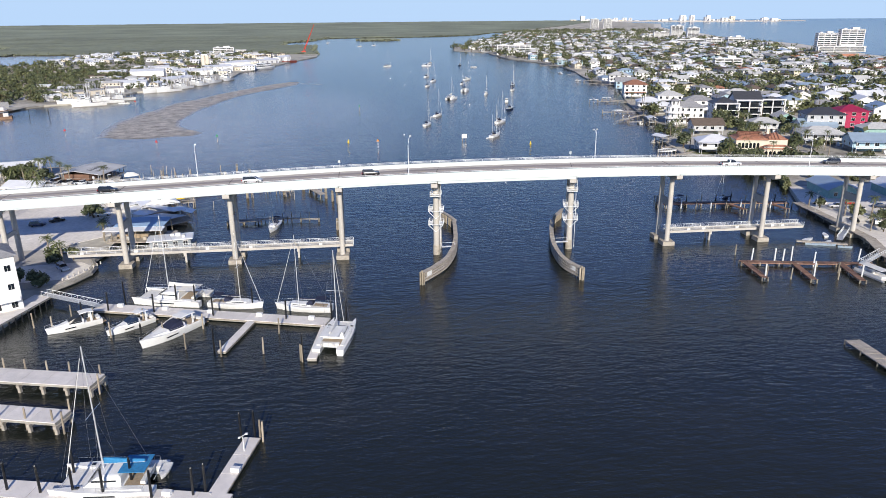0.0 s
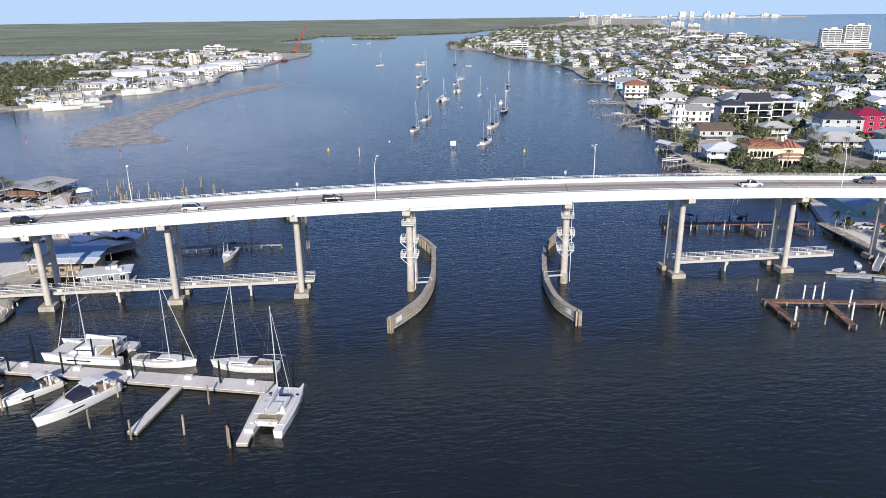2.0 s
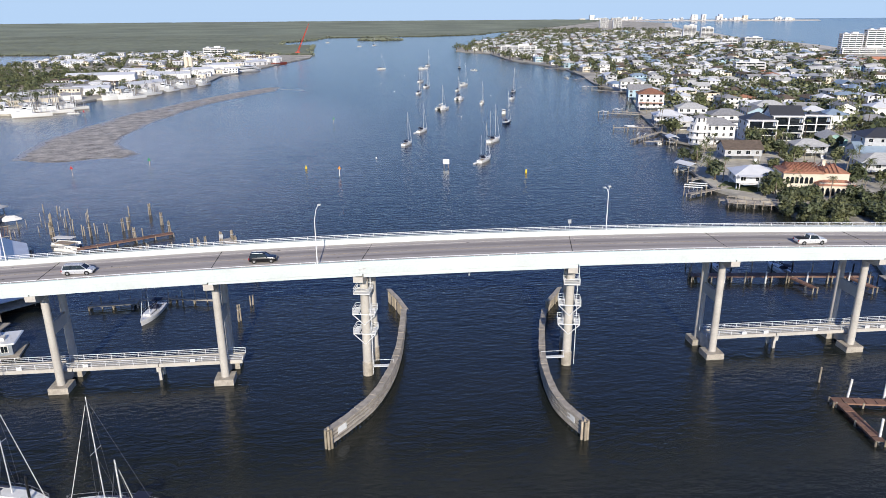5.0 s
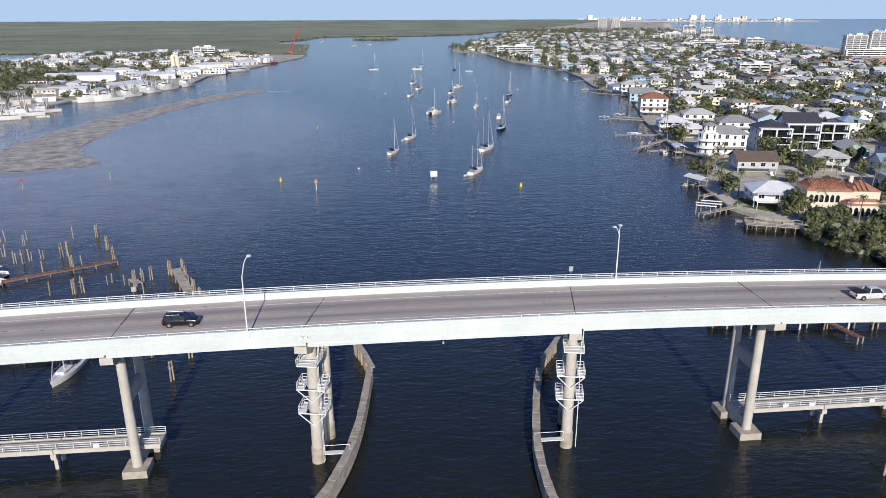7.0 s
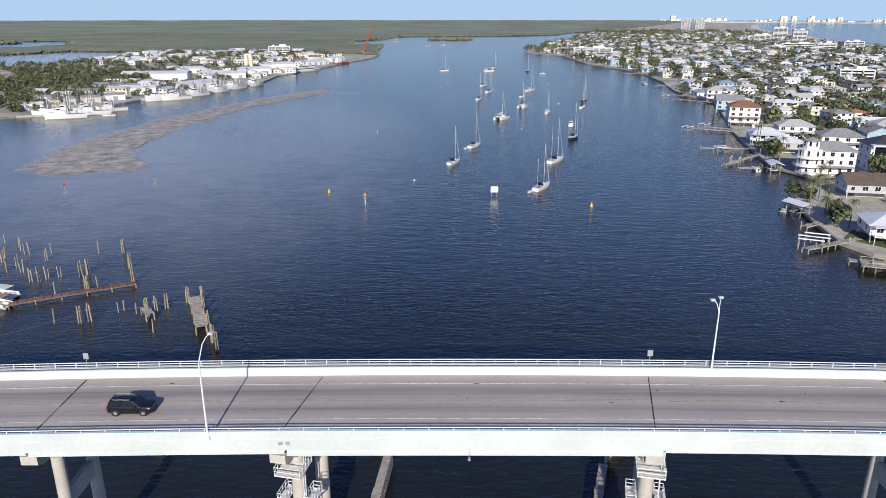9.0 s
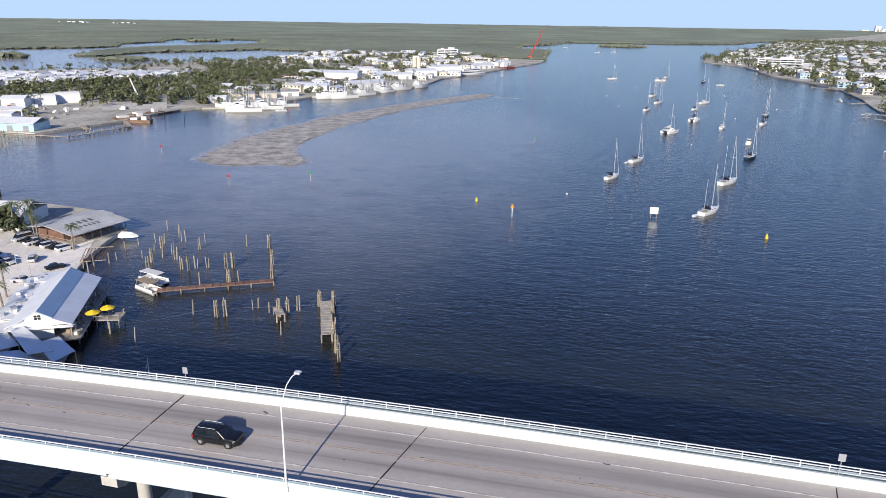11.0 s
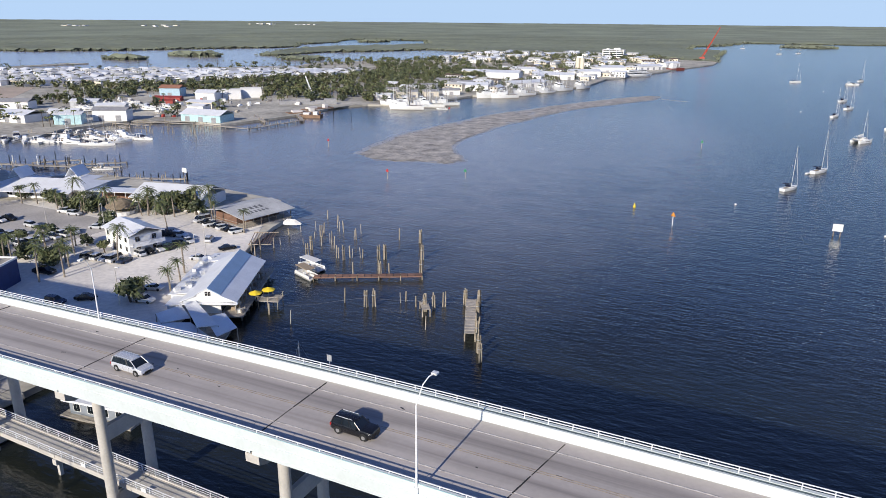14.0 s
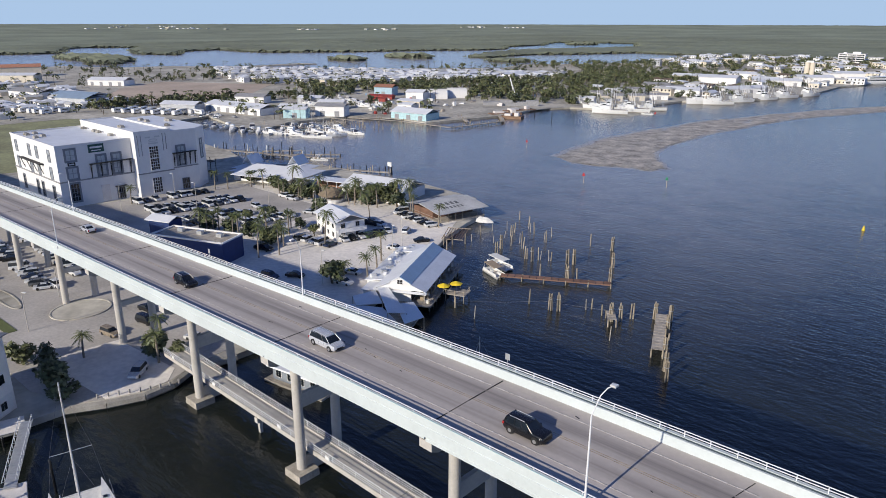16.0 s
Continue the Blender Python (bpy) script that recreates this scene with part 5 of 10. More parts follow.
def dock(a, b, width, z, style, label, boards=True, name="dock", piles=None, high=1.6):
    """A straight dock from a to b. Styles: float, brown, grey, concrete."""
    ax, ay = a
    d = Vector((b[0] - ax, b[1] - ay))
    ln = d.length
    rz = math.degrees(math.atan2(d.y, d.x))
    t = thing(name, label, "dock", ax, ay, 0, rz, "docks", "structure")
    m = {"float": FLOAT, "brown": WOOD_B, "grey": WOOD_G, "concrete": FLOAT}[style]
    if style in ("float", "concrete"):
        part("body", Geo().box(ln / 2, 0, z - 0.55, ln, width * 0.96, 0.47), SEAWALL, t)
        n = max(1, round(ln / 4.5))
        me = Geo().box(0, 0, 0, ln / n - 0.04, width, 0.1, 0, 0.99, 0.985).mesh("panel", m)
        for i in range(n):
            shared("panel", me, t, pose(ln * (i + 0.5) / n, 0, z - 0.08))
        if style == "float":
            for s in (-1, 1):
                part("rub_rail", Geo().box(ln / 2, s * width * 0.5, z - 0.25, ln, 0.14, 0.16), WOOD_T, t)
            for i in range(max(2, int(ln / 6))):
                part("cleat", Geo().box(ln * (i + 0.5) / max(2, int(ln / 6)), width * 0.42, z + 0.02, 0.35, 0.08, 0.12), STEEL, t)
    else:
        part("stringer", Geo().box(ln / 2, width * 0.42, z - 0.35, ln, 0.18, 0.25).box(ln / 2, -width * 0.42, z - 0.35, ln, 0.18, 0.25), WOOD_B if style == "brown" else WOOD_G, t)
        step = 4.0 if ay > 140 or ax > 300 or ax < -180 else (2.0 if ay < -60 else (1.3 if ln < 25 else 1.7))
        n = int(ln / step)
        far = ay > 125 or ax > 300 or ax < -180
        if far:
            g = Geo()
            for i in range(n):
                g.box(ln * (i + 0.5) / n, 0, z - 0.1 + 0.012 * math.sin(i * 7.7), step * 0.93, width, 0.08)
            tagged(part("planking", g, m, t), kind="stuff")
        else:
            me = Geo().box(0, 0, 0, step * 0.93, width, 0.08).mesh("board", m)
            for i in range(n):
                shared("board", me, t, pose(ln * (i + 0.5) / n, 0, z - 0.1 + 0.012 * math.sin(i * 7.7)))
    if style in ("brown", "grey", "concrete") and piles is not False:
        k = max(1, int(ln / (4.5 if ay < 140 else 7.0)))
        if style != "concrete" and (ay > 125 or ax > 300 or ax < -180):
            g = Geo()
            for i in range(k + 1):
                for s in (-1, 1):
                    g.tube((ln * i / k, s * width * 0.46, -2.2), (ln * i / k, s * width * 0.46, z + 0.05 + (1.3 if i % 2 else 0)), 0.17, n=6)
            tagged(part("pile_row", g, WOOD_T, t), kind="stuff")
            return t
        pm = (Geo().tube((0, 0, -2.2), (0, 0, z + 0.05), 0.16, n=7) if style != "concrete" else Geo().box(0, 0, -2.2, 0.5, 0.5, z + 1.7)).mesh("dock_pile", WOOD_T if style != "concrete" else CONC_D)
        for i in range(k + 1):
            for s in (-1, 1):
                shared("dock_pile", pm, t, pose(ln * i / k, s * width * 0.46, 0))
        if style == "concrete":
            for i in range(k + 1):
                part("crosshead", Geo().box(ln * i / k, 0, z - 1.05, 0.6, width + 0.5, 0.5), CONC_D, t)
    return t


dock((-82.5, 38.6), (-72.0, 39.2), 1.3, 1.2, "grey", "broken stretch of old timber dock on piles", name="old_dock")
dock((-65.3, 41.0), (-53.7, 38.7), 0.6, 1.2, "grey", "narrow beam left of an old timber dock", name="old_dock")
dock((-99.5, -27.3), (-47.0, -42.2), 3.9, 0.75, "float", "pale concrete floating main dock of the marina", name="floating_dock")
dock((-63.4, -39.8), (-67.0, -53.6), 1.7, 0.7, "float", "narrow pale finger float", name="finger_float")
dock((-47.4, -44.0), (-49.2, -59.0), 1.8, 0.7, "float", "narrow pale finger float", name="finger_float")
dock((-80.2, -34.8), (-83.6, -47.0), 1.5, 0.7, "float", "narrow pale finger float beside the yacht", name="finger_float")
dock((-130.0, -54.8), (-86.0, -65.3), 4.6, 2.1, "concrete", "fixed concrete dock on square piles", name="fixed_dock")
dock((-128.0, -66.5), (-87.2, -77.0), 4.0, 2.1, "concrete", "fixed concrete dock on square piles", name="fixed_dock")
dock((-112.0, -88.0), (-57.5, -99.8), 3.6, 0.75, "float", "pale concrete floating dock of the marina", name="floating_dock")
dock((-59.4, -98.0), (-56.5, -84.6), 2.5, 0.75, "float", "pale concrete finger float with dock power post", name="finger_float")
dock((59.0, -17.6), (92.0, -23.6), 1.9, 0.95, "brown", "low red brown timber dock with white piles", name="timber_dock")
dock((60.0, -18.6), (58.9, -29.8), 1.6, 0.95, "brown", "red brown timber finger dock", name="timber_dock")
dock((72.0, -21.0), (70.0, -32.4), 1.6, 0.95, "brown", "red brown timber finger dock", name="timber_dock")
dock((83.6, -23.0), (81.2, -34.6), 1.6, 0.95, "brown", "red brown timber finger dock", name="timber_dock")
dock((57.0, -64.6), (57.0, -125.0), 3.2, 0.95, "grey", "grey weathered timber dock", name="timber_dock")
dock((60.5, 41.2), (104.5, 36.0), 2.6, 1.6, "brown", "long tan timber pier beside the island quay", name="timber_dock")
dock((62.5, 41.5), (64.5, 50.5), 2.0, 1.6, "grey", "timber pier end with boat berth", name="timber_dock")
dock((84.5, 37.0), (86.0, 29.5), 1.4, 1.5, "brown", "short timber finger pier", name="timber_dock")
dock((98.5, 36.0), (100.0, 28.0), 1.4, 1.5, "brown", "short timber finger pier", name="timber_dock")
dock((84.6, -1.6), (97.0, -6.4), 1.2, 0.6, "grey", "narrow timber float with dinghies", name="timber_float", piles=False)
dock((-102.0, 82.0), (-79.0, 95.2), 2.0, 1.1, "brown", "low red brown timber dock among old piles", name="timber_dock")
dock((-61.0, 84.8), (-53.9, 68.6), 2.3, 1.8, "grey", "ruined grey timber pier on piles", name="old_pier")
dock((-69.9, 79.0), (-67.2, 75.2), 1.8, 1.7, "grey", "ruined grey timber platform on piles", name="old_pier")
dock((-82.5, 39.6), (-64.0, 41.6), 1.3, 1.3, "grey", "narrow grey timber walkway on stakes", name="old_pier")
for _x, _y in ((-96.1, -29.9), (-94.6, -23.3), (-85.6, -32.2), (-82.0, -27.2), (-72.1, -35.8), (-77.6, -28.0), (-64.4, -31.0), (-56.0, -39.6), (-68.8, -51.8), (-51.0, -57.6), (-83.4, -48.2), (-99.6, -35.0), (-46.2, -41.0), (-43.0, -41.5),
               (-88.4, -93.4), (-83.5, -94.6), (-78.8, -95.6), (-80.3, -91.2), (-74.6, -96.4), (-58.2, -84.4), (-56.2, -84.0), (-61.0, -97.0), (-62.5, -97.6), (-92, -91.5), (-68, -97.5), (-71.5, -94.2)):
    pile(_x, _y, 5.0, "black")
for _x, _y in ((-97.6, -34.6), (-86.6, -36.6), (-80.4, -44.4), (-74.6, -50.4), (-73.2, -41.0), (-66.9, -54.6), (-58.9, -54.3), (-56.9, -45.4), (-51.4, -58.2), (-51.0, -58.8), (-91.3, -43.0), (-55.4, -84.2), (-54.9, -84.8), (-109.4, -36.0), (-103, -32.4), (-104.5, -38.5)):
    pile(_x, _y, 3.4, "wood")
for _k in range(6):
    pile(-92.2 - 4.2 * _k, -61.3 + 1.0 * _k, 4.0, "wood")
    pile(-88.4 - 4.6 * _k, -78.0 + 1.1 * _k, 3.8, "wood")
for _x, _y in ((-86.2, -63.2), (-85.4, -66.6), (-87.0, -75.0), (-86.6, -78.8)):
    pile(_x, _y, 4.0, "wood")
for _x, _y in ((62.7, -16.4), (68.6, -17.4), (70.4, -18.2), (73.8, -16.6), (72.8, -28.2), (77.0, -21.4), (59.6, -28.6), (82.6, -32.0), (90.0, -20.5)):
    pile(_x, _y, 4.2, "white", 2.0)
for _x, _y in ((60.8, -27.2), (65.9, -29.4), (77.3, -31.0), (61.6, -10.2), (80, -27)):
    pile(_x, _y, 3.2, "wood")
for _k in range(9):
    pile(61.5 + 5.0 * _k, 43.4 - 0.6 * _k, 4.2 if _k % 2 else 3.4, "black" if _k % 3 else "wood")
    pile(63.0 + 5.0 * _k, 39.0 - 0.6 * _k, 3.0, "white" if _k % 2 else "wood")
_r = random.Random(3)
for _x, _y, _n in ((-117, 101, 3), (-112.5, 104.5, 2), (-113.5, 94.6, 3), (-116.3, 104.7, 1), (-116.0, 108.4, 2), (-106.6, 98.2, 2), (-104.2, 97.9, 3), (-103.5, 100.0, 2), (-111.4, 113.9, 2), (-101.0, 101.2, 2), (-96.0, 102.3, 3), (-94.6, 103.3, 4), (-99.9, 120.1, 1), (-93.2, 120.6, 4),
                   (-85.8, 107.8, 4), (-80.6, 97.6, 5), (-95.5, 89.4, 1), (-89.2, 91.9, 4), (-87.1, 93.0, 1), (-87.2, 73.6, 1), (-81.7, 73.9, 4), (-80.2, 74.8, 3), (-76.1, 79.5, 1), (-75.4, 80.7, 1), (-71.9, 79.1, 1), (-69.0, 77.8, 4), (-67.6, 79.2, 3), (-64.3, 69.3, 1), (-66.6, 81.9, 2), (-90.8, 58.9, 1),
                   (-62.6, 85.2, 4), (-59.4, 85.6, 4), (-57.4, 80.0, 3), (-55.4, 75.0, 2), (-53.0, 69.9, 4), (-50.4, 65.0, 4), (-48.6, 61.4, 3), (-97.9, 60.6, 1), (-47.3, 28.6, 3), (-46.4, 37.3, 2), (-122, 112, 2), (-126.5, 116, 1), (-120, 119, 1), (-113, 120, 1)):
    if _n >= 3:
        cluster(_x, _y, _n, 3.9, int(_x * 7 + _y))
    else:
        for _k in range(_n):
            pile(_x + _k * 0.5, _y + _k * 0.3, _r.choice((2.5, 3.0, 3.5)), _r.choice(("wood", "wood", "thin")), 3)
for _k in range(14):
    pile(-122 - _r.uniform(-4, 9), 88 + _k * 3.1, _r.choice((2.0, 3.0, 3.5)), _r.choice(("wood", "thin")), 5)
for _k in range(10):
    pile(-80 + _k * 2.9, 41.5 + _r.uniform(-2.5, 1.0), _r.choice((2.0, 2.5, 3.0)), _r.choice(("wood", "thin")), 3)
# slack lines between the stakes
_t = thing("slack_line", "thin white rope slung between old stakes", "rope")
part("rope", Geo().chain([(-98, 61, 1.6), (-91, 68, 1.0), (-84, 74, 1.5), (-79, 77, 1.1), (-72, 79, 1.4), (-64, 82, 1.5), (-57, 80, 2.0)], 0.03, 4), WIRE, _t)


def dock_post(x, y, z):
    t = thing("dock_power_post", "white dock power post with lamp arm", "power post", x, y, z)
    part("pedestal", Geo().tube((0, 0, 0), (0, 0, 2.4), 0.09, 0.07, 8), WHITE_P, t)
    part("lamp_arm", Geo().tube((-0.5, 0, 2.3), (0.6, 0, 2.9), 0.06, n=6).box(0.6, 0, 2.8, 0.4, 0.25, 0.2).box(-0.5, 0, 2.2, 0.3, 0.25, 0.2), WHITE_P, t)


dock_post(-57.2, -88.0, 0.75)
for _x, _y in ((-94, -28.0), (-83.5, -31.0), (-73, -34.0), (-62, -37.2), (-50.5, -40.4), (-66, -97.2), (-57.6, -93)):
    _t = thing("dock_box", "white fibreglass dock locker", "dock box", _x, _y, 0.76, -14, "dock lockers")
    part("box", Geo().box(0, 0, 0, 1.3, 0.7, 0.6, 0, 0.95, 0.9), GEL, _t)
    part("lid", Geo().box(0, 0, 0.605, 1.35, 0.75, 0.1, 0, 0.9, 0.85), GEL, _t)


def gangway(a, b, z0, z1, width=1.6, label="white aluminium gangway with truss sides"):
    t = thing("gangway", label, "gangway", kind="structure")
    A, B = Vector((*a, z0)), Vector((*b, z1))
    d = (B - A)
    s = Vector((-d.y, d.x, 0)).normalized() * width / 2
    part("tread", Geo().loft([[tuple(p + s), tuple(p - s), tuple(p - s + Vector((0, 0, 0.1))), tuple(p + s + Vector((0, 0, 0.1)))] for p in (A, B)]), STEEL, t)
    n = 9
    for k in (-1, 1):
        g = Geo()
        g.tube(A + s * k + Vector((0, 0, 1.1)), B + s * k + Vector((0, 0, 1.1)), 0.06, n=6)
        for i in range(n):
            p, q = A + d * (i / n) + s * k, A + d * ((i + 1) / n) + s * k
            g.tube(p, p + Vector((0, 0, 1.1)), 0.04, n=5).tube(p, q + Vector((0, 0, 1.1)), 0.035, n=5)
        part("truss", g, RAIL_W, t)


gangway((-113.2, -20.8), (-98.5, -27.6), 1.8, 0.95)
gangway((-113.5, -44.0), (-112.0, -60.0), 1.8, 1.0)
gangway((103.5, 3.5), (96.5, -3.5), 1.6, 0.8)
gangway((98.5, -18.0), (88.5, -24.0), 1.6, 1.0)


def channel_mark(x, y, kind):
    """Daymarks, buoys and the notice board that stand in the channel."""
    name, label = {"yellow": ("buoy", "small yellow mooring field buoy"), "white": ("buoy", "white round mooring ball"), "orange": ("daymark", "orange triangular daymark on a pile"), "red": ("daymark", "red triangular daymark on a pile"), "green": ("daymark", "green square daymark on a pile"), "board": ("notice_board", "white notice board on two piles in the water")}[kind]
    t = thing(name, label, name.replace("_", " "), x, y, 0, group="channel marks")
    col = {"yellow": mat("buoy yellow", (0.75, 0.55, 0.03), 0.5), "orange": mat("day mark orange", (0.7, 0.28, 0.03), 0.5), "red": mat("day mark red", (0.5, 0.03, 0.03), 0.5), "green": mat("day mark green", (0.03, 0.25, 0.1), 0.5)}.get(kind, WHITE_P)
    if kind in ("yellow", "white"):
        s = 1.0 if kind == "yellow" else 0.75
        part("float", Geo().loft([[(r * s * math.cos(2 * math.pi * i / 10), r * s * math.sin(2 * math.pi * i / 10), z * s) for i in range(10)] for z, r in ((-0.4, 0.3), (0.0, 0.5), (0.35, 0.45), (0.7 if kind == "white" else 1.5, 0.12))]), col, t, "", True)
    elif kind == "board":
        for s in (-0.9, 0.9):
            part("post", Geo().tube((s, 0, -2), (s, 0, 2.2), 0.15, n=8), WOOD_T, t)
        part("panel", Geo().box(0, -0.2, 1.7, 2.7, 0.12, 2.2), WHITE_P, t)
        part("text_bar", Geo().box(0, -0.27, 3.2, 1.9, 0.02, 0.18).box(0, -0.27, 2.75, 1.6, 0.02, 0.18).box(0, -0.27, 2.3, 1.8, 0.02, 0.18), STEEL, t)
    else:
        part("post", Geo().tube((0, 0, -2), (0, 0, 4.2), 0.14, 0.12, 8), WOOD_T if kind != "orange" else WHITE_P, t)
        part("panel", Geo().prism([(-0.75, -0.2), (0.75, -0.2), (0.0, -0.12)], 3.2, 3.3).add([(-0.75, -0.2, 3.0), (0.75, -0.2, 3.0), (0, -0.2, 4.4), (-0.75, -0.12, 3.0), (0.75, -0.12, 3.0), (0, -0.12, 4.4)], [(0, 1, 2), (5, 4, 3), (0, 3, 4, 1), (1, 4, 5, 2), (2, 5, 3, 0)]), col, t)


for _m in ((13.8, 184.7, "board"), (-16.6, 211, "white"), (-32, 173.5, "orange"), (-47.4, 190.6, "yellow"), (46.5, 171, "yellow"), (-42.3, 324.5, "green"), (-117.4, 203, "green"), (-144.7, 188, "red"), (-214, 385, "red"), (-208.4, 237, "red"), (1, 520, "white"), (40, 345, "white"), (80, 470, "white"), (-10, 600, "white"), (120, 540, "white"), (18, 700, "white"), (95, 640, "white")):
    channel_mark(*_m)


# ---- vehicles ----
CARPAINT = {k: mat(k + " car paint", c, 0.25, 0.2, var=0.05, spec=0.7) for k, c in {"white": (0.75, 0.75, 0.74), "black": (0.012, 0.012, 0.014), "silver": (0.60, 0.61, 0.63), "grey": (0.12, 0.125, 0.13), "red": (0.38, 0.02, 0.02), "navy": (0.02, 0.035, 0.08), "teal": (0.01, 0.08, 0.14), "tan": (0.33, 0.27, 0.2), "green": (0.05, 0.09, 0.03)}.items()}
CARS = {}
SHAPES = {  # length, width, height; body line; roof from, to; kind of tail
    "sedan": (4.7, 1.8, 1.45, 0.9, (-1.5, -0.75, 0.45, 1.25)), "suv": (4.75, 1.9, 1.72, 1.02, (-2.2, -1.95, 0.35, 1.1)), "minivan": (5.1, 1.98, 1.78, 1.0, (-2.4, -2.1, 0.75, 1.7)),
    "pickup": (5.7, 1.98, 1.85, 1.08, (-0.75, -0.55, 0.75, 1.45)), "van": (5.4, 2.0, 2.1, 1.15, (-2.6, -2.5, 1.2, 1.9))}


def fine_car(t, shape, paint, a, w, H, B, roofline):
    """Rounded body, glazed cabin with pillars, wheels with rims, lamps, bumpers, mirrors and door seams."""
    r0, r1, r2, r3 = roofline
    truck = shape == "pickup"
    st = [(-a, 0.42, 0.66, 0.84), (-a + 0.05, 0.34, 0.86, 0.9), (-a + 0.2, 0.28, 0.98, 0.955), (-a * 0.7, 0.24, 1.0, 0.99), (-a * 0.3, 0.22, 1.0, 1.0), (a * 0.1, 0.22, 1.0, 1.0), (r3 - 0.25, 0.22, 1.0, 1.0), (r3 + 0.1, 0.23, 0.975, 0.99), (a * 0.72, 0.25, 0.94, 0.98), (a * 0.88, 0.26, 0.90, 0.965), (a - 0.1, 0.29, 0.82, 0.92), (a, 0.38, 0.66, 0.82)]
    rings = []
    for x, lo, hi, k in st:
        z = B * hi
        rings.append([(x, -w * k * 0.9, lo), (x, -w * k * 0.985, lo + 0.1), (x, -w * k, lo + (z - lo) * 0.5), (x, -w * k * 0.97, lo + (z - lo) * 0.8), (x, -w * k * 0.90, z), (x, -w * k * 0.45, z + 0.035), (x, w * k * 0.45, z + 0.035), (x, w * k * 0.90, z), (x, w * k * 0.97, lo + (z - lo) * 0.8), (x, w * k, lo + (z - lo) * 0.5), (x, w * k * 0.985, lo + 0.1), (x, w * k * 0.9, lo)])
    part("body", Geo().loft(rings), paint, t, "", True)
    if truck:
        part("cargo_bed", Geo().box(-1.75, 0, B - 0.06, 1.95, w * 1.6, 0.13), RUBBER, t)
    # cabin glass, then roof and pillars over it
    n = 6
    cab = []
    for i in range(n + 1):
        s = i / n
        bx, tx = r0 + (r3 - r0) * s, r1 + (r2 - r1) * s
        zt = H - 0.07 - 0.05 * (2 * s - 1) ** 2
        cab.append([(bx, -w * 0.885, B - 0.03), (tx, -w * 0.72, zt), (tx, w * 0.72, zt), (bx, w * 0.885, B - 0.03)])
    part("window_glass", Geo().loft(cab), GLASS, t, "", True)
    rf = []
    for i in range(n + 1):
        s = i / n
        x = r1 - 0.06 + (r2 - r1 + 0.14) * s
        zt = H - 0.055 - 0.06 * (2 * s - 1) ** 2
        rf.append([(x, -w * 0.745, zt - 0.06), (x, -w * 0.66, zt), (x, -w * 0.3, zt + 0.045), (x, w * 0.3, zt + 0.045), (x, w * 0.66, zt), (x, w * 0.745, zt - 0.06)])
    part("roof", Geo().loft(rf), paint, t, "", True)
    mids = [(0.36, 0.42), (0.68, 0.70)] if not truck else [(0.5, 0.52)]
    for s in (-1, 1):
        for p0, p1, r in [((r0, B - 0.02), (r1, H - 0.1), 0.085), ((r3, B - 0.02), (r2, H - 0.1), 0.055)] + [((r0 + (r3 - r0) * q, B - 0.02), (r1 + (r2 - r1) * q2, H - 0.1), 0.045) for q, q2 in mids]:
            part("pillar", Geo().tube((p0[0], s * w * 0.89, p0[1]), (p1[0], s * w * 0.735, p1[1]), r, r * 0.8, 6), paint if r > 0.05 else BLACK_P, t)
        part("headlight", Geo().loft([[(x, s * w * y0, z0), (x, s * w * y1, z0), (x, s * w * y1, z1), (x, s * w * y0, z1)] for x, y0, y1, z0, z1 in ((a * 0.86, 0.62, 0.955, B * 0.66, B * 0.83), (a - 0.02, 0.45, 0.80, B * 0.52, B * 0.62))]), LAMP_H, t)
        part("tail_light", Geo().box(-a + 0.09, s * w * 0.8, B * 0.62, 0.2, w * 0.24, 0.3), LAMP_R, t)
        part("mirror", Geo().box(r3 - 0.3, s * w * 1.07, B - 0.03, 0.16, 0.2, 0.17, 0, 0.8, 0.85), paint, t)
        part("door_seam", Geo().box((r0 + r3) / 2, s * w * 1.0, 0.45, 0.02, 0.02, B * 0.4).box((r0 + r3) / 2 - 1.0, s * w * 1.0, 0.45, 0.02, 0.02, B * 0.4).box((r0 + r3) / 2 + 0.95, s * w * 0.998, 0.45, 0.02, 0.02, B * 0.4), RUBBER, t)
        for x in (-a * 0.6, a * 0.63):
            part("wheel_arch", Geo().tube((x, s * (w - 0.2), 0.36), (x, s * (w + 0.004), 0.36), 0.42, n=18), RUBBER, t)
            wh = part("wheel", Geo().tube((x, s * (w - 0.22), 0.335), (x, s * (w + 0.02), 0.335), 0.335, 0.32, 18), RUBBER, t)
            part("rim", Geo().tube((x, s * (w - 0.02), 0.335), (x, s * (w + 0.03), 0.335), 0.23, 0.2, 14), HUBM, wh)
    part("grille", Geo().box(a - 0.03, 0, B * 0.42, 0.08, w * 0.95, B * 0.16), RUBBER, t)
    part("bumper", Geo().box(a - 0.06, 0, 0.32, 0.14, w * 1.5, 0.12), BLACK_P, t)
    part("rear_bumper", Geo().box(-a + 0.08, 0, 0.36, 0.16, w * 1.6, 0.16), BLACK_P, t)
    part("rear_plate_panel", Geo().box(-a + 0.0, 0, 0.62, 0.03, 0.4, 0.14), FLOAT, t)
    if shape in ("minivan", "suv"):
        for s in (-1, 1):
            part("roof_rail", Geo().tube((r1 + 0.2, s * w * 0.64, H + 0.0), (r2 - 0.25, s * w * 0.64, H + 0.0), 0.025, n=5), STEEL, t)
    return t


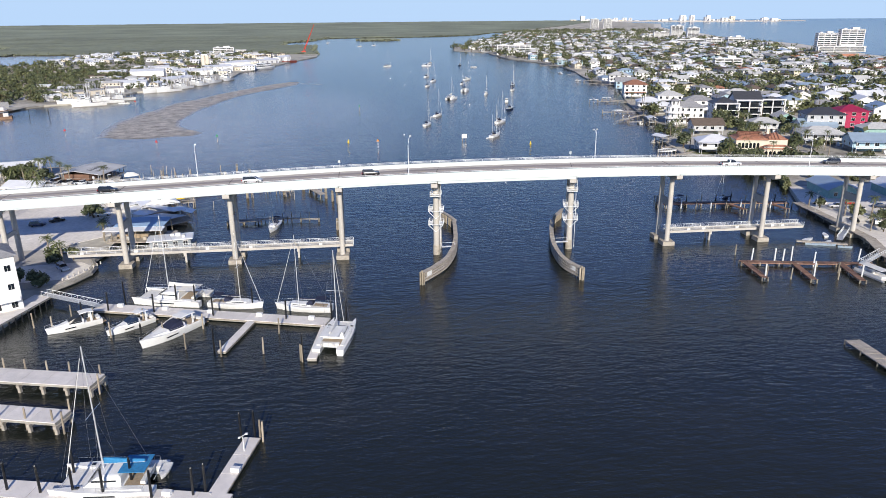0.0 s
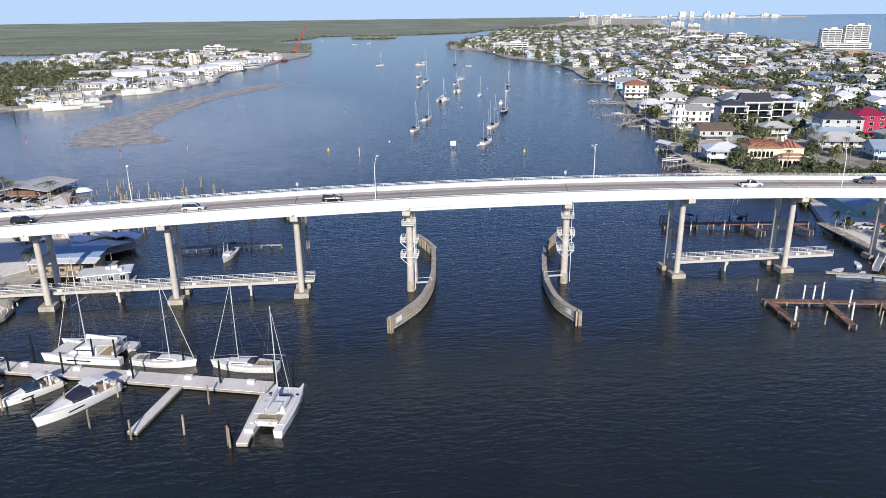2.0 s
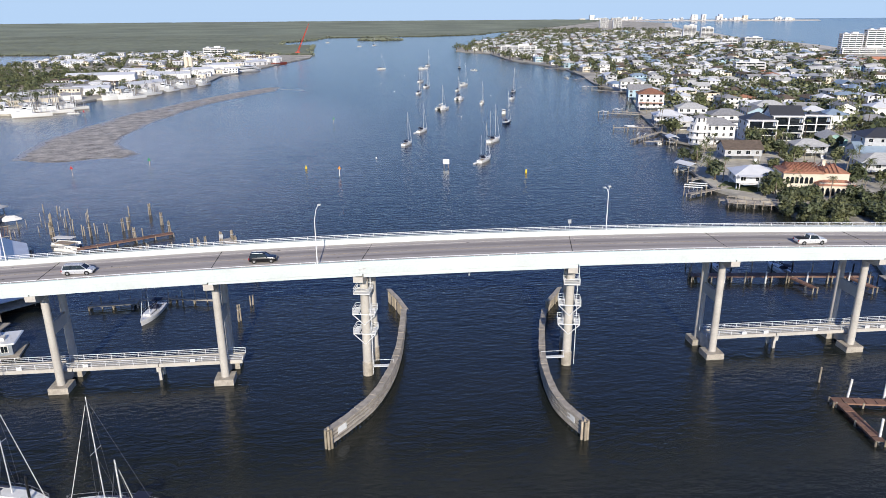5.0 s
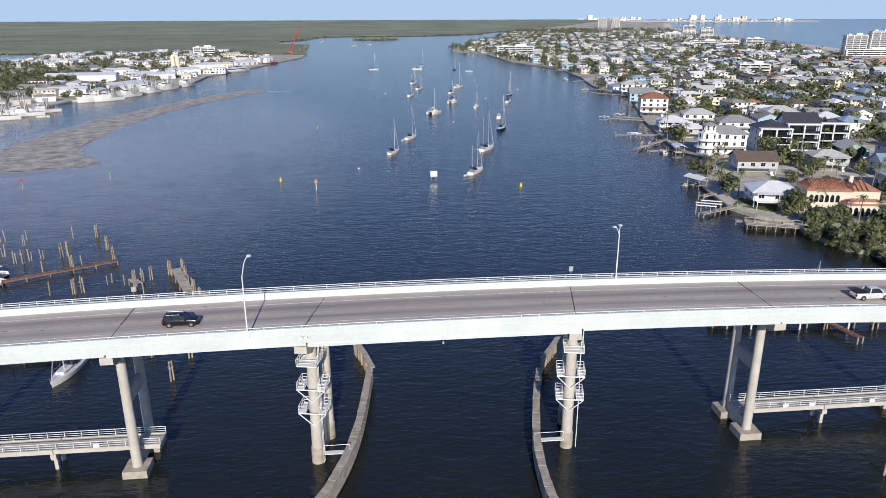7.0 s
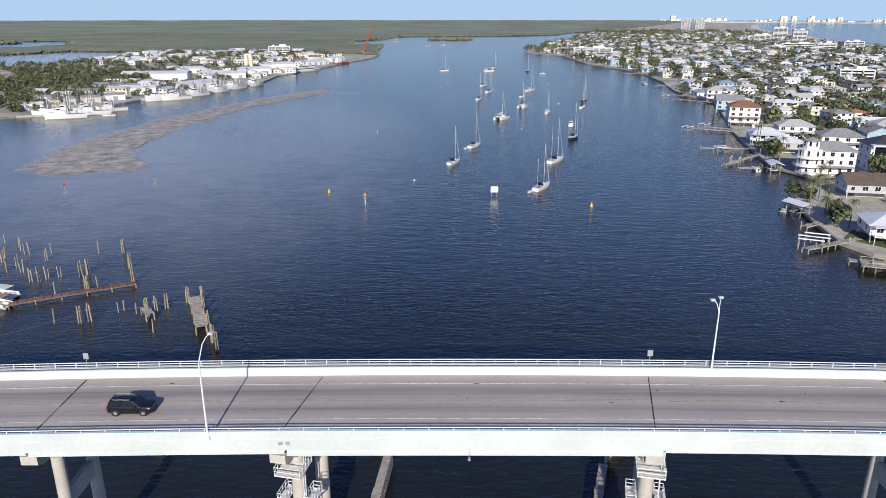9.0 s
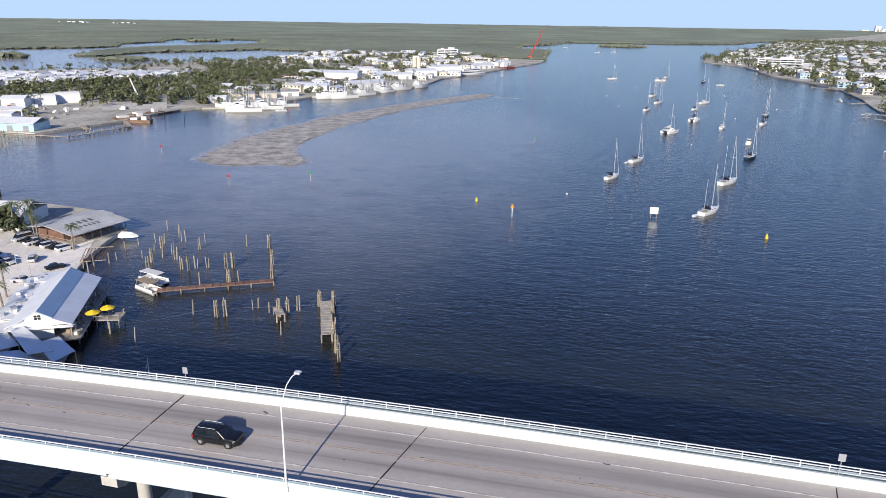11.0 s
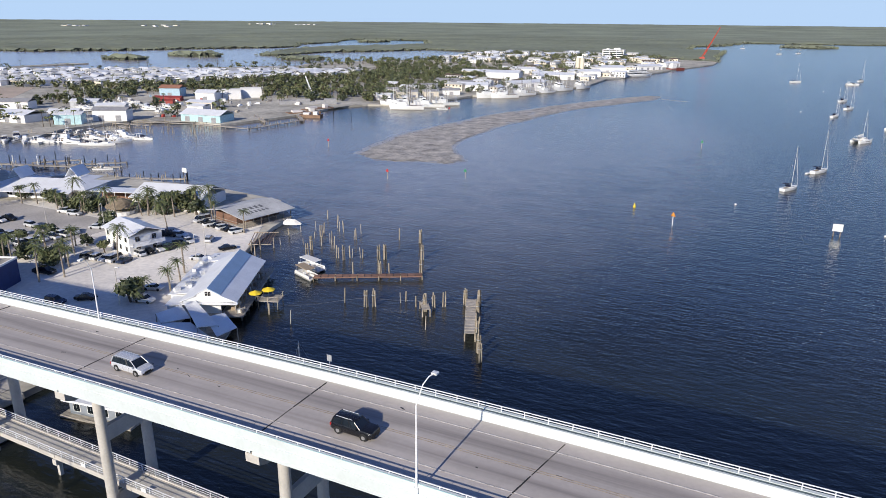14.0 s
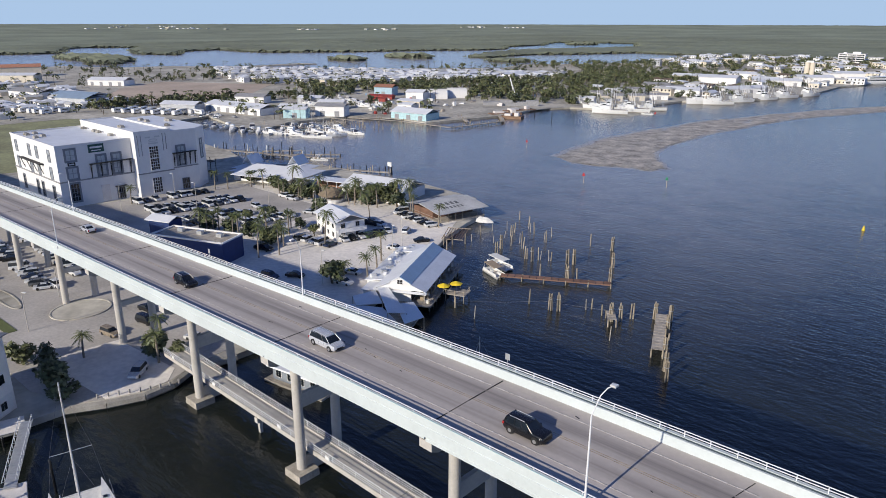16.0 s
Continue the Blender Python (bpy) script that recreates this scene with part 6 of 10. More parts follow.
def car(x, y, z, rz, shape="sedan", paint="white", group="parked cars"):
    """A car; those on the bridge, which the camera passes nearest, have every small part."""
    fine = group != "parked cars"
    key = (shape, paint, fine)
    m = pose(x, y, z, 0, 0, rz)
    if key in CARS:
        return tagged(copy_thing(CARS[key], m), group=group)
    L_, W, H, B, (r0, r1, r2, r3) = SHAPES[shape]
    t = thing(shape if shape != "sedan" else "car", paint + " " + ("car" if shape == "sedan" else shape) + " with dark windows and alloy wheels", {"sedan": "car", "suv": "suv"}.get(shape, shape), x, y, z, rz, group)
    CARS[key] = t
    a, w = L_ / 2, W / 2
    if fine:
        return fine_car(t, shape, CARPAINT[paint], a, w, H, B, (r0, r1, r2, r3))
    sec = [(-a, 0.45, 0.80, 0.90), (-a + 0.08, 0.3, B * 0.97, 0.95), (-a * 0.6, 0.25, B, 1.0), (0, 0.25, B, 1.0), (a * 0.45, 0.25, B, 1.0), (a * 0.75, 0.25, B * 0.93, 0.98), (a - 0.1, 0.3, B * 0.78, 0.9), (a, 0.42, B * 0.62, 0.82)]
    part("body", Geo().loft([[(xx, -w * k, lo), (xx, -w * k, hi * 0.62), (xx, -w * k * 0.93, hi), (xx, w * k * 0.93, hi), (xx, w * k, hi * 0.62), (xx, w * k, lo)] for xx, lo, hi, k in sec]), CARPAINT[paint], t, "", True)
    if shape == "pickup":
        part("cargo_bed", Geo().box(-1.75, 0, B - 0.1, 1.9, W * 0.8, 0.12), RUBBER, t)
    part("window_band", Geo().loft([[(xx, -w * k, zz), (xx, w * k, zz)] + [(xx2, w * k2, zz2), (xx2, -w * k2, zz2)] for xx, k, zz, xx2, k2, zz2 in ((r0, 0.9, B - 0.02, r1, 0.74, H - 0.08), (r3, 0.9, B - 0.05, r2, 0.74, H - 0.08))]), GLASS, t)
    part("roof", Geo().loft([[(xx, -w * k, zz), (xx, w * k, zz), (xx, w * k * 0.9, zz + 0.07), (xx, -w * k * 0.9, zz + 0.07)] for xx, k, zz in ((r1 - 0.02, 0.75, H - 0.1), ((r1 + r2) / 2, 0.76, H - 0.07), (r2 + 0.03, 0.75, H - 0.1))]), CARPAINT[paint], t)
    for xx in (-a * 0.6, a * 0.62):
        part("axle", Geo().tube((xx, -w - 0.01, 0.34), (xx, -w + 0.24, 0.34), 0.34, n=12).tube((xx, w - 0.24, 0.34), (xx, w + 0.01, 0.34), 0.34, n=12), RUBBER, t)
    part("headlight_pair", Geo().box(a - 0.16, w * 0.62, B * 0.6, 0.24, w * 0.42, 0.16).box(a - 0.16, -w * 0.62, B * 0.6, 0.24, w * 0.42, 0.16), LAMP_H, t)
    return t


for _x, _y, _r, _s, _p in ((-36.5, 2.6, 0, "suv", "black"), (-67.5, 2.6, 0, "minivan", "silver"), (-104.0, 2.7, 0, "suv", "black"), (-153.0, 6.2, 180, "sedan", "silver"), (64.0, 2.4, 0, "pickup", "white"), (97.0, 6.3, 180, "suv", "grey"), (131.0, 2.4, 0, "pickup", "white")):
    car(_x, _y, deck(_x) + 0.09, _r, _s, _p, "cars on the bridge")

# ---- plants ----
PALMS, TREES = {}, {}


def palm_mesh(seed, high, spread, fronds, droop):
    rnd = random.Random(seed)
    g = Geo()
    for i in range(fronds):
        a = 2.4 * i + rnd.uniform(-0.3, 0.3)
        lift = 1.1 - 1.9 * (i / fronds) + rnd.uniform(-0.15, 0.15)
        ln = spread * rnd.uniform(0.8, 1.1)
        pts = []
        for k in range(6):
            s = k / 5
            pts.append(Vector((math.cos(a) * ln * s * math.cos(lift * 0.6), math.sin(a) * ln * s * math.cos(lift * 0.6), ln * (math.sin(lift) * 0.75 * s - droop * s * s))))
        side = Vector((-math.sin(a), math.cos(a), 0))
        for k in range(5):
            for sg in (-1, 1):
                for j in range(2):
                    b = pts[k].lerp(pts[k + 1], j * 0.5)
                    w = ln * 0.19 * (1 - abs((k + j * 0.5) / 5 - 0.45)) * rnd.uniform(0.8, 1.15)
                    e = b + side * sg * w + (pts[k + 1] - pts[k]) * 0.75 + Vector((0, 0, -w * 0.55))
                    f = b + (pts[k + 1] - pts[k]) * 0.42
                    g.add([tuple(b), tuple(f), tuple(e)], [(0, 1, 2)])
    return g


def palm(x, y, z=1.2, kind="sabal", high=8.0, seed=0):
    key = (kind, round(high), seed % 3)
    m = pose(x, y, z, 0, 0, (x * 37 + y * 91) % 360)
    if key in PALMS:
        return copy_thing(PALMS[key], m)
    h = key[1]
    t = thing("palm_tree", {"sabal": "cabbage palm with a round green head on a grey trunk", "coconut": "tall leaning coconut palm with long arching fronds"}[kind], "palm tree", x, y, z, 0, kind + " palms")
    t.matrix_basis = m
    PALMS[key] = t
    rnd = random.Random(h * 7 + seed % 3)
    lean = rnd.uniform(0.2, 0.5) if kind == "sabal" else rnd.uniform(0.9, 1.8)
    rings = []
    for k in range(7):
        s = k / 6
        r = (0.19 if kind == "sabal" else 0.16) * (1.25 - 0.45 * s)
        rings.append([(lean * s * s + r * math.cos(6.283 * i / 8), r * math.sin(6.283 * i / 8), h * s - 0.1) for i in range(8)])
    part("trunk", Geo().loft(rings), TRUNK, t, "", True)
    cr = part("crown", palm_mesh(h + seed, h, 2.1 if kind == "sabal" else 3.1, 26 if kind == "sabal" else 22, 0.42 if kind == "sabal" else 0.62), FROND, t)
    cr.location = (lean, 0, h - 0.05)
    return t


def leaf_crown(rnd, rx, ry, rz, n, size):
    """Many small leaf sprays on lumpy boughs, with gaps."""
    g = Geo()
    boughs = [Vector((rnd.uniform(-0.6, 0.6) * rx, rnd.uniform(-0.6, 0.6) * ry, rnd.uniform(0.15, 0.85) * rz)) for _ in range(9)]
    for i in range(n):
        c = boughs[i % 9]
        d = Vector((rnd.gauss(0, 1), rnd.gauss(0, 1), rnd.gauss(0, 0.8))).normalized()
        p = c + Vector((d.x * rx, d.y * ry, d.z * rz)) * rnd.uniform(0.25, 0.48)
        u = Vector((rnd.gauss(0, 1), rnd.gauss(0, 1), rnd.gauss(0, 0.6))).normalized()
        v = u.cross(d + Vector((0.01, 0, 0.3))).normalized()
        s = size * rnd.uniform(0.6, 1.3)
        g.add([tuple(p - u * s), tuple(p + v * s * 0.6), tuple(p + u * s), tuple(p - v * s * 0.6)], [(0, 1, 2, 3)])
    return g


def tree(x, y, z=1.2, size=5.0, dark=False, seed=0):
    key = (round(size), dark, seed % 3)
    m = pose(x, y, z, 0, 0, (x * 53 + y * 17) % 360)
    if key in TREES:
        return copy_thing(TREES[key], m)
    s = key[0]
    t = thing("tree", ("dark green" if dark else "mid green") + " broad leaved tree with an uneven crown", "tree", x, y, z, 0, "broad leaved trees")
    t.matrix_basis = m
    TREES[key] = t
    rnd = random.Random(s * 11 + seed % 3)
    part("trunk", Geo().tube((0, 0, -0.2), (0.1 * s, 0, s * 0.45), 0.06 * s, 0.035 * s, 8).tube((0.1 * s, 0, s * 0.42), (0.35 * s, 0.2 * s, s * 0.75), 0.03 * s, 0.012 * s, 6).tube((0.1 * s, 0, s * 0.42), (-0.25 * s, -0.2 * s, s * 0.8), 0.03 * s, 0.012 * s, 6).tube((0.1 * s, 0, s * 0.42), (0.05 * s, 0.3 * s, s * 0.85), 0.025 * s, 0.012 * s, 6), BARK, t)
    cr = part("crown", leaf_crown(rnd, s * 0.62, s * 0.62, s * 0.75, 520, 0.12 * s), LEAF_D if dark else LEAF, t)
    cr.location = (0, 0, s * 0.32)
    return t


# ---- buildings ----
def windows(t, me, spots, name="window"):
    for x, y, z, rz in spots:
        shared(name, me, t, pose(x, y, z, 0, 0, rz))


def pane_mesh(w, h, mats, bars=True):
    """A framed window as one mesh with its frame and dark panes."""
    g = Geo().box(0, 0, 0, w + 0.16, 0.1, h + 0.16)
    k = len(g.f)
    g.box(-w * 0.25 if bars else 0, -0.05, 0.08, w * 0.46 if bars else w, 0.06, h)
    if bars:
        g.box(w * 0.25, -0.05, 0.08, w * 0.46, 0.06, h)
    me = g.mesh("window", mats[0])
    me.materials.append(mats[1])
    me.polygons.foreach_set("material_index", [0] * k + [1] * (len(g.f) - k))
    return me


WIN = {(w, h): pane_mesh(w, h, (STUCCO, GLASS)) for w, h in ((1.2, 1.3), (1.8, 1.5), (2.4, 2.0), (0.9, 1.9))}


def gable(g, x0, x1, y0, y1, z, ridge, over=0.5, along="x", thick=0.18):
    """A two sided roof over a rectangle."""
    x0, x1, y0, y1 = x0 - over, x1 + over, y0 - over, y1 + over
    for dz in (0,):
        if along == "x":
            m = (y0 + y1) / 2
            sec = [(y0, z), (m, z + ridge), (y1, z), (y1, z + thick), (m, z + ridge + thick), (y0, z + thick)]
            g.loft([[(x, a, b) for a, b in sec] for x in (x0, x1)])
        else:
            m = (x0 + x1) / 2
            sec = [(x0, z), (m, z + ridge), (x1, z), (x1, z + thick), (m, z + ridge + thick), (x0, z + thick)]
            g.loft([[(a, y, b) for a, b in sec] for y in (y0, y1)])
    return g


def hip(g, x0, x1, y0, y1, z, ridge, over=0.6, thick=0.15):
    x0, x1, y0, y1 = x0 - over, x1 + over, y0 - over, y1 + over
    w, d = x1 - x0, y1 - y0
    k = min(w, d) / 2
    if w >= d:
        a, b = (x0 + k, (y0 + y1) / 2), (x1 - k, (y0 + y1) / 2)
    else:
        a, b = ((x0 + x1) / 2, y0 + k), ((x0 + x1) / 2, y1 - k)
    v = [(x0, y0, z), (x1, y0, z), (x1, y1, z), (x0, y1, z), (x0, y0, z + thick), (x1, y0, z + thick), (x1, y1, z + thick), (x0, y1, z + thick), (*a, z + ridge), (*b, z + ridge)]
    if w >= d:
        f = [(4, 5, 9, 8), (6, 7, 8, 9), (7, 4, 8), (5, 6, 9)]
    else:
        f = [(4, 5, 8), (5, 6, 9, 8), (6, 7, 9), (7, 4, 8, 9)]
    return g.add(v, [(3, 2, 1, 0), (0, 1, 5, 4), (1, 2, 6, 5), (2, 3, 7, 6), (3, 0, 4, 7)] + f)


# ground surfaces of the waterfront
setting("parking_lot", sheet([(-246, 18), (-128, 16), (-112.5, 30), (-113, 52), (-125, 80), (-134, 97), (-143, 112), (-172, 112), (-205, 104), (-236, 94)], 1.27, 10, 1.0), SAND, "pale shell sand parking lot with tyre marks", "parking lot")
setting("quay_lot", sheet([(-330, -22), (-124, -17), (-113.5, -12), (-111.4, -7), (-110.4, 1), (-113, 7), (-114, 15), (-128, 16), (-330, 18)], 1.27, 10, 1.0), ASPH, "grey paved yard beneath the bridge", "parking lot")
setting("sand_yard", sheet([(-134, -12), (-112.2, -9.4), (-110.2, -4.0), (-110.4, 0.4), (-114, 3.5), (-133, 1.5)], 1.32, 10, 1.2), SAND, "pale shell sand yard by the seawall", "parking lot")
setting("forecourt", sheet([(-245, 30), (-180, 36), (-178, 92), (-238, 92)], 1.31, 10, 1.2), ASPH, "grey asphalt car park in front of the white building", "parking lot")
setting("seawall", Geo().chain([(-114.4, -15, 0.6), (-111.4, -9.6, 0.6), (-109.3, -4.2, 0.6), (-109.6, 0.8, 0.6), (-112.1, 5.6, 0.6), (-111, 14, 0.6)], 0.75, 6), SEAWALL, "stained concrete seawall cap")
_bm = Geo().box(0, 0, 0, 0.25, 0.25, 0.8).mesh("bollard", CONC)
for _k in range(9):
    _o = new("bollard", _bm)
    _o.matrix_basis = pose(-113.4 + _k * 0.75 - 0.06 * max(0, _k - 4) ** 2, -10.2 + _k * 1.45, 1.25)
    tagged(_o, "short concrete bollard along the seawall", "bollard", "seawall bollards")
# quay walk before the tall house, on a row of dark piles
dock((-121.5, -52.0), (-113.4, -21.0), 4.4, 1.75, "concrete", "pale concrete quay walk on dark piles before the tall house", name="quay_walk", piles=False)
for _k in range(17):
    pile(-118.6 + _k * 0.475, -52.2 + _k * 1.83, 1.5, "black")


def kerb_ring(x, y, rx, ry):
    g = Geo().loft([[(x + (rx + k) * math.cos(a), y + (ry + k) * math.sin(a), z) for a in (2 * math.pi * i / 28 for i in range(28))] for k, z in ((0.15, 1.25), (0.15, 1.45), (-0.15, 1.45), (-0.15, 1.34))])
    setting("kerb_island", g, SOIL, "kerbed planting island in the yard", "kerb")


kerb_ring(-154, 2.5, 5.5, 6.0)
kerb_ring(-172, -6.5, 8, 1.5)
setting("grass_verge", sheet([(-232, -17), (-152, -12.5), (-152, -10.5), (-232, -14)], 1.38, 10, 1.2), GRASS, "narrow dry grass verge beside the yard", "grass")


def grid_window(w, h, edge, mats, nx=2, ny=2, recess=0.12):
    """A broad painted surround with a recessed grid of panes, as one mesh; its sill is at z 0."""
    g = Geo().box(0, 0, 0, edge, 0.2, h)
    g = Geo()
    for x, z, sx, sz in ((-w / 2 + edge / 2, 0, edge, h), (w / 2 - edge / 2, 0, edge, h), (0, 0, w - 2 * edge, edge), (0, h - edge, w - 2 * edge, edge)):
        g.box(x, -0.09, z, sx, 0.18, sz)
    pw, ph = (w - 2 * edge) / nx, (h - 2 * edge) / ny
    for i in range(1, nx):
        g.box(-w / 2 + edge + pw * i, -0.06, edge, 0.12, 0.12, h - 2 * edge)
    for j in range(1, ny):
        g.box(0, -0.055, edge + ph * j - 0.06, w - 2 * edge, 0.11, 0.12)
    k = len(g.f)
    g.box(0, -0.02, edge, w - 2 * edge, 0.04, h - 2 * edge)
    me = g.mesh("window", mats[0])
    me.materials.append(mats[1])
    me.polygons.foreach_set("material_index", [0] * k + [1] * (len(g.f) - k))
    return me


def big_white_hall():
    t = thing("boat_store_hall", "large white stucco boat storage hall with grey framed windows", "building")
    wing = [(-289, 69.6), (-243.6, 69.6), (-243.6, 79.5), (-248.5, 85.5), (-289, 85.5)]
    part("main_block", Geo().box(-267.5, 44.4, 1.2, 43, 24.8, 20.2), STUCCO, t)
    part("tower_block", Geo().box(-265.9, 63.1, 1.2, 46.2, 13.0, 22.4), STUCCO, t)
    part("wing_block", Geo().prism(wing, 1.2, 23.0), STUCCO, t)
    for x, y, sx, sy, z in ((-267.5, 44.4, 43.4, 25.0, 21.4), (-265.9, 63.1, 46.5, 13.2, 23.6)):
        part("roof", Geo().box(x, y, z, sx, sy, 0.12), METAL_W, t)
        part("parapet", Geo().box(x, y - sy / 2 + 0.2, z + 0.1, sx, 0.4, 0.5).box(x, y + sy / 2 - 0.2, z + 0.1, sx, 0.4, 0.5).box(x + sx / 2 - 0.2, y, z + 0.1, 0.4, sy - 0.8, 0.5).box(x - sx / 2 + 0.2, y, z + 0.1, 0.4, sy - 0.8, 0.5), STUCCO, t)
    part("roof", Geo().prism(wing, 23.02, 23.2), METAL_W, t)
    rnd = random.Random(8)
    vm = Geo().box(0, 0, 0, 2.4, 1.5, 0.8, 0, 0.8, 0.8).mesh("roof_vent", SEAWALL)
    for i in range(18):
        x, y = rnd.uniform(-285, -252), rnd.choice((35, 38, 54, 55, 60, 66, 75, 82))
        shared("roof_vent", vm, t, pose(x, y, 21.5 if y < 56 else (23.7 if y < 69 else 23.2)))
    part("string_course", Geo().box(-245.9, 44.4, 9.7, 0.3, 25.0, 0.4).box(-242.7, 63.1, 9.2, 0.3, 13.2, 0.4).box(-243.5, 74.5, 9.6, 0.3, 9.8, 0.4).box(-267.5, 31.9, 9.7, 43.2, 0.3, 0.4), SHING_G, t)
    grey = mat("grey painted surround", (0.22, 0.24, 0.27), 0.7)
    pale = mat("pale blind glass", (0.52, 0.56, 0.58), 0.2)
    white = STUCCO
    # facade towards the lot (looks along +x)
    windows(t, grid_window(4.0, 4.7, 0.65, (grey, pale)), [(-246.0, 36.4, z, 90) for z in (16.1, 10.1)])
    windows(t, grid_window(3.7, 6.9, 0.6, (grey, GLASS), 3, 4), [(-246.0, 36.4, 2.6, 90)])
    windows(t, grid_window(3.8, 7.7, 0.7, (grey, pale), 2, 4), [(-246.0, 46.0, 10.1, 90), (-246.0, 51.1, 10.1, 90), (-243.55, 73.2, 10.2, 90)])
    windows(t, grid_window(3.3, 4.1, 0.12, (white, GLASS), 4, 4), [(-242.75, 62.9, z, 90) for z in (14.5, 10.2)])
    windows(t, grid_window(3.4, 5.5, 0.12, (white, GLASS), 4, 5), [(-242.75, 62.9, 2.0, 90)])
    windows(t, grid_window(2.4, 7.4, 0.5, (grey, pale), 1, 4), [(-246.0, 82.5, 11.5, 129)])
    windows(t, grid_window(2.9, 4.2, 0.2, (grey, GLASS), 4, 2), [(-246.0, 51.2, 1.4, 90), (-243.55, 74.0, 1.4, 90)], "door")
    part("roller_door", Geo().box(-245.95, 46.2, 1.3, 0.12, 2.8, 5.8), FLOAT, t)
    part("door_canopy", Geo().box(-245.3, 51.2, 5.9, 1.3, 3.8, 0.18), DARK, t)
    # side towards the bridge (looks along -y)
    windows(t, grid_window(2.6, 4.2, 0.5, (grey, pale)), [(x, 32.0, z, 0) for x in (-252.2, -263.5, -270.8, -284) for z in (15.9, 10.2)])
    windows(t, grid_window(2.6, 5.4, 0.4, (grey, GLASS), 2, 4), [(x, 32.0, 2.8, 0) for x in (-252.2, -262.4, -267.5, -281)])
    for y0, y1, z, xx in ((41.8, 56.0, 14.7, -245.9), (69.8, 78.8, 15.0, -243.4)):
        part("awning", Geo().box(xx + 0.6, (y0 + y1) / 2, z, 1.4, y1 - y0, 0.22), DARK, t, "dark steel awning on brackets")
        for k in range(5):
            y = y0 + 0.5 + (y1 - y0 - 1.0) * k / 4
            part("awning_bracket", Geo().tube((xx + 0.05, y, z - 4.2), (xx + 1.1, y, z), 0.13, n=5).tube((xx + 0.12, y, z - 4.6), (xx + 0.12, y, z), 0.13, n=5), DARK, t)
    part("awning", Geo().box(-269, 31.3, 14.4, 21, 1.4, 0.22), DARK, t, "dark steel awning on brackets")
    for k in range(4):
        part("awning_bracket", Geo().tube((-278 + k * 6, 31.9, 11.0), (-278 + k * 6, 30.9, 14.4), 0.13, n=5), DARK, t)
    sign = part("wall_sign", Geo().box(-245.9, 44.8, 18.5, 0.14, 5.1, 2.7), mat("dark green sign", (0.03, 0.09, 0.08), 0.5), t, "dark green sign board with plain pale bars")
    part("sign_bar", Geo().box(-245.81, 44.8, 19.9, 0.05, 4.0, 0.6).box(-245.81, 44.8, 19.0, 0.05, 3.2, 0.3), STUCCO, sign)
    sign = part("wall_sign", Geo().box(-245.9, 36.4, 14.95, 0.14, 2.4, 1.05), DARK, t, "small black sign board")
    part("sign_bar", Geo().box(-245.81, 36.4, 15.25, 0.05, 1.6, 0.45), STUCCO, sign)
    part("emblem", Geo().loft([[(-242.65, 63 + 1.6 * math.cos(a), 20.7 + 0.5 * math.sin(a)) for a in (6.283 * i / 20 for i in range(20))], [(-242.6, 63 + 1.3 * math.cos(a), 20.7 + 0.35 * math.sin(a)) for a in (6.283 * i / 20 for i in range(20))]], False).box(-242.65, 61.2, 21.6, 0.08, 1.8, 0.5).box(-242.65, 64.6, 21.6, 0.08, 1.9, 0.5).box(-242.65, 63, 19.4, 0.08, 3.4, 0.45), STEEL, t, "plain grey oval emblem with bars")
    for y, z0 in ((57.6, 15.6), (58.8, 15.6), (66.6, 16.6), (67.7, 17.0)):
        part("pilaster_stripe", Geo().box(-242.75, y, z0, 0.1, 0.22, 22.8 - z0), SHING_G, t)
    part("outside_stair", Geo().box(-247, 88.3, 1.2, 0.2, 0.2, 9).box(-251, 88.3, 1.2, 0.2, 0.2, 9).box(-249, 87.3, 5, 4.4, 2.2, 0.15).box(-249, 87.3, 9, 4.4, 2.2, 0.15), DARK, t)


big_white_hall()


def blue_shop():
    t = thing("blue_shop", "low deep blue shop with a flat grey roof behind white parapets", "building")
    blue = mat("deep blue stucco", (0.012, 0.035, 0.14), 0.7, var=0.1)
    part("wall", Geo().prism([(-178, 30), (-157, 38.5), (-160.5, 46.5), (-181, 38)], 1.25, 6.9), blue, t)
    part("roof", Geo().prism([(-177.6, 30.7), (-157.6, 38.8), (-160.7, 45.9), (-180.5, 37.8)], 6.9, 7.0), CONC_D, t, "stained flat roof")
    for a, b in (((-178, 30), (-157, 38.5)), ((-157, 38.5), (-160.5, 46.5)), ((-160.5, 46.5), (-181, 38)), ((-181, 38), (-178, 30))):
        part("parapet", Geo().tube((*a, 7.15), (*b, 7.15), 0.28, n=4), STUCCO, t)
    part("tower", Geo().box(-186, 38, 1.25, 7, 5, 7.0, radians(21)), blue, t)
    part("tower_roof", gable(Geo(), -3.8, 3.8, -2.8, 2.8, 0, 1.0), METAL_W, t).matrix_basis = pose(-186, 38, 8.2, 0, 0, 21)
    for i in range(3):
        part("roof_unit", Geo().box(-175 + i * 6, 37 + i * 2.2, 7.0, 1.6, 1.2, 1.0, 0.4), STEEL, t)


blue_shop()


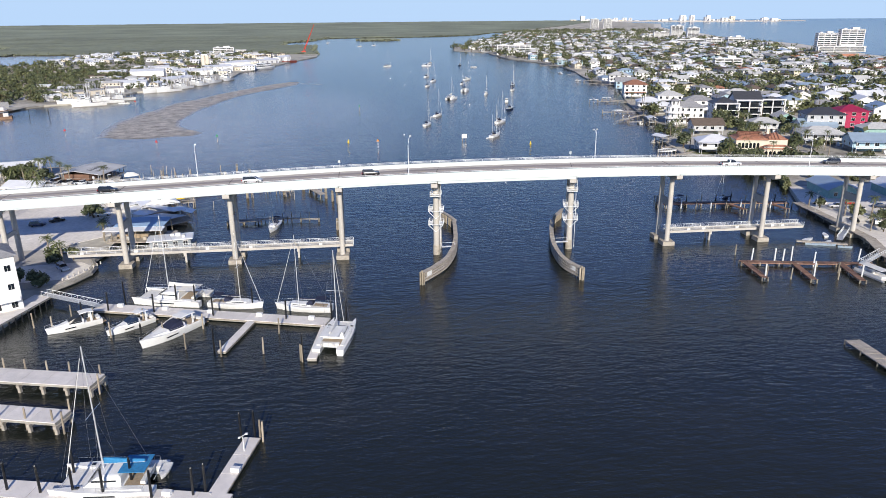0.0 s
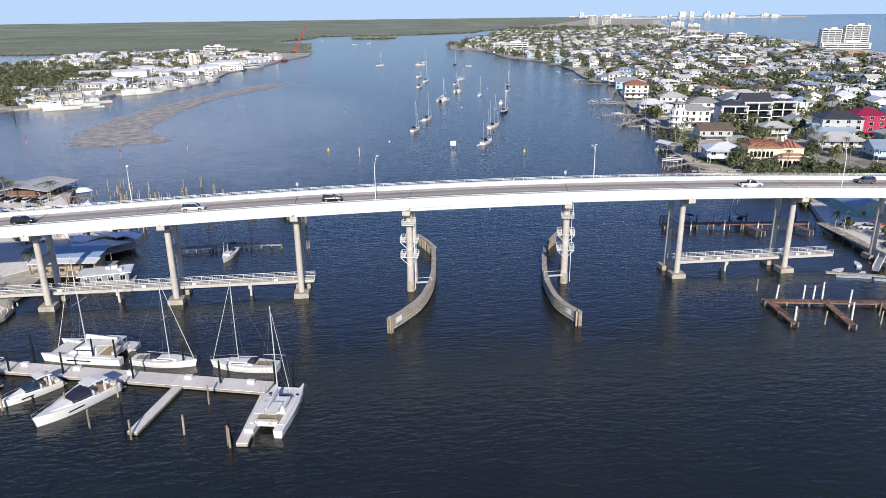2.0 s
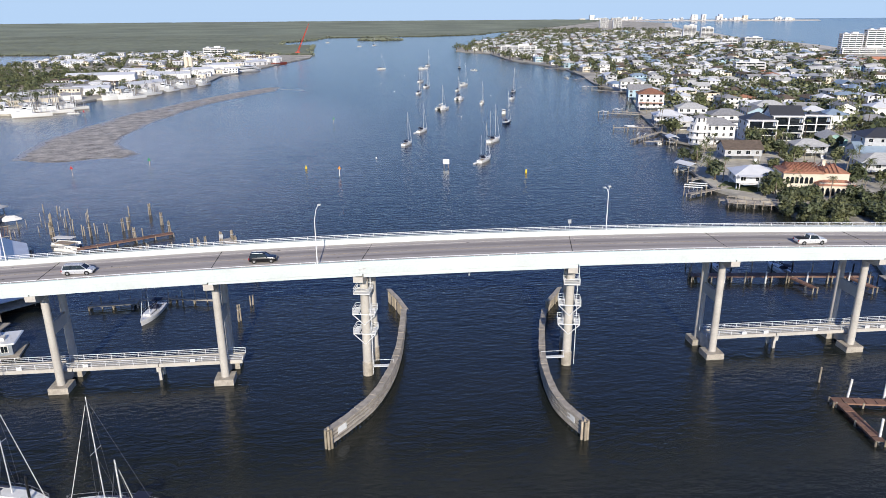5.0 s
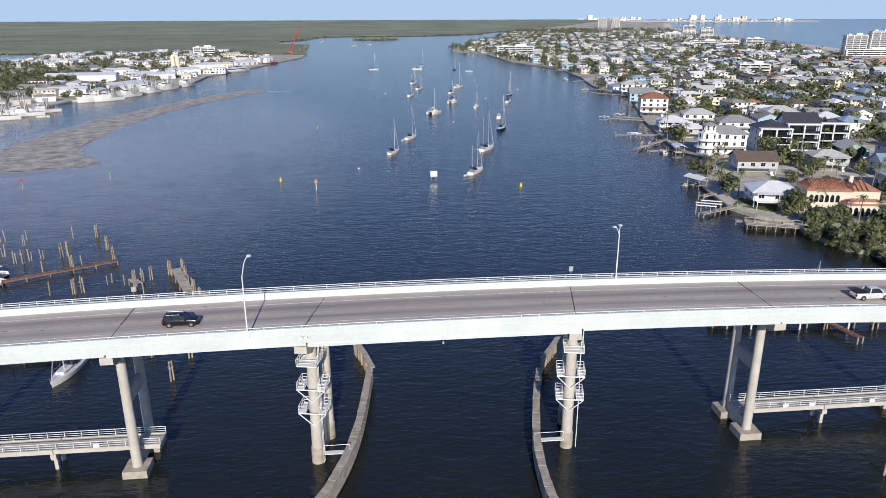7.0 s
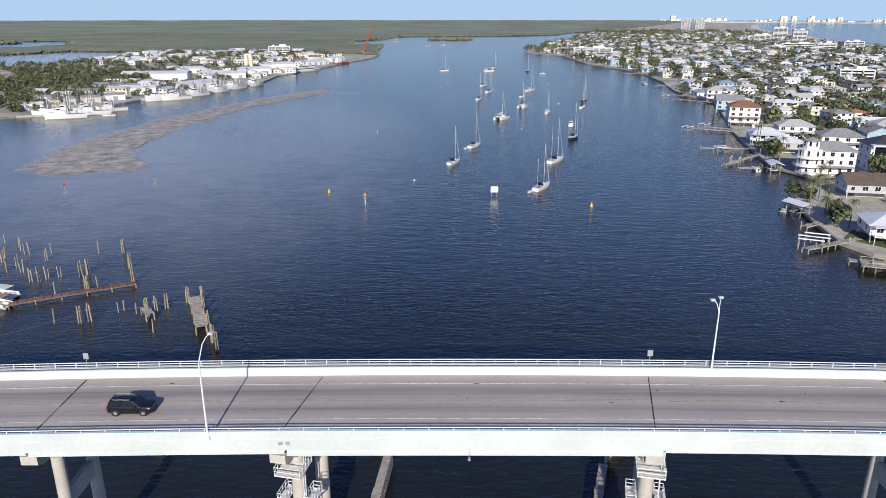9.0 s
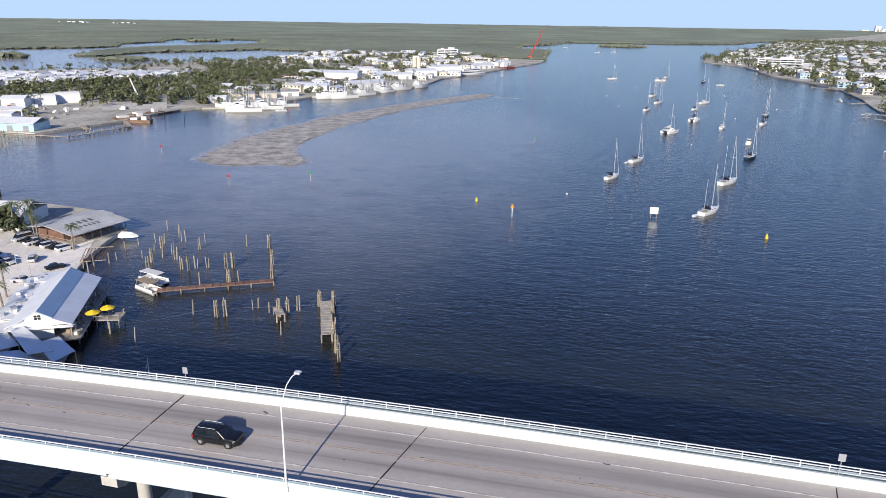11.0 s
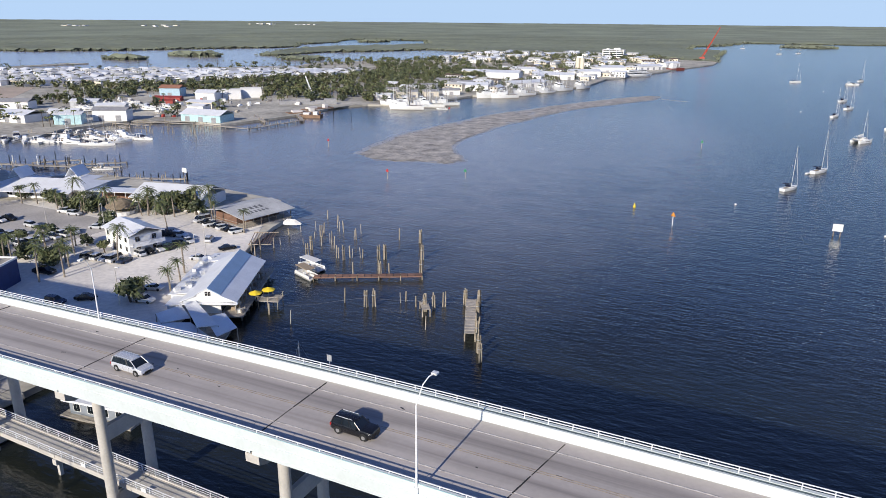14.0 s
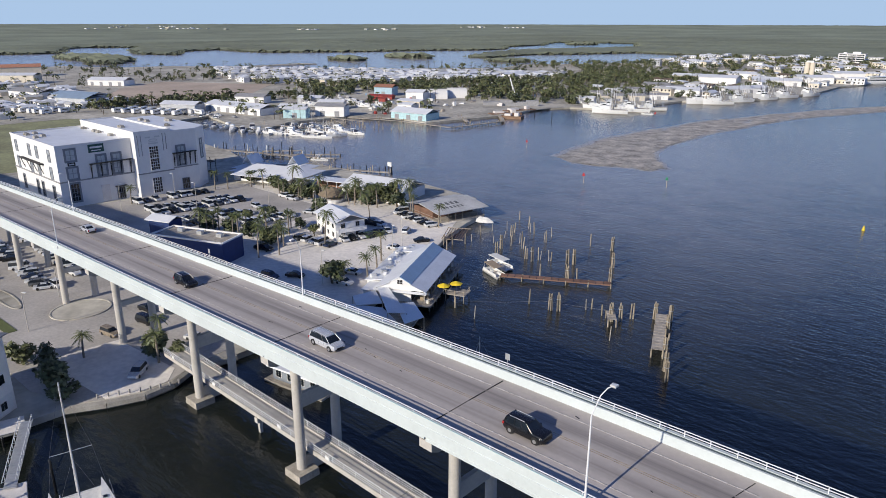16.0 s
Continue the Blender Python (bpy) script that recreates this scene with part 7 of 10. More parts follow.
def fish_restaurant():
    """The long shed by the water: blue upper roof, white lower roof, on piles."""
    t = thing("waterfront_restaurant", "white metal roofed restaurant on piles with a pale blue upper roof", "restaurant", -112.3, 63.35, 0, 27.3)
    # local x across, y along the ridge
    l = 12.9
    part("floor", Geo().box(1.0, 1, 1.4, 12.6, l * 2 + 4, 0.3), WOOD_G, t)
    part("wall", Geo().box(-3.4, 0, 1.7, 0.25, l * 2 - 1, 2.7).box(1.0, l - 0.5, 1.7, 9, 0.25, 2.7).box(-0.6, -l + 0.6, 1.7, 6.0, 0.25, 2.7), STUCCO, t)
    # black sheet that paints the shade under the open side of the roof
    part("interior_shade", Geo().box(2.2, 0.4, 1.7, 0.2, l * 2 - 2, 2.6), DARK, t)
    for k in range(10):
        y = -l + 0.4 + k * (2 * l - 0.8) / 9
        part("post", Geo().box(5.5, y, 1.7, 0.2, 0.2, 2.8), WOOD_G, t)
        part("pile", Geo().tube((6.6, y, -2), (6.6, y, 2.6), 0.17, n=7), WOOD_T, t)
    for s in (1, -1):
        part("upper_roof", Geo().loft([[(0, y, 7.4), (s * 2.6, y, 5.95), (s * 2.6, y, 6.1), (0, y, 7.58)] for y in (-l, l)]), ROOF_BL if s > 0 else METAL_W, t, ("pale blue" if s > 0 else "white") + " metal upper roof")
        part("lower_roof", Geo().loft([[(s * 2.5, y, 5.93), (s * 6.0, y, 4.4), (s * 6.0, y, 4.52), (s * 2.5, y, 6.06)] for y in (-l - 0.3, l + 0.3)]), METAL_W, t, "white metal lower roof")
    part("gable_wall", Geo().add([(-2.5, -l + 0.15, 6.0), (2.5, -l + 0.15, 6.0), (0, -l + 0.15, 7.35), (5.7, -l + 0.15, 4.45), (-5.7, -l + 0.15, 4.45), (-2.5, -l + 0.4, 6.0), (2.5, -l + 0.4, 6.0), (0, -l + 0.4, 7.35), (5.7, -l + 0.4, 4.45), (-5.7, -l + 0.4, 4.45)],
                                 [(4, 3, 1, 2, 0), (5, 7, 6, 8, 9)]), STUCCO, t)
    part("front_fascia", Geo().box(0.2, -l - 0.5, 4.2, 12.2, 1.1, 0.16), METAL_W, t)
    for vx in (-0.32, 0.32):
        for vz in (5.8, 6.3):
            part("gable_window", Geo().box(vx, -l + 0.1, vz, 0.5, 0.1, 0.4), DARK, t)
    # low white roofs on the landward side
    for x0, x1, y0, y1, z0, z1 in ((-10.8, -5.6, 2, 18, 3.7, 4.3), (-10.2, -5.6, -8, 2.2, 4.0, 4.4), (-9.2, -4.0, -13, -7.6, 3.5, 3.9), (-8.0, -3.0, 12.4, 18.4, 4.5, 4.8)):
        part("low_roof", Geo().loft([[(x0, y, z0), (x1, y, z1), (x1, y, z1 + 0.15), (x0, y, z0 + 0.15)] for y in (y0, y1)]), METAL_W, t, "low white patched roof")
        part("low_wall", Geo().box((x0 + x1) / 2, (y0 + y1) / 2, 1.25, x1 - x0 - 0.8, y1 - y0 - 0.8, z0 - 1.35), STUCCO, t)
    rnd = random.Random(3)
    for k in range(16):
        part("roof_unit", Geo().box(rnd.uniform(-10, -6), rnd.uniform(-7, 17), 4.3, rnd.uniform(0.5, 1.4), rnd.uniform(0.5, 1.2), rnd.uniform(0.3, 0.9), rnd.uniform(0, 1)), STEEL if k % 2 else GEL, t)
    part("deck_rail", Geo().box(7.0, 1, 2.7, 0.1, l * 2 + 4, 0.1).box(7.0, 1, 2.25, 0.08, l * 2 + 4, 0.08), WOOD_G, t)
    for k in range(18):
        part("deck_table", Geo().box(rnd.uniform(3.2, 6.4), -l + 1 + k * 1.4, 1.7, 0.8, 0.8, 0.75), TEAK if k % 3 else CANVAS_W, t)


fish_restaurant()


def awning_sheds():
    t = thing("covered_terrace", "jumble of white sail shaped terrace roofs beside the bridge", "terrace")
    for pts in (((-113, 44, 3.4), (-111.6, 49.4, 3.6), (-105.1, 45.6, 3.5), (-108.7, 41.5, 3.3)), ((-111.3, 49.6, 4.6), (-109.3, 51.0, 4.7), (-96.3, 44.2, 4.3), (-99.4, 41.8, 4.2)), ((-101.1, 45.6, 4.4), (-99.6, 49.4, 4.2), (-93.6, 46.4, 3.5), (-93.8, 41.2, 3.7)), ((-112, 40.6, 3.0), (-104.0, 44.6, 3.1), (-95.5, 41.4, 3.0), (-102, 36.5, 2.8))):
        part("roof_sail", Geo().loft([list(pts), [(x, y, z + 0.14) for x, y, z in pts]]), METAL_W, t)
        for x, y, z in pts:
            part("post", Geo().tube((x, y, 0.5), (x, y, z), 0.09, n=6), WOOD_G, t)
    part("floor", Geo().prism([(-118, 38), (-98, 50), (-94, 42), (-104, 33)], 1.2, 1.5), WOOD_G, t)
    # long shed that runs beneath the bridge
    s = thing("dockside_shed", "open dockside shed with a pale blue metal roof", "shed", -104, 29, 0, -4)
    part("roof", Geo().loft([[(x, y, z) for y, z in ((-6.0, 5.0), (1.5, 5.7), (1.5, 5.85), (-6.0, 5.15))] for x in (-7.5, 7.0)]), ROOF_BL, s, "pale blue metal roof")
    part("front_roof", Geo().loft([[(x, y, z) for y, z in ((-9, 4.5), (-5.9, 4.92), (-5.9, 5.07), (-9, 4.65))] for x in (-9.5, 7.5)]), METAL_W, s, "white metal front roof")
    for k in range(5):
        for y, h in ((-8.6, 4.5), (1.2, 5.6)):
            part("post", Geo().tube((-7.2 + k * 3.5, y, -1.5), (-7.2 + k * 3.5, y, h), 0.12, n=6), WOOD_T, s)
    part("floor", Geo().box(0, -4, 1.2, 17, 11, 0.25), WOOD_G, s)
    part("counter", Geo().box(-2, -5, 1.45, 10, 1.0, 1.1).box(1, -1, 1.45, 9, 3, 2.4), TEAK, s)
    rnd = random.Random(4)
    for k in range(14):
        _c = mat("crate colour", rnd.choice(((0.5, 0.2, 0.08), (0.4, 0.4, 0.38), (0.25, 0.18, 0.12), (0.45, 0.1, 0.06))), 0.7) if k < 4 else WOOD_G
        part("crate", Geo().box(rnd.uniform(-8, 8), rnd.uniform(-8.6, -6.5), 1.45, rnd.uniform(0.6, 1.5), rnd.uniform(0.6, 1.1), rnd.uniform(0.5, 1.2), rnd.uniform(0, 1)), _c, s)
    h = thing("houseboat", "small grey house on a float with white windows and pale roof", "houseboat", -94.5, 17.8, 0, 10)
    part("float", Geo().box(0, 0, -0.3, 13.5, 7, 0.7), CONC_D, h)
    part("wall", Geo().box(0, 0, 0.4, 11, 5, 2.5), mat("grey blue siding", (0.25, 0.28, 0.32), 0.7), h)
    part("roof", Geo().box(0, 0, 2.9, 12.6, 6.6, 0.22, 0, 0.97, 0.95), METAL_W, h)
    windows(h, WIN[1.2, 1.3], [(x, -2.53, 1.0, 0) for x in (-4, -1.3, 1.4, 4.1)])
    part("clutter", Geo().box(2, 1, 3.1, 1.4, 1.0, 0.8).box(3.6, -0.6, 3.1, 0.8, 1.6, 0.6).box(0.4, 1.4, 3.1, 1.0, 0.7, 0.5), CANVAS_W, h, "covered goods on the roof")


awning_sheds()


def plain_house(name, label, x, y, rz, w, d, h, roofm, wallm, style="gable", ridge=2.0, storeys=2, z=1.25, along="x", cat="house", wins=True):
    t = thing(name, label, cat, x, y, z, rz)
    part("wall", Geo().box(0, 0, 0, w, d, h), wallm, t)
    r = Geo()
    (gable(r, -w / 2, w / 2, -d / 2, d / 2, h, ridge, 0.7, along) if style == "gable" else hip(r, -w / 2, w / 2, -d / 2, d / 2, h, ridge))
    rf = part("roof", r, roofm, t)
    if wins:
        for s in range(storeys):
            zz = 0.9 + s * (h / storeys)
            n = max(2, int(w / 3))
            windows(t, WIN[1.2, 1.3], [(-w / 2 + w * (i + 0.5) / n, -d / 2 - 0.02, zz, 0) for i in range(n)])
            n = max(1, int(d / 4))
            windows(t, WIN[1.2, 1.3], [(w / 2 + 0.02, -d / 2 + d * (i + 0.5) / n, zz, 90) for i in range(n)])
    part("door", Geo().box(-w * 0.15, -d / 2 - 0.03, 0.05, 1.0, 0.1, 2.1), WOOD_B, t)
    return t


_h = plain_house("white_house", "two storey white house with white hipped metal roof in the lot", -158.1, 77.2, -15, 13.9, 9, 5.2, METAL_W, STUCCO, "gable", 1.9)
part("balcony", Geo().box(7.9, 0, 2.7, 2.0, 8.6, 0.2).box(8.85, 0, 2.9, 0.08, 8.6, 0.9), RAIL_W, _h)
_h = plain_house("sea_house", "tall white waterfront house with pale blue windows", -123.8, -28.7, 34, 16, 9.7, 12.8, SHING_G, STUCCO, "hip", 2.6, 3)
windows(_h, WIN[1.8, 1.5], [(8.03, y, z, 90) for y in (-2.6, 2.6) for z in (5.2, 9.4)])
part("porch", Geo().box(0, -5.7, 3.0, 15, 2.0, 0.2).box(0, -6.6, 3.2, 15, 0.1, 1.0), RAIL_W, _h)
_g = Geo()
for _k in range(10):
    _g.box(8.03, 0, 0.4 + _k * 0.28, 0.08, 8.6, 0.16)
part("louvre_panel", _g, RAIL_W, _h)


def bay_restaurant():
    t = thing("bay_restaurant", "white bayside restaurant with several pale metal roofs and two pagoda peaks", "restaurant", -232, 106, 1.25, 20)
    part("wall", Geo().box(0, 0, 0, 32, 13, 3.6).box(-14, 7, 0, 10, 9, 3.6), STUCCO, t)
    rf = part("roof", hip(Geo(), -16, 16, -6.5, 6.5, 3.6, 2.2, 1.2), METAL_W, t, "pale ribbed metal roof")
    for x, y in ((-13, 2), (5, 7)):
        g = Geo()
        hip(g, x - 5, x + 5, y - 5, y + 5, 4.0, 2.0, 1.0)
        gable(g, x - 2.0, x + 2.0, y - 3.4, y + 3.4, 5.6, 3.2, 0.4, "y")
        part("peak_roof", g, METAL_W, t)
    part("front_roof", Geo().loft([[(x, y, z) for y, z in ((-11, 3.0), (-6, 3.9), (-6, 4.05), (-11, 3.15))] for x in (-14, 13)]), METAL_W, t)
    windows(t, WIN[1.8, 1.5], [(-12 + i * 4, -6.55, 0.9, 0) for i in range(7)])
    c = thing("long_canopy", "open canopy with a long white roof on posts", "canopy", -202, 111, 1.25, 18)
    part("roof", Geo().box(0, 0, 3.6, 22, 6.5, 0.22), METAL_W, c)
    for i in range(6):
        for s in (-1, 1):
            part("post", Geo().tube((-10 + i * 4, s * 3, 0), (-10 + i * 4, s * 3, 3.6), 0.1, n=6), RAIL_W, c)
    part("dark_back_wall", Geo().box(0, 2.6, 0, 21, 0.2, 3.4), WOOD_B, c)
    k = thing("tiki_bar", "round tiki bar with brown palm thatch on a white base", "tiki bar", -190, 99.5, 1.25, 0)
    part("base", Geo().tube((0, 0, 0), (0, 0, 1.1), 4.0, n=16), STUCCO, k)
    for i in range(8):
        part("post", Geo().tube((3.4 * math.cos(i * 0.785), 3.4 * math.sin(i * 0.785), 1), (3.4 * math.cos(i * 0.785), 3.4 * math.sin(i * 0.785), 2.8), 0.1, n=6), BARK, k)
    part("thatch", Geo().loft([[(r * math.cos(6.283 * i / 18) * (1 + 0.05 * (i % 2)), r * math.sin(6.283 * i / 18) * (1 + 0.05 * (i % 2)), z) for i in range(18)] for r, z in ((4.8, 2.4), (4.6, 2.7), (2.6, 4.0), (0.3, 5.0))]), THATCH, k)
    n = thing("event_shed", "long shed with a bowed white roof by the channel", "shed", -183, 117, 1.25, 15)
    part("wall", Geo().box(0, 0, 0, 24, 17, 3.6), STUCCO, n)
    part("roof", gable(Geo(), -12, 12, -8.5, 8.5, 3.6, 3.0, 0.8, "x"), METAL_W, n, "bright white metal roof")
    d = thing("fish_house", "timber fish restaurant on piles with a broad grey metal roof", "restaurant", -150.2, 114.6, 0, -12)
    d.scale = (0.88, 0.88, 0.94)
    part("floor", Geo().box(0, 0, 1.3, 20, 20, 0.3), WOOD_G, d)
    part("wall", Geo().box(-2, 0, 1.6, 12, 18, 2.6), WOOD_B, d)
    part("roof", Geo().loft([[(x, y, z) for x, z in ((-11.0, 4.4), (-2.0, 5.9), (11.0, 4.4), (11.0, 4.55), (-2.0, 6.1), (-11.0, 4.55))] for y in (-11, 11)]), FISH_R, d, "broad pale grey metal roof")
    for lx, wide, y0, n in ((1.4, 2.4, -6.6, 5), (5.2, 1.7, -6.0, 6)):
        for k in range(n):
            y, zz = y0 + k * (wide * 0.72 + 0.35), lambda x: 6.13 - (x + 2.0) * 1.55 / 13.0
            part("roof_lettering_bar", Geo().loft([[(lx, yy, zz(lx)), (lx + wide, yy, zz(lx + wide)), (lx + wide, yy, zz(lx + wide) - 0.05), (lx, yy, zz(lx) - 0.05)] for yy in (y, y + wide * 0.5)]), LETTER, d, "dark faded lettering bar")
    for i in range(7):
        for s in (-1, 1):
            part("post", Geo().tube((s * 9.8, -9.5 + i * 3.2, -2), (s * 9.8, -9.5 + i * 3.2, 4.4), 0.14, n=6), WOOD_T, d)
    part("rail", Geo().box(8.6, 0, 2.6, 0.1, 20, 0.1).box(0, -9.9, 2.6, 17, 0.1, 0.1), WOOD_G, d)
    w = thing("covered_boat", "boat on a stand wrapped in white sheeting", "boat", -135.5, 116.0, 0.8, 20)
    part("sheeting", Geo().loft([[(x, -1.6 * k, 0.2), (x, -1.2 * k, 1.6 * k), (x, 0, 2.6 * k), (x, 1.2 * k, 1.6 * k), (x, 1.6 * k, 0.2)] for x, k in ((-3.5, 0.5), (-2, 1), (1.5, 0.9), (4, 0.3))]), CANVAS_W, w)
    w.scale = (0.75, 0.8, 0.7)


bay_restaurant()
_t = thing("umbrella_deck", "small timber deck on piles with yellow parasols", "deck", -100.6, 64.4, 0, 20)
part("floor", Geo().box(0, 0, 1.8, 5, 4, 0.15), WOOD_G, _t)
for _x in (-2.2, 0, 2.2):
    for _y in (-1.7, 1.7):
        part("pile", Geo().tube((_x, _y, -2), (_x, _y, 2.9), 0.12, n=6), WOOD_T, _t)
part("rail", Geo().box(0, -1.9, 2.8, 5, 0.08, 0.1).box(2.4, 0, 2.8, 0.08, 4, 0.1), WOOD_G, _t)
_ym = mat("yellow parasol cloth", (0.80, 0.58, 0.03), 0.8)
for _x, _y in ((-1.6, -2.6), (-0.4, 0.3)):
    _u = thing("parasol", "bright yellow parasol over a deck table", "parasol", -100.5 + _x, 64.0 + _y, 1.9, 0, "yellow parasols")
    part("pole", Geo().tube((0, 0, 0), (0, 0, 2.5), 0.03, n=6), STEEL, _u)
    part("canopy", Geo().loft([[(r * math.cos(6.283 * i / 8), r * math.sin(6.283 * i / 8), z) for i in range(8)] for r, z in ((1.5, 1.95), (1.45, 2.02), (0.1, 2.6))]), _ym, _u)
_t = thing("picket_ramp", "fan of reddish timber racks on the shore", "timber rack", -131, 97, 1.2, 30)
for _k in range(9):
    part("rail", Geo().tube((-3 + _k * 0.7, -3, 0.2), (-2.4 + _k * 0.75, 3.2, 1.8), 0.09, n=5), WOOD_B, _t)
part("frame", Geo().tube((-3.2, -3, 0.2), (3.2, -3, 0.2), 0.12, n=6).tube((-2.6, 3.2, 1.8), (4.2, 3.2, 1.8), 0.12, n=6), WOOD_T, _t)

# low docks in the basin
for _a, _b, _w in (((-318, 124), (-268, 142), 2.6), ((-284, 133), (-258, 158), 2.2), ((-292, 138), (-280, 152), 1.8), ((-268, 142), (-252, 150), 2.2), ((-240, 133), (-211, 146), 1.8)):
    dock(_a, _b, _w, 1.2, "grey", "dark weathered timber dock in the basin", name="timber_dock")
for _k in range(12):
    pile(-240.5 + _k * 2.65, 134.4 + _k * 1.19, 2.6 + 0.5 * (_k % 3), "black" if _k % 4 else "wood")
for _k in range(14):
    pile(-316 + _k * 3.9, 126.5 + _k * 1.5 + 3 * math.sin(_k * 2.1), 3.0 + (_k % 3), "black" if _k % 4 else "white")
for _x, _y in ((-286, 140), (-280, 147), (-273, 149), (-266, 155), (-262, 158), (-292, 149), (-297, 136)):
    pile(_x, _y, 4.2, "black")
for _x, _y in ((-263, 318.7), (-251.8, 321.9)):
    pile(_x, _y, 6.5, "black")
_t = thing("notice_board", "white notice board on two dark piles at the dock end", "notice board", -212, 147, 0)
for _s in (-0.8, 0.8):
    part("post", Geo().tube((_s, 0, -2), (_s, 0, 4.4), 0.13, n=7), BLACK_P, _t)
part("panel", Geo().box(0, -0.2, 3.4, 2.4, 0.1, 1.8), WHITE_P, _t)
runabout(-258, 146, 30, 8, top=CANVAS_W, label="white boat with a canopy in the basin", group="boats in the basin")

# parked cars
_rc = random.Random(21)
_pool = [("sedan", "white"), ("suv", "white"), ("suv", "black"), ("sedan", "black"), ("suv", "grey"), ("sedan", "silver"), ("pickup", "white"), ("suv", "silver"), ("sedan", "navy"), ("pickup", "black"), ("suv", "white"), ("van", "white")]


def row(x0, y0, dx, dy, n, rz, skip=0.12):
    for i in range(n):
        if _rc.random() > skip:
            s, p = _rc.choice(_pool)
            car(x0 + dx * i + _rc.uniform(-0.25, 0.25), y0 + dy * i + _rc.uniform(-0.25, 0.25), 1.32, rz + _rc.uniform(-3, 3) + (180 if _rc.random() < 0.3 else 0), s, p)


row(-235.5, 52, 0.3, 2.9, 9, 0)
row(-222, 50, 0.3, 2.9, 11, 0)
row(-216.5, 49, 0.3, 2.9, 11, 0)
row(-203.5, 50, 0.3, 2.9, 10, 0)
row(-198, 50, 0.3, 2.9, 10, 0)
row(-186, 60, 0.3, 2.9, 7, 0)
row(-163.5, 104.5, 2.9, -0.6, 8, 70, 0.05)
row(-151.2, 72.5, 0.5, 2.9, 6, -12, 0.05)
row(-161.5, 65.5, 2.8, 0.4, 5, 100, 0.05)
row(-160, 88.8, 2.6, 0.4, 3, 15, 0.0)
row(-186, 92, 1.3, -2.7, 4, 20, 0.0)
row(-205.5, 91.5, 4.6, -0.6, 2, 10, 0.0)
row(-190, 44, 2.9, -0.2, 6, 95, 0.3)
for _c in ((-160.5, 52.5, 15, "pickup", "black"), (-137.0, 46.0, 30, "sedan", "black"), (-141, 41.5, 12, "suv", "navy"), (-124.5, 51.0, 10, "suv", "white"), (-128.5, 57.0, 20, "sedan", "white"), (-148.5, 80.5, 100, "suv", "green"), (-144.3, 90.6, 120, "suv", "silver"), (-134.5, 87.2, 60, "sedan", "black"), (-135.0, 77.4, 20, "sedan", "silver"),
           (-124.0, 70.5, 40, "sedan", "silver"), (-122.5, 83.0, 60, "sedan", "black"), (-136.3, 1.5, 12, "suv", "tan"), (-137.0, 9.0, 10, "minivan", "black"), (-143.0, 12.0, 8, "sedan", "black"), (-116.5, -2.0, -48, "suv", "silver"), (-122.0, 12.0, 25, "sedan", "white"), (-172, 4.0, 5, "suv", "white"), (-178, 10, 5, "suv", "white")):
    car(_c[0], _c[1], 1.33, _c[2], _c[3], _c[4])
row(-173, 1.6, -3.1, 0.15, 16, 70, 0.05)
row(-188, -8.5, -2.9, 0.1, 10, 92)
row(-181, 11.6, -3.2, 0.05, 16, 70, 0.05)
row(-181, -20.0, -2.9, 0.3, 10, 92, 0.4)

# street lights and poles of the lot
for _x, _y, _z in ((-127.5, 47.0, 9.0), (-230, 44, 9), (-214, 62, 9), (-237, 66, 8), (-196, 78, 9), (-176, 82, 9), (-128, 70, 10), (-135, 80, 8), (-150, -9, 8.5), (-165, 2, 7)):
    _t = thing("light_pole", "grey parking lot light pole with a flat lamp", "light pole", _x, _y, 1.25, _x * 31 % 360, "lot light poles")
    part("pole", Geo().tube((0, 0, 0), (0, 0, _z), 0.1, 0.07, 8), CONC, _t)
    part("lamp_head", Geo().box(0.7, 0, _z - 0.15, 0.8, 0.3, 0.14).tube((0, 0, _z - 0.1), (0.6, 0, _z - 0.05), 0.04, n=5), WHITE_P, _t)
# palms and trees of the waterfront
for _i, (_x, _y, _h, _k) in enumerate(((-156, 48, 9, "sabal"), (-153.9, 53, 8, "sabal"), (-166, 55, 7, "sabal"), (-172, 52, 8, "sabal"), (-176.8, 53, 7, "sabal"), (-163, 60, 6, "sabal"), (-170, 60, 7, "sabal"), (-168, 66, 7, "sabal"), (-178, 58, 6, "sabal"), (-182, 48, 7, "sabal"),
                                       (-121, 55.3, 7, "sabal"), (-126, 52, 5, "sabal"), (-130.8, 68.5, 8, "sabal"), (-124, 61, 7, "sabal"), (-151.0, 66.0, 10, "coconut"), (-168, 109, 9, "coconut"), (-164.5, 112, 9, "coconut"), (-172, 104, 8, "sabal"), (-176, 106, 7, "coconut"), (-180, 101, 7, "sabal"),
                                       (-159, 107, 8, "sabal"), (-155, 104, 7, "sabal"), (-141, 101, 7, "sabal"), (-213, 99, 9, "coconut"), (-224, 94, 7, "sabal"), (-229, 92, 6, "sabal"), (-236, 50, 6, "sabal"), (-234, 80, 7, "sabal"), (-232, 84, 6, "sabal"), (-186, 94, 7, "sabal"), (-208, 92, 6, "sabal"), (-162, 92, 9, "coconut"),
                                       (-118.0, 2.5, 6, "sabal"), (-122.5, 5.5, 7, "sabal"), (-114.5, 22.5, 6, "sabal"), (-116.5, 28.5, 5, "sabal"), (-130, -6, 5, "sabal"))):
    palm(_x, _y, 1.2, _k, _h, _i)
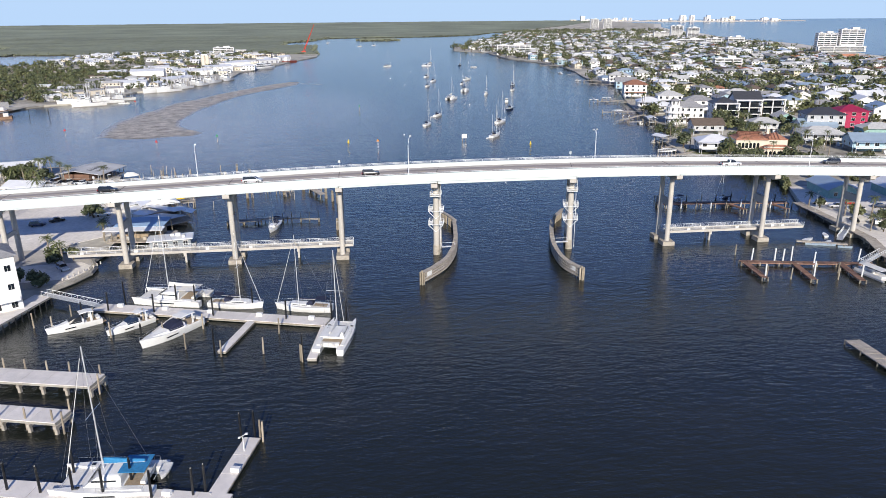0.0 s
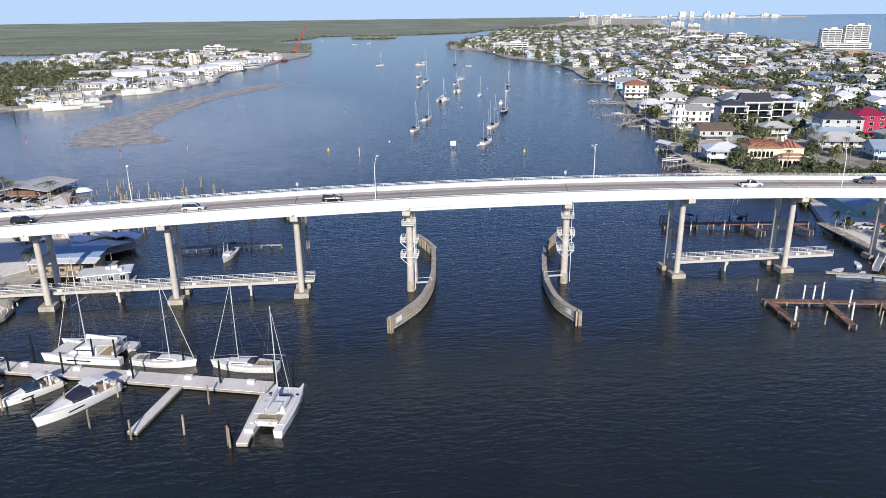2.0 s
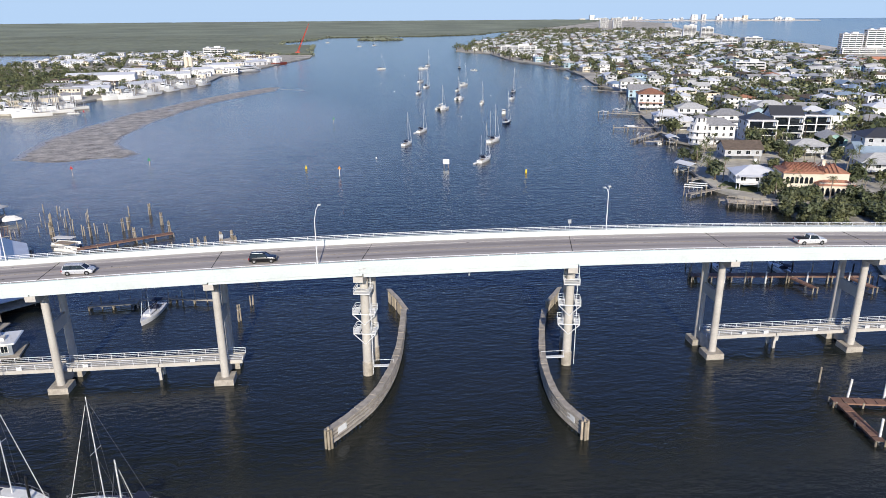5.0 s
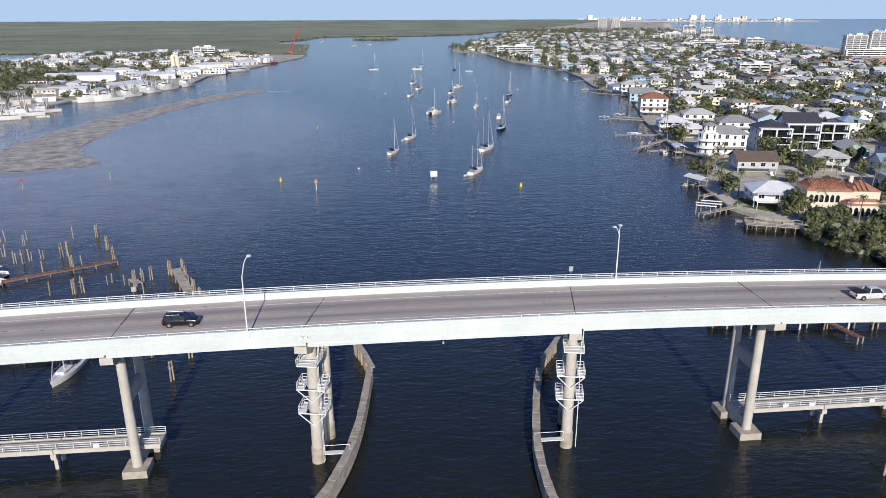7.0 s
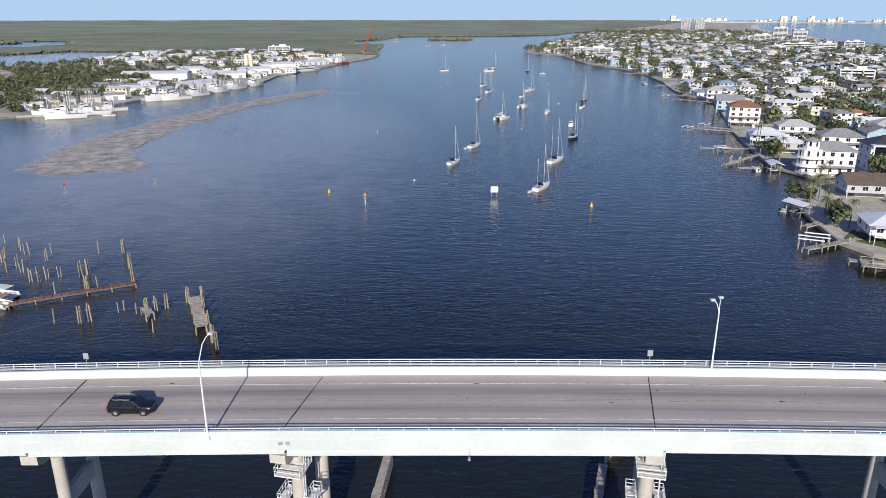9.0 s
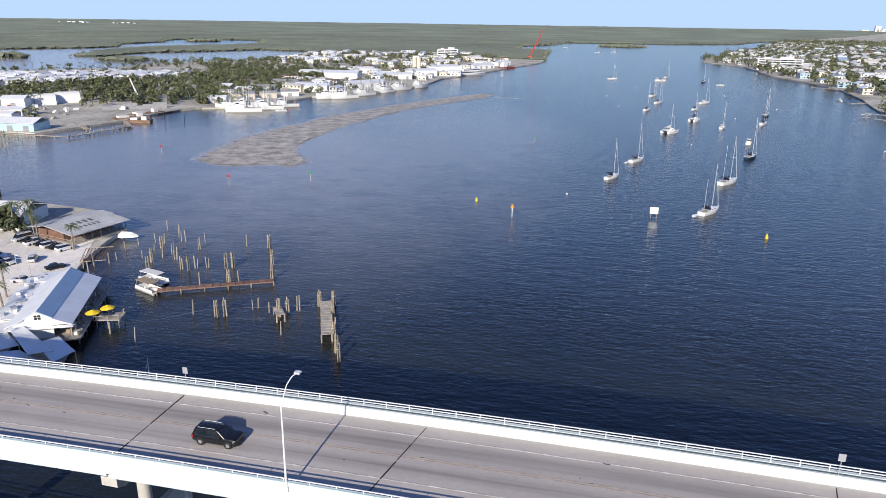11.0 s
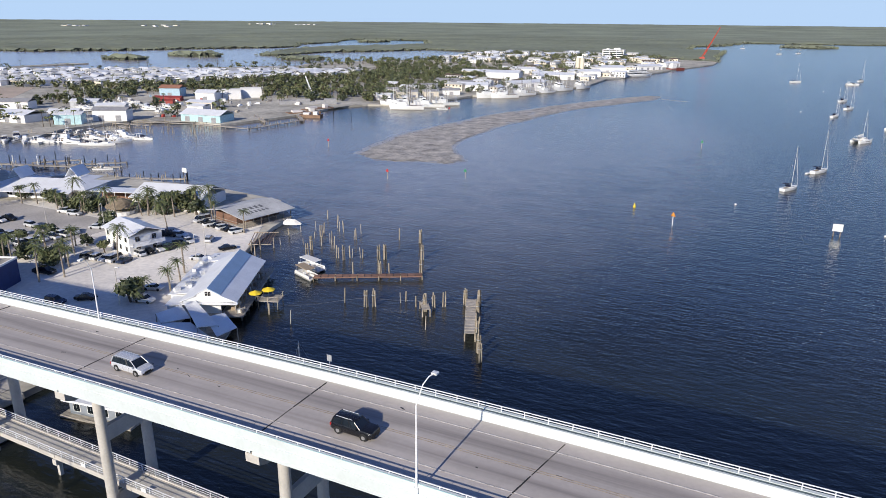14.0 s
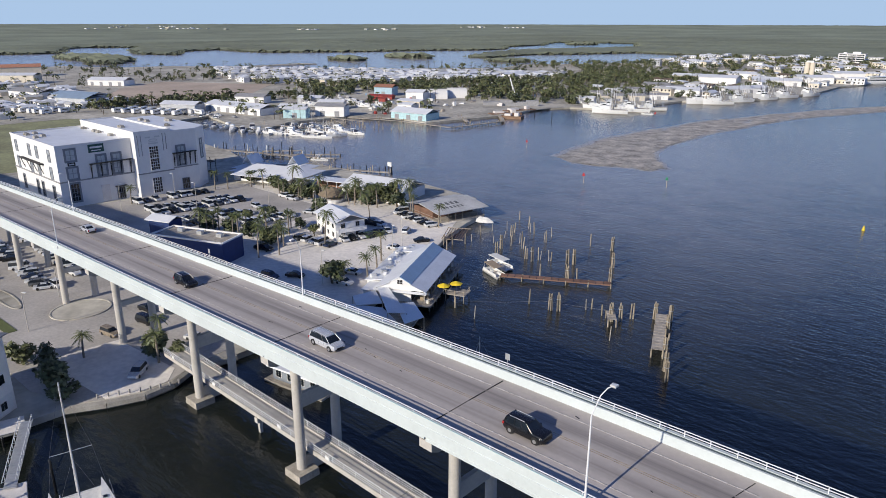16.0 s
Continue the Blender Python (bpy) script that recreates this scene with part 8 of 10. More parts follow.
for _i, (_x, _y, _s, _d) in enumerate(((-127, 49.5, 5, True), (-129, 52, 4, True), (-165, 57, 4, False), (-174, 57, 4, True), (-170, 63, 3, False), (-180, 54, 4, True), (-161, 70, 3, False), (-172, 110, 6, False), (-178, 108, 6, True), (-166, 108, 5, True), (-186, 106, 4, False), (-200, 98, 4, True),
                                       (-206, 95, 4, False), (-216, 96, 4, True), (-222, 97, 4, False), (-235, 97, 4, True), (-190, 66, 3, False), (-188, 74, 3, True), (-182, 88, 4, True), (-117.2, -14.0, 4, False), (-123, -13.5, 4, True), (-130.5, -11.5, 4, True), (-136, -14.5, 4, False), (-120.5, 3.5, 4, True), (-117, 6, 3, False))):
    tree(_x, _y, 1.2, _s, _d, _i)

_pg = random.Random(17)
for _i in range(20):
    _x, _y = _pg.choice(((-186, 50), (-178, 64), (-170, 72), (-164, 58), (-200, 97), (-214, 97), (-182, 100), (-168, 104)))
    _x, _y = _x + _pg.uniform(-5, 5), _y + _pg.uniform(-3.5, 3.5)
    palm(_x, _y, 1.2, _pg.choice(("sabal", "sabal", "coconut")), _pg.choice((5, 6, 7, 8)), _i)
    if _i % 2 == 0:
        tree(_x + 2.5, _y + 1.5, 1.2, _pg.choice((3, 4)), True, _i)


# ---- the island town ----
WALLS = [STUCCO, STUCCO, STUCCO_C, mat("pale blue siding", (0.40, 0.55, 0.63), 0.75), mat("pale grey siding", (0.50, 0.51, 0.52), 0.75), mat("pale yellow siding", (0.62, 0.55, 0.33), 0.75), mat("sea green siding", (0.30, 0.48, 0.44), 0.75), mat("coral siding", (0.50, 0.16, 0.09), 0.75), mat("magenta siding", (0.42, 0.03, 0.09), 0.75)]
ROOFS = [METAL_W, SHING_G, SHING_G, mat("light grey shingle", (0.52, 0.52, 0.51), 0.85, var=0.12, fine=6, bump=0.3), SHING_B, TILE_R, METAL_B, mat("charcoal metal roof", (0.06, 0.062, 0.07), 0.5), mat("crimson roof", (0.33, 0.02, 0.07), 0.6)]
WORDS_W = ["white", "white", "cream", "pale blue", "pale grey", "pale yellow", "sea green", "coral", "magenta"]
WORDS_R = ["white metal", "grey shingle", "grey shingle", "light grey shingle", "brown shingle", "red tile", "blue metal", "charcoal metal", "crimson"]


def town_house(x, y, rz, w, d, storeys, wi, ri, style, seed=0, label="", stilts=True, z=1.2):
    """A raised beach house: open ground floor with posts, storeys above, balcony, roof and windows."""
    rnd = random.Random(seed)
    t = thing("house", label or "%s storey %s beach house with %s %s roof" % ({1: "one", 2: "two", 3: "three"}[storeys], WORDS_W[wi], WORDS_R[ri], {"hip": "hipped", "gable": "gabled", "flat": "flat"}[style]), "house", x, y, z, rz, "island houses")
    base = 2.4 if stilts else 0.0
    h = 2.9 * storeys
    wm = WALLS[wi]
    if stilts:
        for sx in (-0.47, 0.47):
            for sy in (-0.46, 0.46):
                part("stilt", Geo().box(w * sx, d * sy, 0, 0.35, 0.35, base), wm, t)
        part("ground_store", Geo().box(w * 0.1, d * 0.15, 0, w * 0.6, d * 0.5, base), wm, t)
    part("wall", Geo().box(0, 0, base, w, d, h), wm, t)
    g = Geo()
    if style == "hip":
        hip(g, -w / 2, w / 2, -d / 2, d / 2, base + h, min(w, d) * 0.24, 0.8)
    elif style == "gable":
        gable(g, -w / 2, w / 2, -d / 2, d / 2, base + h, min(w, d) * 0.26, 0.7, "x" if w > d else "y")
        k = base + h
        r = min(w, d) * 0.25
        part("gable_wall", Geo().add([(-w / 2 + 0.1, -d / 2, k), (-w / 2 + 0.1, d / 2, k), (-w / 2 + 0.1, 0, k + r), (w / 2 - 0.1, -d / 2, k), (w / 2 - 0.1, d / 2, k), (w / 2 - 0.1, 0, k + r)], [(0, 1, 2), (3, 4, 5), (0, 3, 5, 2), (1, 4, 5, 2)]) if w > d else
             Geo().add([(-w / 2, -d / 2 + 0.1, k), (w / 2, -d / 2 + 0.1, k), (0, -d / 2 + 0.1, k + r), (-w / 2, d / 2 - 0.1, k), (w / 2, d / 2 - 0.1, k), (0, d / 2 - 0.1, k + r)], [(0, 1, 2), (3, 4, 5), (0, 3, 5, 2), (1, 4, 5, 2)]), wm, t)
    else:
        g.box(0, 0, base + h, w + 0.8, d + 0.8, 0.35).box(w * 0.1, 0, base + h + 0.35, w * 0.3, d * 0.3, 0.6)
    part("roof", g, ROOFS[ri], t)
    for s in range(storeys):
        zz = base + 0.8 + s * 2.9
        n = max(2, int(w / 4.0))
        for i in range(n):
            shared("window", WIN[(1.8, 1.5) if (i + seed) % 3 else (1.2, 1.3)], t, pose(-w / 2 + w * (i + 0.5) / n, -d / 2 - 0.02, zz))
        n = max(2, int(d / 6))
        for i in range(n):
            shared("window", WIN[1.2, 1.3], t, pose(-w / 2 - 0.02, -d / 2 + d * (i + 0.5) / n, zz, 0, 0, -90))
    if rnd.random() < 0.7:
        bx = part("balcony", Geo().box(0, -d / 2 - 1.1, base - 0.1, w * 0.9, 2.2, 0.2).box(0, -d / 2 - 2.15, base + 0.9, w * 0.9, 0.08, 0.1).box(0, -d / 2 - 2.15, base + 0.45, w * 0.9, 0.06, 0.06), RAIL_W, t)
        for i in range(3):
            part("balcony_post", Geo().box(-w * 0.44 + w * 0.44 * i, -d / 2 - 2.1, 0 if stilts else 0, 0.16, 0.16, base + (h if storeys == 1 else 2.9)), RAIL_W, bx)
        part("balcony_roof", Geo().loft([[(xx, yy, zz) for yy, zz in ((-d / 2 - 2.5, base + 2.75), (-d / 2, base + 3.1), (-d / 2, base + 3.2), (-d / 2 - 2.5, base + 2.85))] for xx in (-w * 0.47, w * 0.47)]), ROOFS[ri], bx)
    part("stair", Geo().box(w * 0.3, -d / 2 - 3.0, 0, 1.2, 0.9, base * 0.35).box(w * 0.3, -d / 2 - 2.2, 0, 1.2, 0.9, base * 0.7), RAIL_W, t)
    return t


def shore_houses():
    # white house with an octagonal tower on the point
    t = town_house(154, 224, -12, 21, 12, 3, 0, 1, "hip", 3, "three storey white house with an octagonal tower and grey roofs", False)
    for k, (r, z0, z1) in enumerate(((5.4, 0, 9.2), (3.7, 9.2, 12.2))):
        part("tower_wall", Geo().tube((-9.5, -5, z0), (-9.5, -5, z1), r, n=8), STUCCO, t)
        for i in range(8):
            a = 0.785 * i + 0.39
            for zz in ((1.0, 4.0, 6.9) if k == 0 else (10.3,)):
                shared("window", WIN[0.9, 1.9], t, pose(-9.5 + r * 0.94 * math.cos(a), -5 + r * 0.94 * math.sin(a), zz, 0, 0, math.degrees(a) + 90))
    part("tower_roof", Geo().tube((-9.5, -5, 12.2), (-9.5, -5, 13.6), 4.3, 0.2, 8), SHING_G, t)
    t.scale = (0.86, 0.95, 1.1)
    for zz in (3.0, 6.0):
        part("terrace", Geo().tube((-9.5, -5, zz), (-9.5, -5, zz + 0.25), 6.9, n=16).tube((-9.5, -5, zz + 0.25), (-9.5, -5, zz + 1.1), 6.8, 6.8, 16, False), STUCCO, t)
    # three modern white houses with deep balconies
    for x, y, r, w, hh in ((180, 230, -12, 13.5, 3), (195.5, 233, -12, 14.5, 3), (211, 234, -12, 14, 3)):
        t = town_house(x, y, r, w, 14, hh, 0, 7, "hip" if x < 190 else ("gable" if x < 200 else "flat"), int(x), "three storey modern white house with deep dark balconies", False)
        for s in range(3):
            part("balcony_slab", Geo().box(0, -8.4, 2.8 * s + (0.1 if s else 0.0), w, 3.0, 0.35), STUCCO, t)
            part("balcony_glass", Geo().box(0, -9.85, 2.8 * s + 0.4, w * 0.96, 0.06, 0.9), GLASS, t)
            part("recess", Geo().box(0, -7.1, 2.8 * s + 0.4, w * 0.8, 0.15, 2.2), GLASS, t)
        for k in (-0.48, 0.0, 0.48):
            part("frame_post", Geo().box(w * k, -9.6, 0, 0.6, 0.6, 9.0), STUCCO, t)
        part("top_slab", Geo().box(0, -8.2, 8.9, w + 0.6, 3.6, 0.4), STUCCO, t)
        t.scale = (1.05, 1.0, 1.2 if x < 190 else 1.35)
    # house with the red clay roof
    t = thing("house", "large cream villa with red clay tile roofs and arched loggia", "house", 142.0, 121, 1.2, -14, "island houses")
    part("wall", Geo().box(0, 2, 0, 30, 13, 6.6).box(8, -6, 0, 16, 7, 3.6), STUCCO_C, t)
    for nm, g in (("roof", hip(Geo(), -15, 3, -4.5, 8.5, 6.6, 2.6, 0.7)), ("roof", hip(Geo(), 3, 15, -3.5, 7.5, 6.6, 2.4, 0.7)), ("lower_roof", hip(Geo(), 0, 16, -9.5, -3.5, 3.6, 1.4, 0.6))):
        part(nm, g, TILE_R, t, "red clay barrel tile roof")
    tm = Geo().tube((0, -3.2, 0), (0, 3.2, 0), 0.16, n=6, caps=False).mesh("tile_course", TILE_R)
    for i in range(28):
        for s in (-1, 1):
            shared("tile_course", tm, t, Matrix.Translation((-13.2 + i * 0.62 if i < 24 else 4 + (i - 24) * 2.0, 2 + s * 3.4, 8.1)) @ Matrix.Rotation(-s * radians(21), 4, "X"))
    part("chimney", Geo().box(4.5, 1, 8.5, 1.6, 1.2, 1.8).box(4.5, 1, 10.3, 2.0, 1.6, 0.25), STUCCO_C, t)
    for i in range(6):
        part("arch", Geo().tube((-13 + i * 2.2, -4.52, 4.6), (-13 + i * 2.2, -4.48, 4.6), 0.8, n=14).box(-13 + i * 2.2, -4.5, 3.2, 1.6, 0.05, 1.4), GLASS, t)
        part("arch", Geo().tube((1.6 + i * 2.4, -9.54, 1.9), (1.6 + i * 2.4, -9.5, 1.9), 0.85, n=14).box(1.6 + i * 2.4, -9.52, 0.2, 1.7, 0.05, 1.7), GLASS, t)
    part("balustrade", Geo().box(8, -9.3, 3.7, 16, 0.15, 0.8), STUCCO_C, t)
    t.scale = (0.74, 0.85, 1.1)
    # white roofed stilt house and brown roofed house by the inlet
    town_house(125, 131, -14, 15, 12, 1, 0, 0, "hip", 5, "small white stilt house with a bright white hipped roof")
    town_house(146, 182, -10, 16, 12, 1, 4, 4, "gable", 6, "weathered grey house with a broad brown gabled roof by the inlet")
    town_house(172, 356, -14, 17, 14, 3, 0, 5, "hip", 7, "three storey white house with a red tile roof on the shore")
    town_house(158, 292, -14, 16, 12, 1, 0, 0, "hip", 9, "low white house with white roof on the shore")
    town_house(176, 300, -14, 17, 12, 2, 0, 3, "hip", 10)
    town_house(181, 186, -14, 14, 10, 1, 4, 3, "hip", 11, "low grey roofed house among palms behind the inlet")
    town_house(200, 168, -14, 18, 13, 1, 0, 6, "gable", 12)
    town_house(205, 171, -14, 19, 14, 3, 4, 7, "hip", 14, "tall grey house with a dark hipped roof")
    town_house(227, 180, -14, 15, 13, 3, 8, 8, "hip", 15, "two storey magenta pink house with red roof")
    town_house(188, 146, -14, 20, 13, 1, 4, 3, "hip", 16)
    town_house(196, 122, -14, 17, 12, 1, 3, 6, "gable", 21, "pale blue house with blue metal roof")
    town_house(182, 268, -14, 18, 13, 2, 0, 1, "hip", 17)
    town_house(226, 300, -14, 20, 15, 2, 3, 3, "hip", 18, "pale blue two storey house with grey hipped roof")
    town_house(204, 482, -14, 18, 13, 2, 0, 3, "hip", 19)
    town_house(186, 414, -14, 17, 13, 2, 3, 1, "gable", 20)


shore_houses()
_used = [(163, 226), (180, 230), (196, 233), (211, 234), (146, 121), (125, 131), (146, 182), (172, 356), (158, 292), (176, 300), (176, 182), (200, 168), (216, 178), (240, 184), (188, 146), (196, 122), (182, 268), (226, 300), (204, 482), (186, 414)]
_hr = random.Random(77)
_spots = []
_c, _s = math.cos(radians(-15)), math.sin(radians(-15))
for _i in range(-20, 70):
    for _j in range(-2, 90):
        _u, _v = 60 + _i * 21.0, 60 + _j * 26.0
        _x, _y = _u * _c - _v * _s + _hr.uniform(-4.5, 4.5), _u * _s + _v * _c + _hr.uniform(-6, 6)
        if _y < 70 or _y > 2300 or not inside(_x, _y, SHORE_E) or not all(inside(_x + a, _y + b, SHORE_E) for a, b in ((14, 0), (-11, 0), (0, 12), (0, -12))):
            continue
        if _x > 0.84 * (_y + 190) - 10 or (_x > 640 and _y > 640) or (_y > 1150 and _x < 150 + 0.2 * (_y - 1150)) or min(math.hypot(_x - a, _y - b) for a, b in _used) < 21 or (_y < 215 and _x < 172) or (_y < 130 and _x < 200) or _hr.random() < 0.2:
            continue
        _spots.append((_x, _y))
_near = sorted((p for p in _spots if p[1] < 900), key=lambda p: math.hypot(p[0], p[1] + 60))[:31]
_tmpl = {}
for _k, (_x, _y) in enumerate(_near):
    if _hr.random() < 0.08:
        continue
    _wi, _ri, _st = _hr.choice((0, 0, 0, 1, 0, 3, 3, 4, 4, 6, 5 if _k % 5 == 0 else 0)), _hr.choice((0, 0, 0, 2, 3, 3, 3, 5 if _k % 4 == 1 else 3, 6)), _hr.choice(("hip", "hip", "gable"))
    _key = (_wi, _ri, _st, _k % 2)
    _rz = -15 + 90 * _hr.randint(0, 3) + _hr.uniform(-4, 4)
    if _key in _tmpl:
        copy_thing(_tmpl[_key], pose(_x, _y, 1.2, 0, 0, _rz))
    else:
        _tmpl[_key] = town_house(_x, _y, _rz, _hr.uniform(12, 16), _hr.uniform(10, 13), 1 + _k % 2, _wi, _ri, _st, _k)


class Many:
    """Joined far things with several materials."""

    def __init__(self, mats):
        self.g, self.mi, self.mats = Geo(), [], mats

    def use(self, k, fn, *a):
        n = len(self.g.f)
        fn(*a)
        self.mi += [k] * (len(self.g.f) - n)

    def done(self, name, label, cat):
        me = self.g.mesh(name, self.mats[0])
        for m in self.mats[1:]:
            me.materials.append(m)
        me.polygons.foreach_set("material_index", self.mi)
        return tagged(new(name, me), label, cat, kind="stuff")


def small_house(F, x, y, z, w, d, h, ridge, wi, ri, rz):
    """A far house: walls, a hipped or gabled roof, a lower wing, a white porch and rows of dark windows, turned by quarter steps."""
    if rz % 2:
        w, d = d, w
    k = (x * 7.3 + y * 3.1) % 1.0
    F.use(wi, F.g.box, x, y, z, w, d, h)
    F.use(ri, (lambda: hip(F.g, x - w / 2, x + w / 2, y - d / 2, y + d / 2, z + h, ridge, 0.7)) if rz < 2 else (lambda: gable(F.g, x - w / 2, x + w / 2, y - d / 2, y + d / 2, z + h, ridge, 0.6, "x" if w > d else "y")))
    glass = len(F.mats) - 1
    for s in range(max(1, round(h / 3.0))):
        zz = z + 0.9 + 2.9 * s
        n = max(2, int(w / 3.4))
        for i in range(n):
            F.use(glass, F.g.box, x - w / 2 + w * (i + 0.5) / n, y - d / 2, zz, 1.5 if (i + s) % 2 else 1.0, 0.12, 1.3)
        for i in range(2):
            F.use(glass, F.g.box, x - w / 2, y - d * 0.25 + d * 0.5 * i, zz, 0.12, 1.2, 1.3)
    if k < 0.5:
        # a wing, one storey lower or two metres at least
        hw, ww = max(2.6, h - 2.9), w * (0.35 + 0.3 * k)
        x1 = x + (w / 2 - ww / 2) * (1 if k < 0.25 else -1)
        F.use(wi, F.g.box, x1, y - d / 2 - 2.0, z, ww, 4.0, hw)
        F.use(ri, lambda: gable(F.g, x1 - ww / 2, x1 + ww / 2, y - d / 2 - 4.0, y - d / 2, z + hw, ridge * 0.6, 0.5, "y"))
        F.use(glass, F.g.box, x1, y - d / 2 - 4.0, z + 0.8, ww * 0.5, 0.12, 1.4)
    elif h > 5:
        F.use(0, F.g.box, x, y - d / 2 - 0.9, z + 2.7, w * 0.8, 1.8, 0.18)
        F.use(0, F.g.box, x, y - d / 2 - 1.75, z + 2.9, w * 0.8, 0.1, 0.8)
        for i in range(3):
            F.use(0, F.g.box, x - w * 0.38 + w * 0.38 * i, y - d / 2 - 1.7, z, 0.3, 0.3, 2.7)


_m = WALLS + ROOFS + [GLASS]
FH = Many(_m)
for _x, _y in [p for p in _spots if p not in _near]:
    if _hr.random() < 0.9:
        _z = swell(_x, _y) + 1.2
        small_house(FH, _x, _y, _z, _hr.uniform(11, 17), _hr.uniform(9, 13), _hr.choice((3.5, 5.5, 6.5, 8.0)), _hr.uniform(1.8, 3.0), _hr.choice((0, 0, 0, 1, 0, 2, 3, 4)), 9 + _hr.choice((0, 0, 0, 0, 1, 3, 3, 3, 3, 6, 4, 5 if _hr.random() < 0.5 else 3)), _hr.randint(0, 3))
for _i in range(420):
    _y = _hr.uniform(850, 2700)
    _x = _hr.uniform(180, 1150)
    if inside(_x, _y, SHORE_E) and inside(_x + 60, _y, SHORE_E) and inside(_x - 20, _y, SHORE_E) and _x > 190 + 0.22 * (_y - 1150):
        small_house(FH, _x, _y, swell(_x, _y) + 1.2, _hr.uniform(12, 26), _hr.uniform(9, 16), _hr.choice((3.5, 5.5, 6.5, 9.0)), _hr.uniform(1.8, 3.0), _hr.choice((0, 0, 0, 1, 2, 3, 4)), 9 + _hr.choice((0, 0, 1, 3, 3, 4)), _hr.randint(0, 3))
FH.done("far_houses", "hundreds of low pale houses of the island town", "houses")

# trees of the town
_tr = random.Random(12)
_n = 0
for _k, (_x, _y) in enumerate(_near):
    if _n < 84 and _x < 330:
        palm(_x + _tr.uniform(8, 12) * _tr.choice((-1, 1)), _y + _tr.uniform(-11, 11), 1.2, _tr.choice(("sabal", "sabal", "coconut")), _tr.choice((6, 7, 8, 9)), _k)
        _n += 1
        if _k % 2 == 0:
            tree(_x + _tr.uniform(-12, 12), _y + _tr.choice((-12, 12)), 1.2, _tr.choice((4, 5, 6, 7)), _k % 3 == 0, _k)
for _k, (_x, _y, _h) in enumerate(((137, 120, 8), (141, 108, 8), (150, 103, 9), (159, 104, 8), (168, 108, 9), (131, 141, 7), (117.5, 152, 7), (121, 160, 7), (126, 168, 7), (123, 174, 8), (142, 205, 6), (150, 214, 6), (171, 215, 6), (183, 216, 7), (168, 160, 8), (176, 150, 9), (186, 158, 9), (140, 236, 7), (146, 250, 7), (143, 262, 6), (160, 330, 7), (176, 372, 8))):
    palm(_x, _y, 1.2, "coconut" if _k % 3 == 0 else "sabal", _h, _k)
THICKET = [(116.5, 101), (117.5, 92), (120, 82), (126, 73), (150, 62), (178, 64), (180, 100), (160, 106), (144, 104), (131, 109), (121, 110)]
_k = 0
while _k < 96:
    _x, _y = _tr.uniform(114, 182), _tr.uniform(62, 114)
    if inside(_x, _y, THICKET):
        tree(_x, _y, 0.4, _tr.choice((3, 4, 4, 5)) + (1 if _y > 98 else 0), _k % 3 > 0, _k)
        _k += 1
_line = [(117.5, 99), (117.8, 94), (120, 85.5), (126, 78), (124.5, 72), (121, 64), (118, 58)]
for _a, _b in zip(_line, _line[1:]):
    for _k in range(3):
        _q = (_k + _tr.random()) / 3
        tree(_a[0] + (_b[0] - _a[0]) * _q, _a[1] + (_b[1] - _a[1]) * _q, -0.5, 3, _k == 0, _k)
for _k, (_x, _y) in enumerate(((120, 181), (124, 177), (121, 154), (116, 143), (126, 118), (122, 116), (128, 121), (147, 257), (150, 262), (175, 222), (172, 218), (186, 221), (166, 206), (206, 315), (200, 322), (210, 320), (198, 345), (204, 350), (190, 335), (183, 332), (218, 361), (258, 392), (252, 398), (176, 128), (163, 128), (168, 134), (158, 150), (164, 146), (150, 160), (160, 168), (168, 186), (170, 176), (164, 192), (172, 196), (186, 172))):
    tree(_x, _y, 1.2, _tr.choice((4, 5, 6, 7)), _k % 3 == 0, _k)
    if _k % 2:
        palm(_x + 2.5, _y - 2, 1.2, "coconut" if _k % 4 == 1 else "sabal", _tr.choice((7, 8, 9)), _k)


